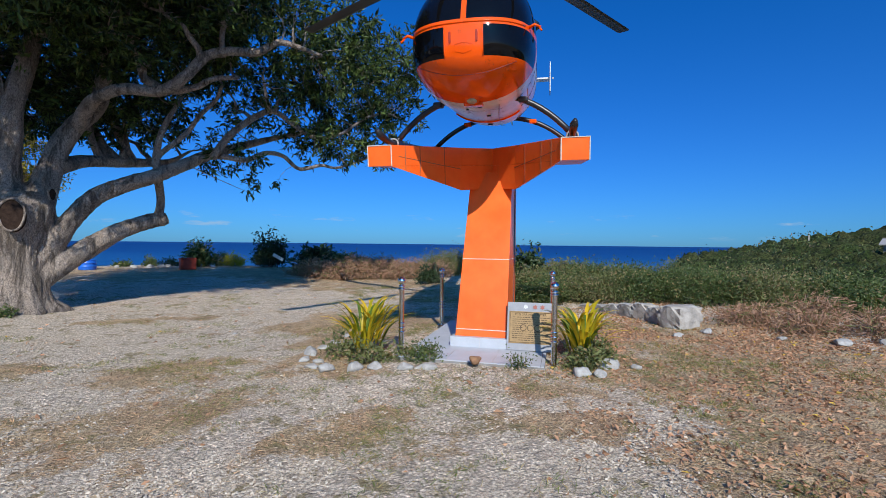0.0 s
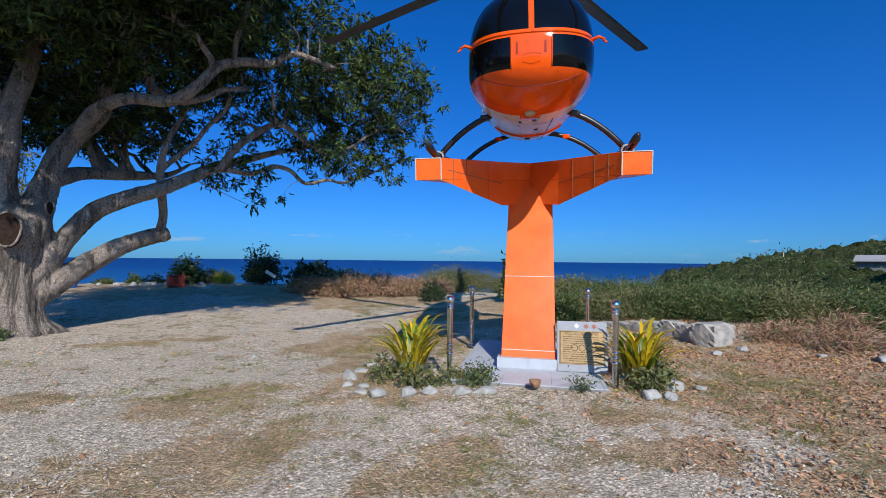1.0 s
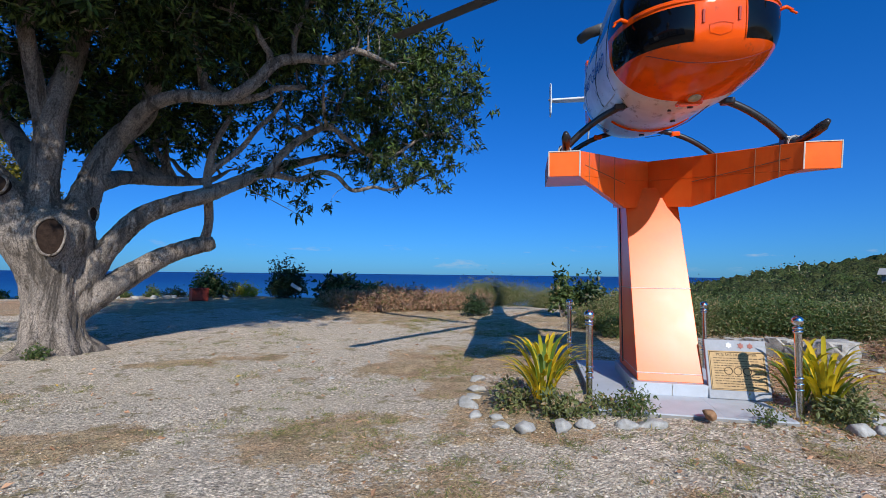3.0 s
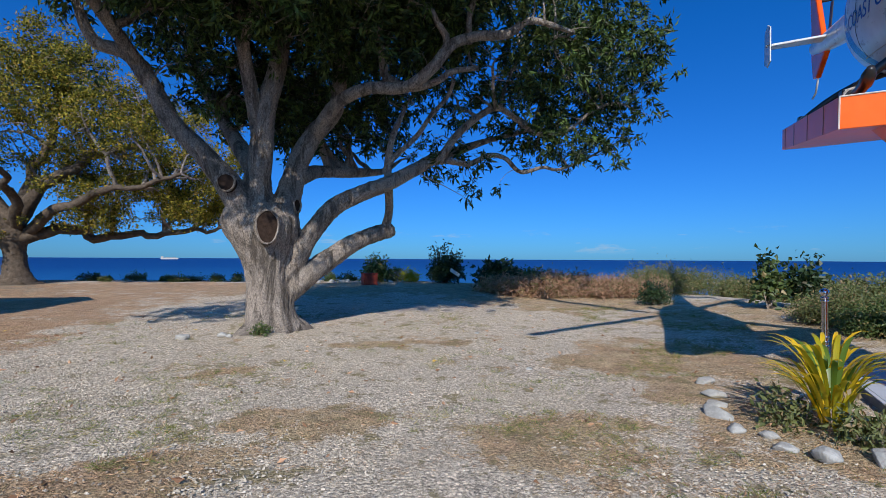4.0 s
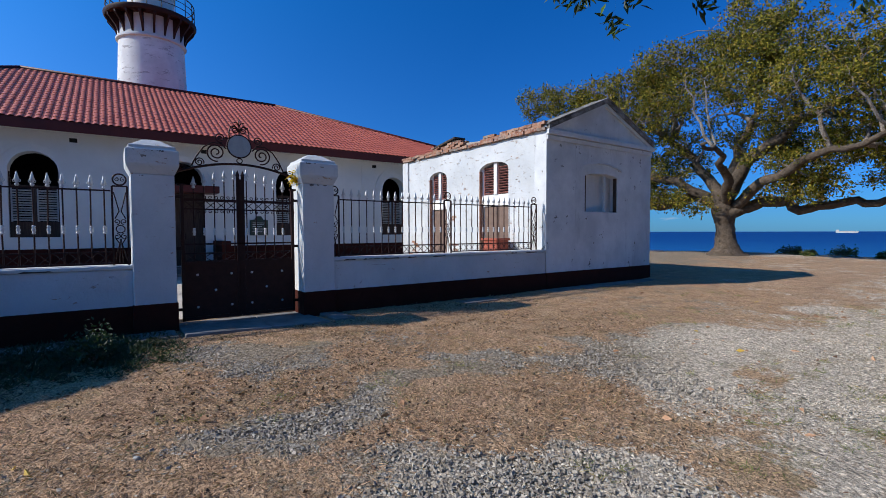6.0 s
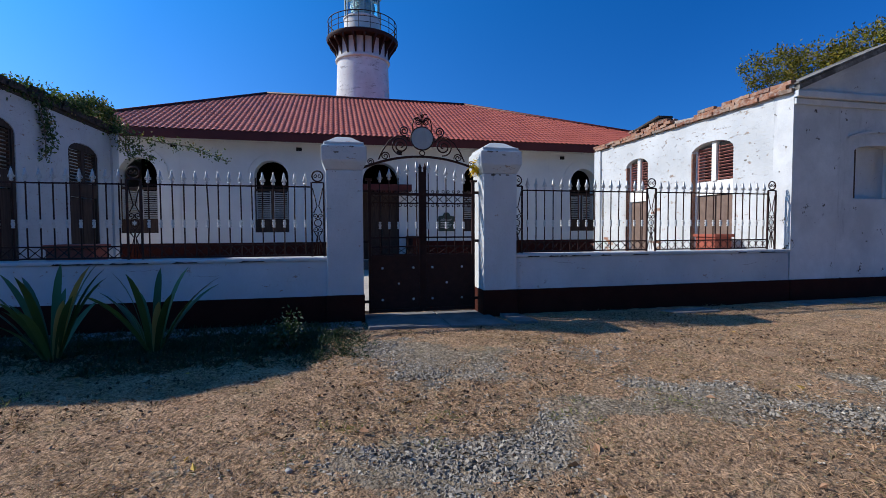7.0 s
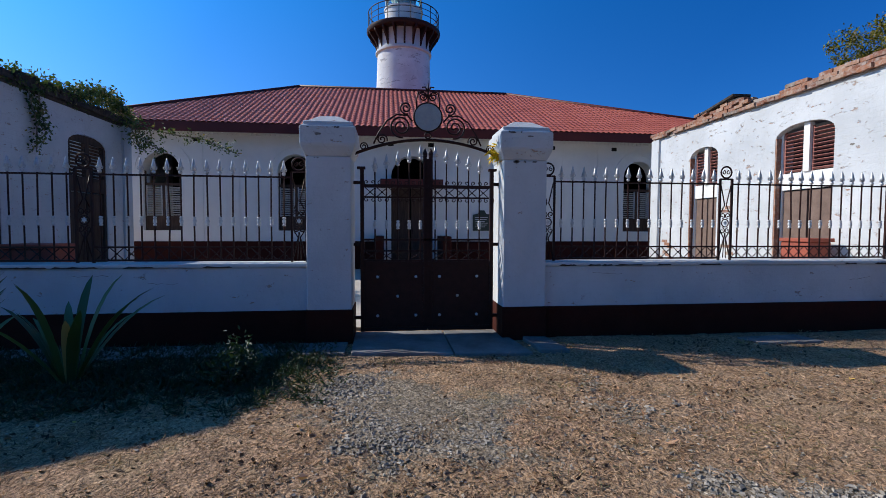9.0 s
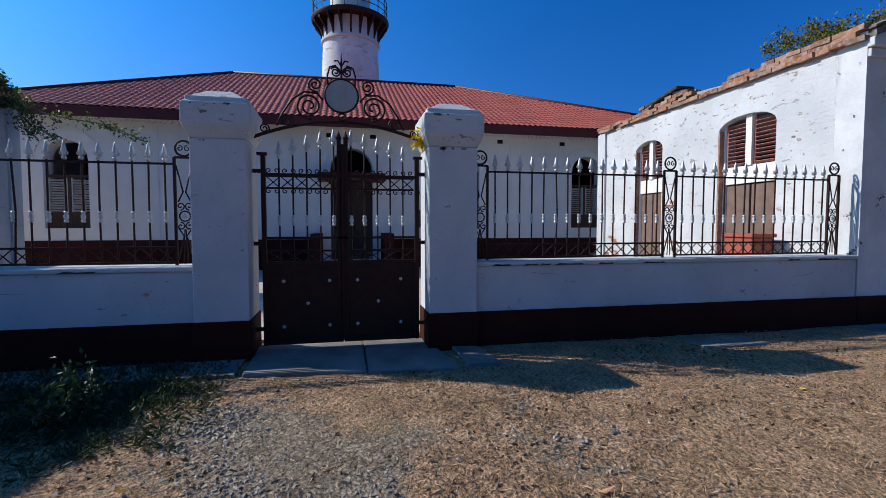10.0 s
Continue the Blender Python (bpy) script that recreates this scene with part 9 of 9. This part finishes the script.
for i, (u, l, h, d, a) in enumerate(((0.0, 0.46, 0.46, 0.64, 4), (0.46, 0.44, 0.36, 0.36, -4), (0.89, 0.42, 0.39, 0.32, 5), (1.30, 0.40, 0.33, 0.34, -3), (1.70, 0.42, 0.27, 0.32, 4), (2.12, 0.44, 0.20, 0.32, -5), (2.6, 0.5, 0.15, 0.34, 3))):
    bm = bmesh.new()
    bmesh.ops.create_cube(bm, size=1.0)
    bmesh.ops.subdivide_edges(bm, edges=bm.edges[:], cuts=6, use_grid_fill=True)
    rr = random.Random(i)
    ph = rr.uniform(0, 9)
    for w in bm.verts:
        q = w.co.copy()
        chip = 1 - 0.10 * (abs(q.x) + abs(q.y) + abs(q.z) > 1.2) * rr.uniform(0.3, 1.4)
        bulge = 0.012 * (math.sin(7 * q.x + ph) + math.sin(9 * q.y + 2 * ph) * math.cos(6 * q.z)) + rr.uniform(-0.012, 0.012)
        w.co = Vector((q.x * l * chip * 1.06, q.y * d * chip, q.z * h * chip)) * (1 + bulge * 1.6)
    bmesh.ops.rotate(bm, verts=bm.verts[:], cent=(0, 0, 0), matrix=Matrix.Rotation(radians(a), 3, "Z"))
    bmesh.ops.translate(bm, verts=bm.verts[:], vec=(u, 0, h / 2 - 0.06))
    me = bpy.data.meshes.new("block")
    bm.to_mesh(me)
    bm.free()
    part("block", me, KERB, kerb)
for i, (x, y, s) in enumerate(((9.7, 2.9, 0.34), (10.2, 2.5, 0.30), (9.0, 4.6, 0.25), (8.3, 4.7, 0.22), (11.0, 2.0, 0.4), (9.4, 3.6, 0.2))):
    rock(x, y, s, s * 0.8, s * 0.38, STONE, 400 + i, label="weathered grey rubble stone in dry litter")

# far things: a ship, a roof among the scrub, low clouds
ship = thing("cargo_ship", "pale cargo ship far out on the sea", "ship", pose(-705.2 * 0.82, 2915.9 * 0.82, -10.0, 0, 0, 12) @ Matrix.Diagonal((0.62, 0.62, 0.75, 1)))
part("hull", Geo().prism([(-54, -1), (52, -1), (58, 7.5), (-56, 7.5)], Matrix(((1, 0, 0, 0), (0, 0, -1, 8), (0, 1, 0, 0), (0, 0, 0, 1))), 16), SHIP_WHITE, ship)
part("bridge", Geo().span((-54, -7, 7.5), (-38, 7, 17)), SHIP_WHITE, ship)
part("cargo", Geo().span((-34, -6, 7.5), (40, 6, 11)), GREYROOF, ship)
part("mast", Geo().span((44, -0.6, 7.5), (45, 0.6, 15)), SHIP_WHITE, ship)
def far_house(x, y, turn, ridge, roof_mat, label):
    """A low gabled house whose ridge stands at the height given."""
    ob = thing("far_house", label, "house", pose(x, y, ridge - 1.75, 0, 0, turn))
    part("wall", Geo().span((-1.9, -1.4, -2.6), (1.9, 1.4, 1.18)), CONCRETE, ob, "grey wall")
    part("roof", Geo().prism([(-1.8, 1.12), (1.8, 1.12), (1.8, 1.2), (0, 1.75), (-1.8, 1.2)], Matrix(((0, 0, 1, -2.15), (1, 0, 0, 0), (0, 1, 0, 0), (0, 0, 0, 1))), 4.3), roof_mat, ob, "low gabled roof")
    return ob


far_house(57.2, 13.5, 98, 2.46, GREYROOF, "low grey house with a pale grey roof among the scrub")
far_house(50.5, 8.9, 80, 2.55, BROWNROOF, "low house with a brownish roof among the scrub")
mast = thing("far_mast", "thin mast on the far slope", "mast", pose(72, 27, -3))
part("pole", Geo().tube([(0, 0, 0), (0, 0, 6.4)], 0.07, 6), SHIP_WHITE, mast)

# ---- gravel, straw and fallen leaves: too many to count ----
rng = np.random.default_rng(99)


def scatter(n, lo, hi, keep):
    """Random places in a box, kept with the chance that keep(x, y) gives."""
    p = rng.uniform(lo, hi, (n * 4, 2))
    k = rng.uniform(0, 1, len(p)) < keep(p[:, 0], p[:, 1])
    return p[k][:n]


def near_way(x, y):
    """1 close to the walked line, falling off with distance."""
    a, b = np.array([0.6, 0.6]), np.array([-6.0, 6.2])
    d = b - a
    t = np.clip(((x - a[0]) * d[0] + (y - a[1]) * d[1]) / (d @ d), 0, 1)
    r = np.hypot(x - a[0] - t * d[0], y - a[1] - t * d[1])
    return np.clip(1.25 - r / 5.6, 0.0, 1.0) ** 1.5


def clear(x, y):
    """Keeps scattered bits off the pad and out of the walls."""
    u = (x - HUB[0]) * -0.712 + (y - HUB[1]) * -0.702
    w = (x - HUB[0]) * 0.702 + (y - HUB[1]) * -0.712
    on_pad = (np.abs(w) < 0.97) & (u > -1.5) & (u < 1.52)
    slabs = (x < -9.75) & (y > 4.8) & (y < 7.2)
    return ~(on_pad | slabs | (x < -10.4)) & (np.hypot(x - TX, y - TY) > 0.75)


def pebbles(name, n, lo, hi, keep, size, mat, label):
    p = scatter(n, lo, hi, lambda x, y: keep(x, y) * clear(x, y))
    m = len(p)
    base = np.array([(1, 0.8, 0), (-1, 0.8, 0), (-1, -0.8, 0), (1, -0.8, 0), (0.55, 0.1, 1), (-0.5, -0.1, 0.9)], float)
    faces = np.array([(0, 1, 5), (0, 5, 4), (1, 2, 5), (2, 4, 5), (2, 3, 4), (3, 0, 4)])
    s = size * rng.uniform(0.55, 1.35, (m, 1)) * np.stack([rng.uniform(0.7, 1.3, m), rng.uniform(0.6, 1.0, m), rng.uniform(0.55, 1.0, m)], 1) * 0.5
    v = base[None] * (1 + 0.25 * rng.standard_normal((m, 6, 1))) * s[:, None, :]
    a, t = rng.uniform(0, 6.28, m), rng.normal(0, 0.45, m)
    ct, st_ = np.cos(t)[:, None], np.sin(t)[:, None]
    y, z = v[..., 1] * ct - v[..., 2] * st_, v[..., 1] * st_ + v[..., 2] * ct
    ca, sa = np.cos(a)[:, None], np.sin(a)[:, None]
    x, y = v[..., 0] * ca - y * sa, v[..., 0] * sa + y * ca
    zz = ground_z(p[:, 0], p[:, 1]) - s[:, 2] * 0.1
    w = np.stack([x + p[:, :1], y + p[:, 1:2], z + zz[:, None]], -1)
    f = (faces[None] + 6 * np.arange(m)[:, None, None]).reshape(-1, 3)
    tagged(part(name, fast_mesh(name, w.reshape(-1, 3), f, mat), mat, kind="stuff"), label, "gravel")


pebbles("gravel", 105000, (-10, -5.5), (8, 14.0), lambda x, y: near_way(x, y) * np.clip(1.3 - 1.35 * gravel_mask(x, y), 0.10, 1) * (1 - 0.85 * coarse_part(x, y)), 0.019, PEBBLE, "loose grey crushed stone on the yard")
pebbles("coarse_gravel", 42000, (-10, 2.5), (-3.5, 12.0), lambda x, y: np.clip(1.0 - 1.6 * gravel_mask(x, y) + 0.25 * vnoise(x * 1.7, y * 1.7, 3), 0.03, 1) * np.clip(1.3 - np.hypot(x + 7.2, y - 6.2) / 3.4, 0, 1), 0.025, PEBBLE_DARK, "coarse dark crushed stone before the gate")


def blades(name, n, lo, hi, keep, length, width, lie, mat, label, tuft=1, spread=0.0):
    """Blades or leaves strewn singly, or in tufts of so many."""
    p = np.repeat(scatter(n // tuft, lo, hi, lambda x, y: keep(x, y) * clear(x, y)), tuft, 0)
    m = len(p)
    if tuft > 1:
        p = p + rng.standard_normal((m, 2)) * spread * np.repeat(rng.uniform(0.4, 1.4, (m // tuft, 1)), tuft, 0)
    c = np.stack([p[:, 0], p[:, 1], ground_z(p[:, 0], p[:, 1]) + rng.uniform(-0.004, 0.012, m)], 1)
    d = random_units(rng, m)
    d[:, 2] = np.abs(d[:, 2]) * (1 - lie) + rng.uniform(0, 0.22, m)
    d = unit(d)
    s = unit(np.cross(d, random_units(rng, m)))
    k = rng.uniform(0.5, 1.4, m)
    v, f = leaf_quads(c, d, s, length * k, width * k, 0.3)
    tagged(part(name, fast_mesh(name, v, f, mat), mat, kind="stuff"), label, "grass" if mat not in (LITTER, DARK_LITTER) else "leaves")


def dryness(x, y):
    return np.clip(1.7 * gravel_mask(x, y) - 0.38 + 0.35 * vnoise(x * 2.2, y * 2.2, 4), 0.0, 1)


blades("dry_grass", 210000, (-10.4, -3.0), (9, 15.0), lambda x, y: (0.15 + 0.85 * near_way(x, y)) * dryness(x, y) * np.where(x < -4.6, 1.0, 0.55), 0.050, 0.0046, 0.72, STRAW, "matted dry straw-coloured grass", 10, 0.05)
blades("green_grass", 95000, (-6, -3.5), (9, 16.0), lambda x, y: np.clip(0.2 + gravel_mask(x, y), 0, 1) * (vnoise(x * 0.8 + 7, y * 0.8, 4) > 0.22) * np.clip((x + 6) / 3, 0, 1) + 0.8 * np.exp(-((x - 4.2) ** 2 + (y - 4.2) ** 2) / 1.6) * (vnoise(x * 1.6, y * 1.6, 3) > -0.1), 0.055, 0.005, 0.45, GRASS_GREEN, "short green grass tufts", 24, 0.055)
blades("green_grass", 22000, (-10.4, -2.0), (-4, 15.0), lambda x, y: 0.6 * (vnoise(x * 0.9 + 2, y * 0.9, 4) > 0.55), 0.05, 0.005, 0.5, GRASS_GREEN, "thin olive grass tufts", 24, 0.06)
blades("fallen_leaves", 44000, (2.5, -4.5), (12, 8.0), lambda x, y: np.clip((x - 3.4 - 0.45 * (y - 3)) / 3.5, 0.015, 1) * np.clip(0.6 + 0.8 * vnoise(x * 1.5, y * 1.5, 3), 0.1, 1), 0.048, 0.026, 0.92, LITTER, "brown and pinkish fallen leaves")
blades("fallen_leaves", 1100, (-9, -4.5), (5, 17.0), lambda x, y: np.full(np.shape(x), 0.5), 0.07, 0.034, 0.92, LITTER, "scattered brown fallen leaves")
blades("leaf_crumbs", 6500, (-10.2, -2.0), (-4.5, 11.0), lambda x, y: np.clip(0.5 + 0.8 * vnoise(x * 1.4, y * 1.4, 3), 0.05, 1) * dryness(x, y), 0.030, 0.02, 0.85, DARK_LITTER, "dark crumbled leaves and clods in the dry grass")
# low weeds by the wall, their dark blades massed to deepen its shade
blades("shade_weeds", 60000, (-10.4, -4.0), (-8.0, 5.0), lambda x, y: np.clip((-8.55 - x + 0.5 * vnoise(x * 1.3, y * 1.3, 3)) / 0.8, 0, 1) * np.clip((4.9 - y) / 0.7, 0, 1), 0.065, 0.012, 0.45, LEAF_DARK, "low dark weeds massed to deepen the shade of the wall", 20, 0.06)
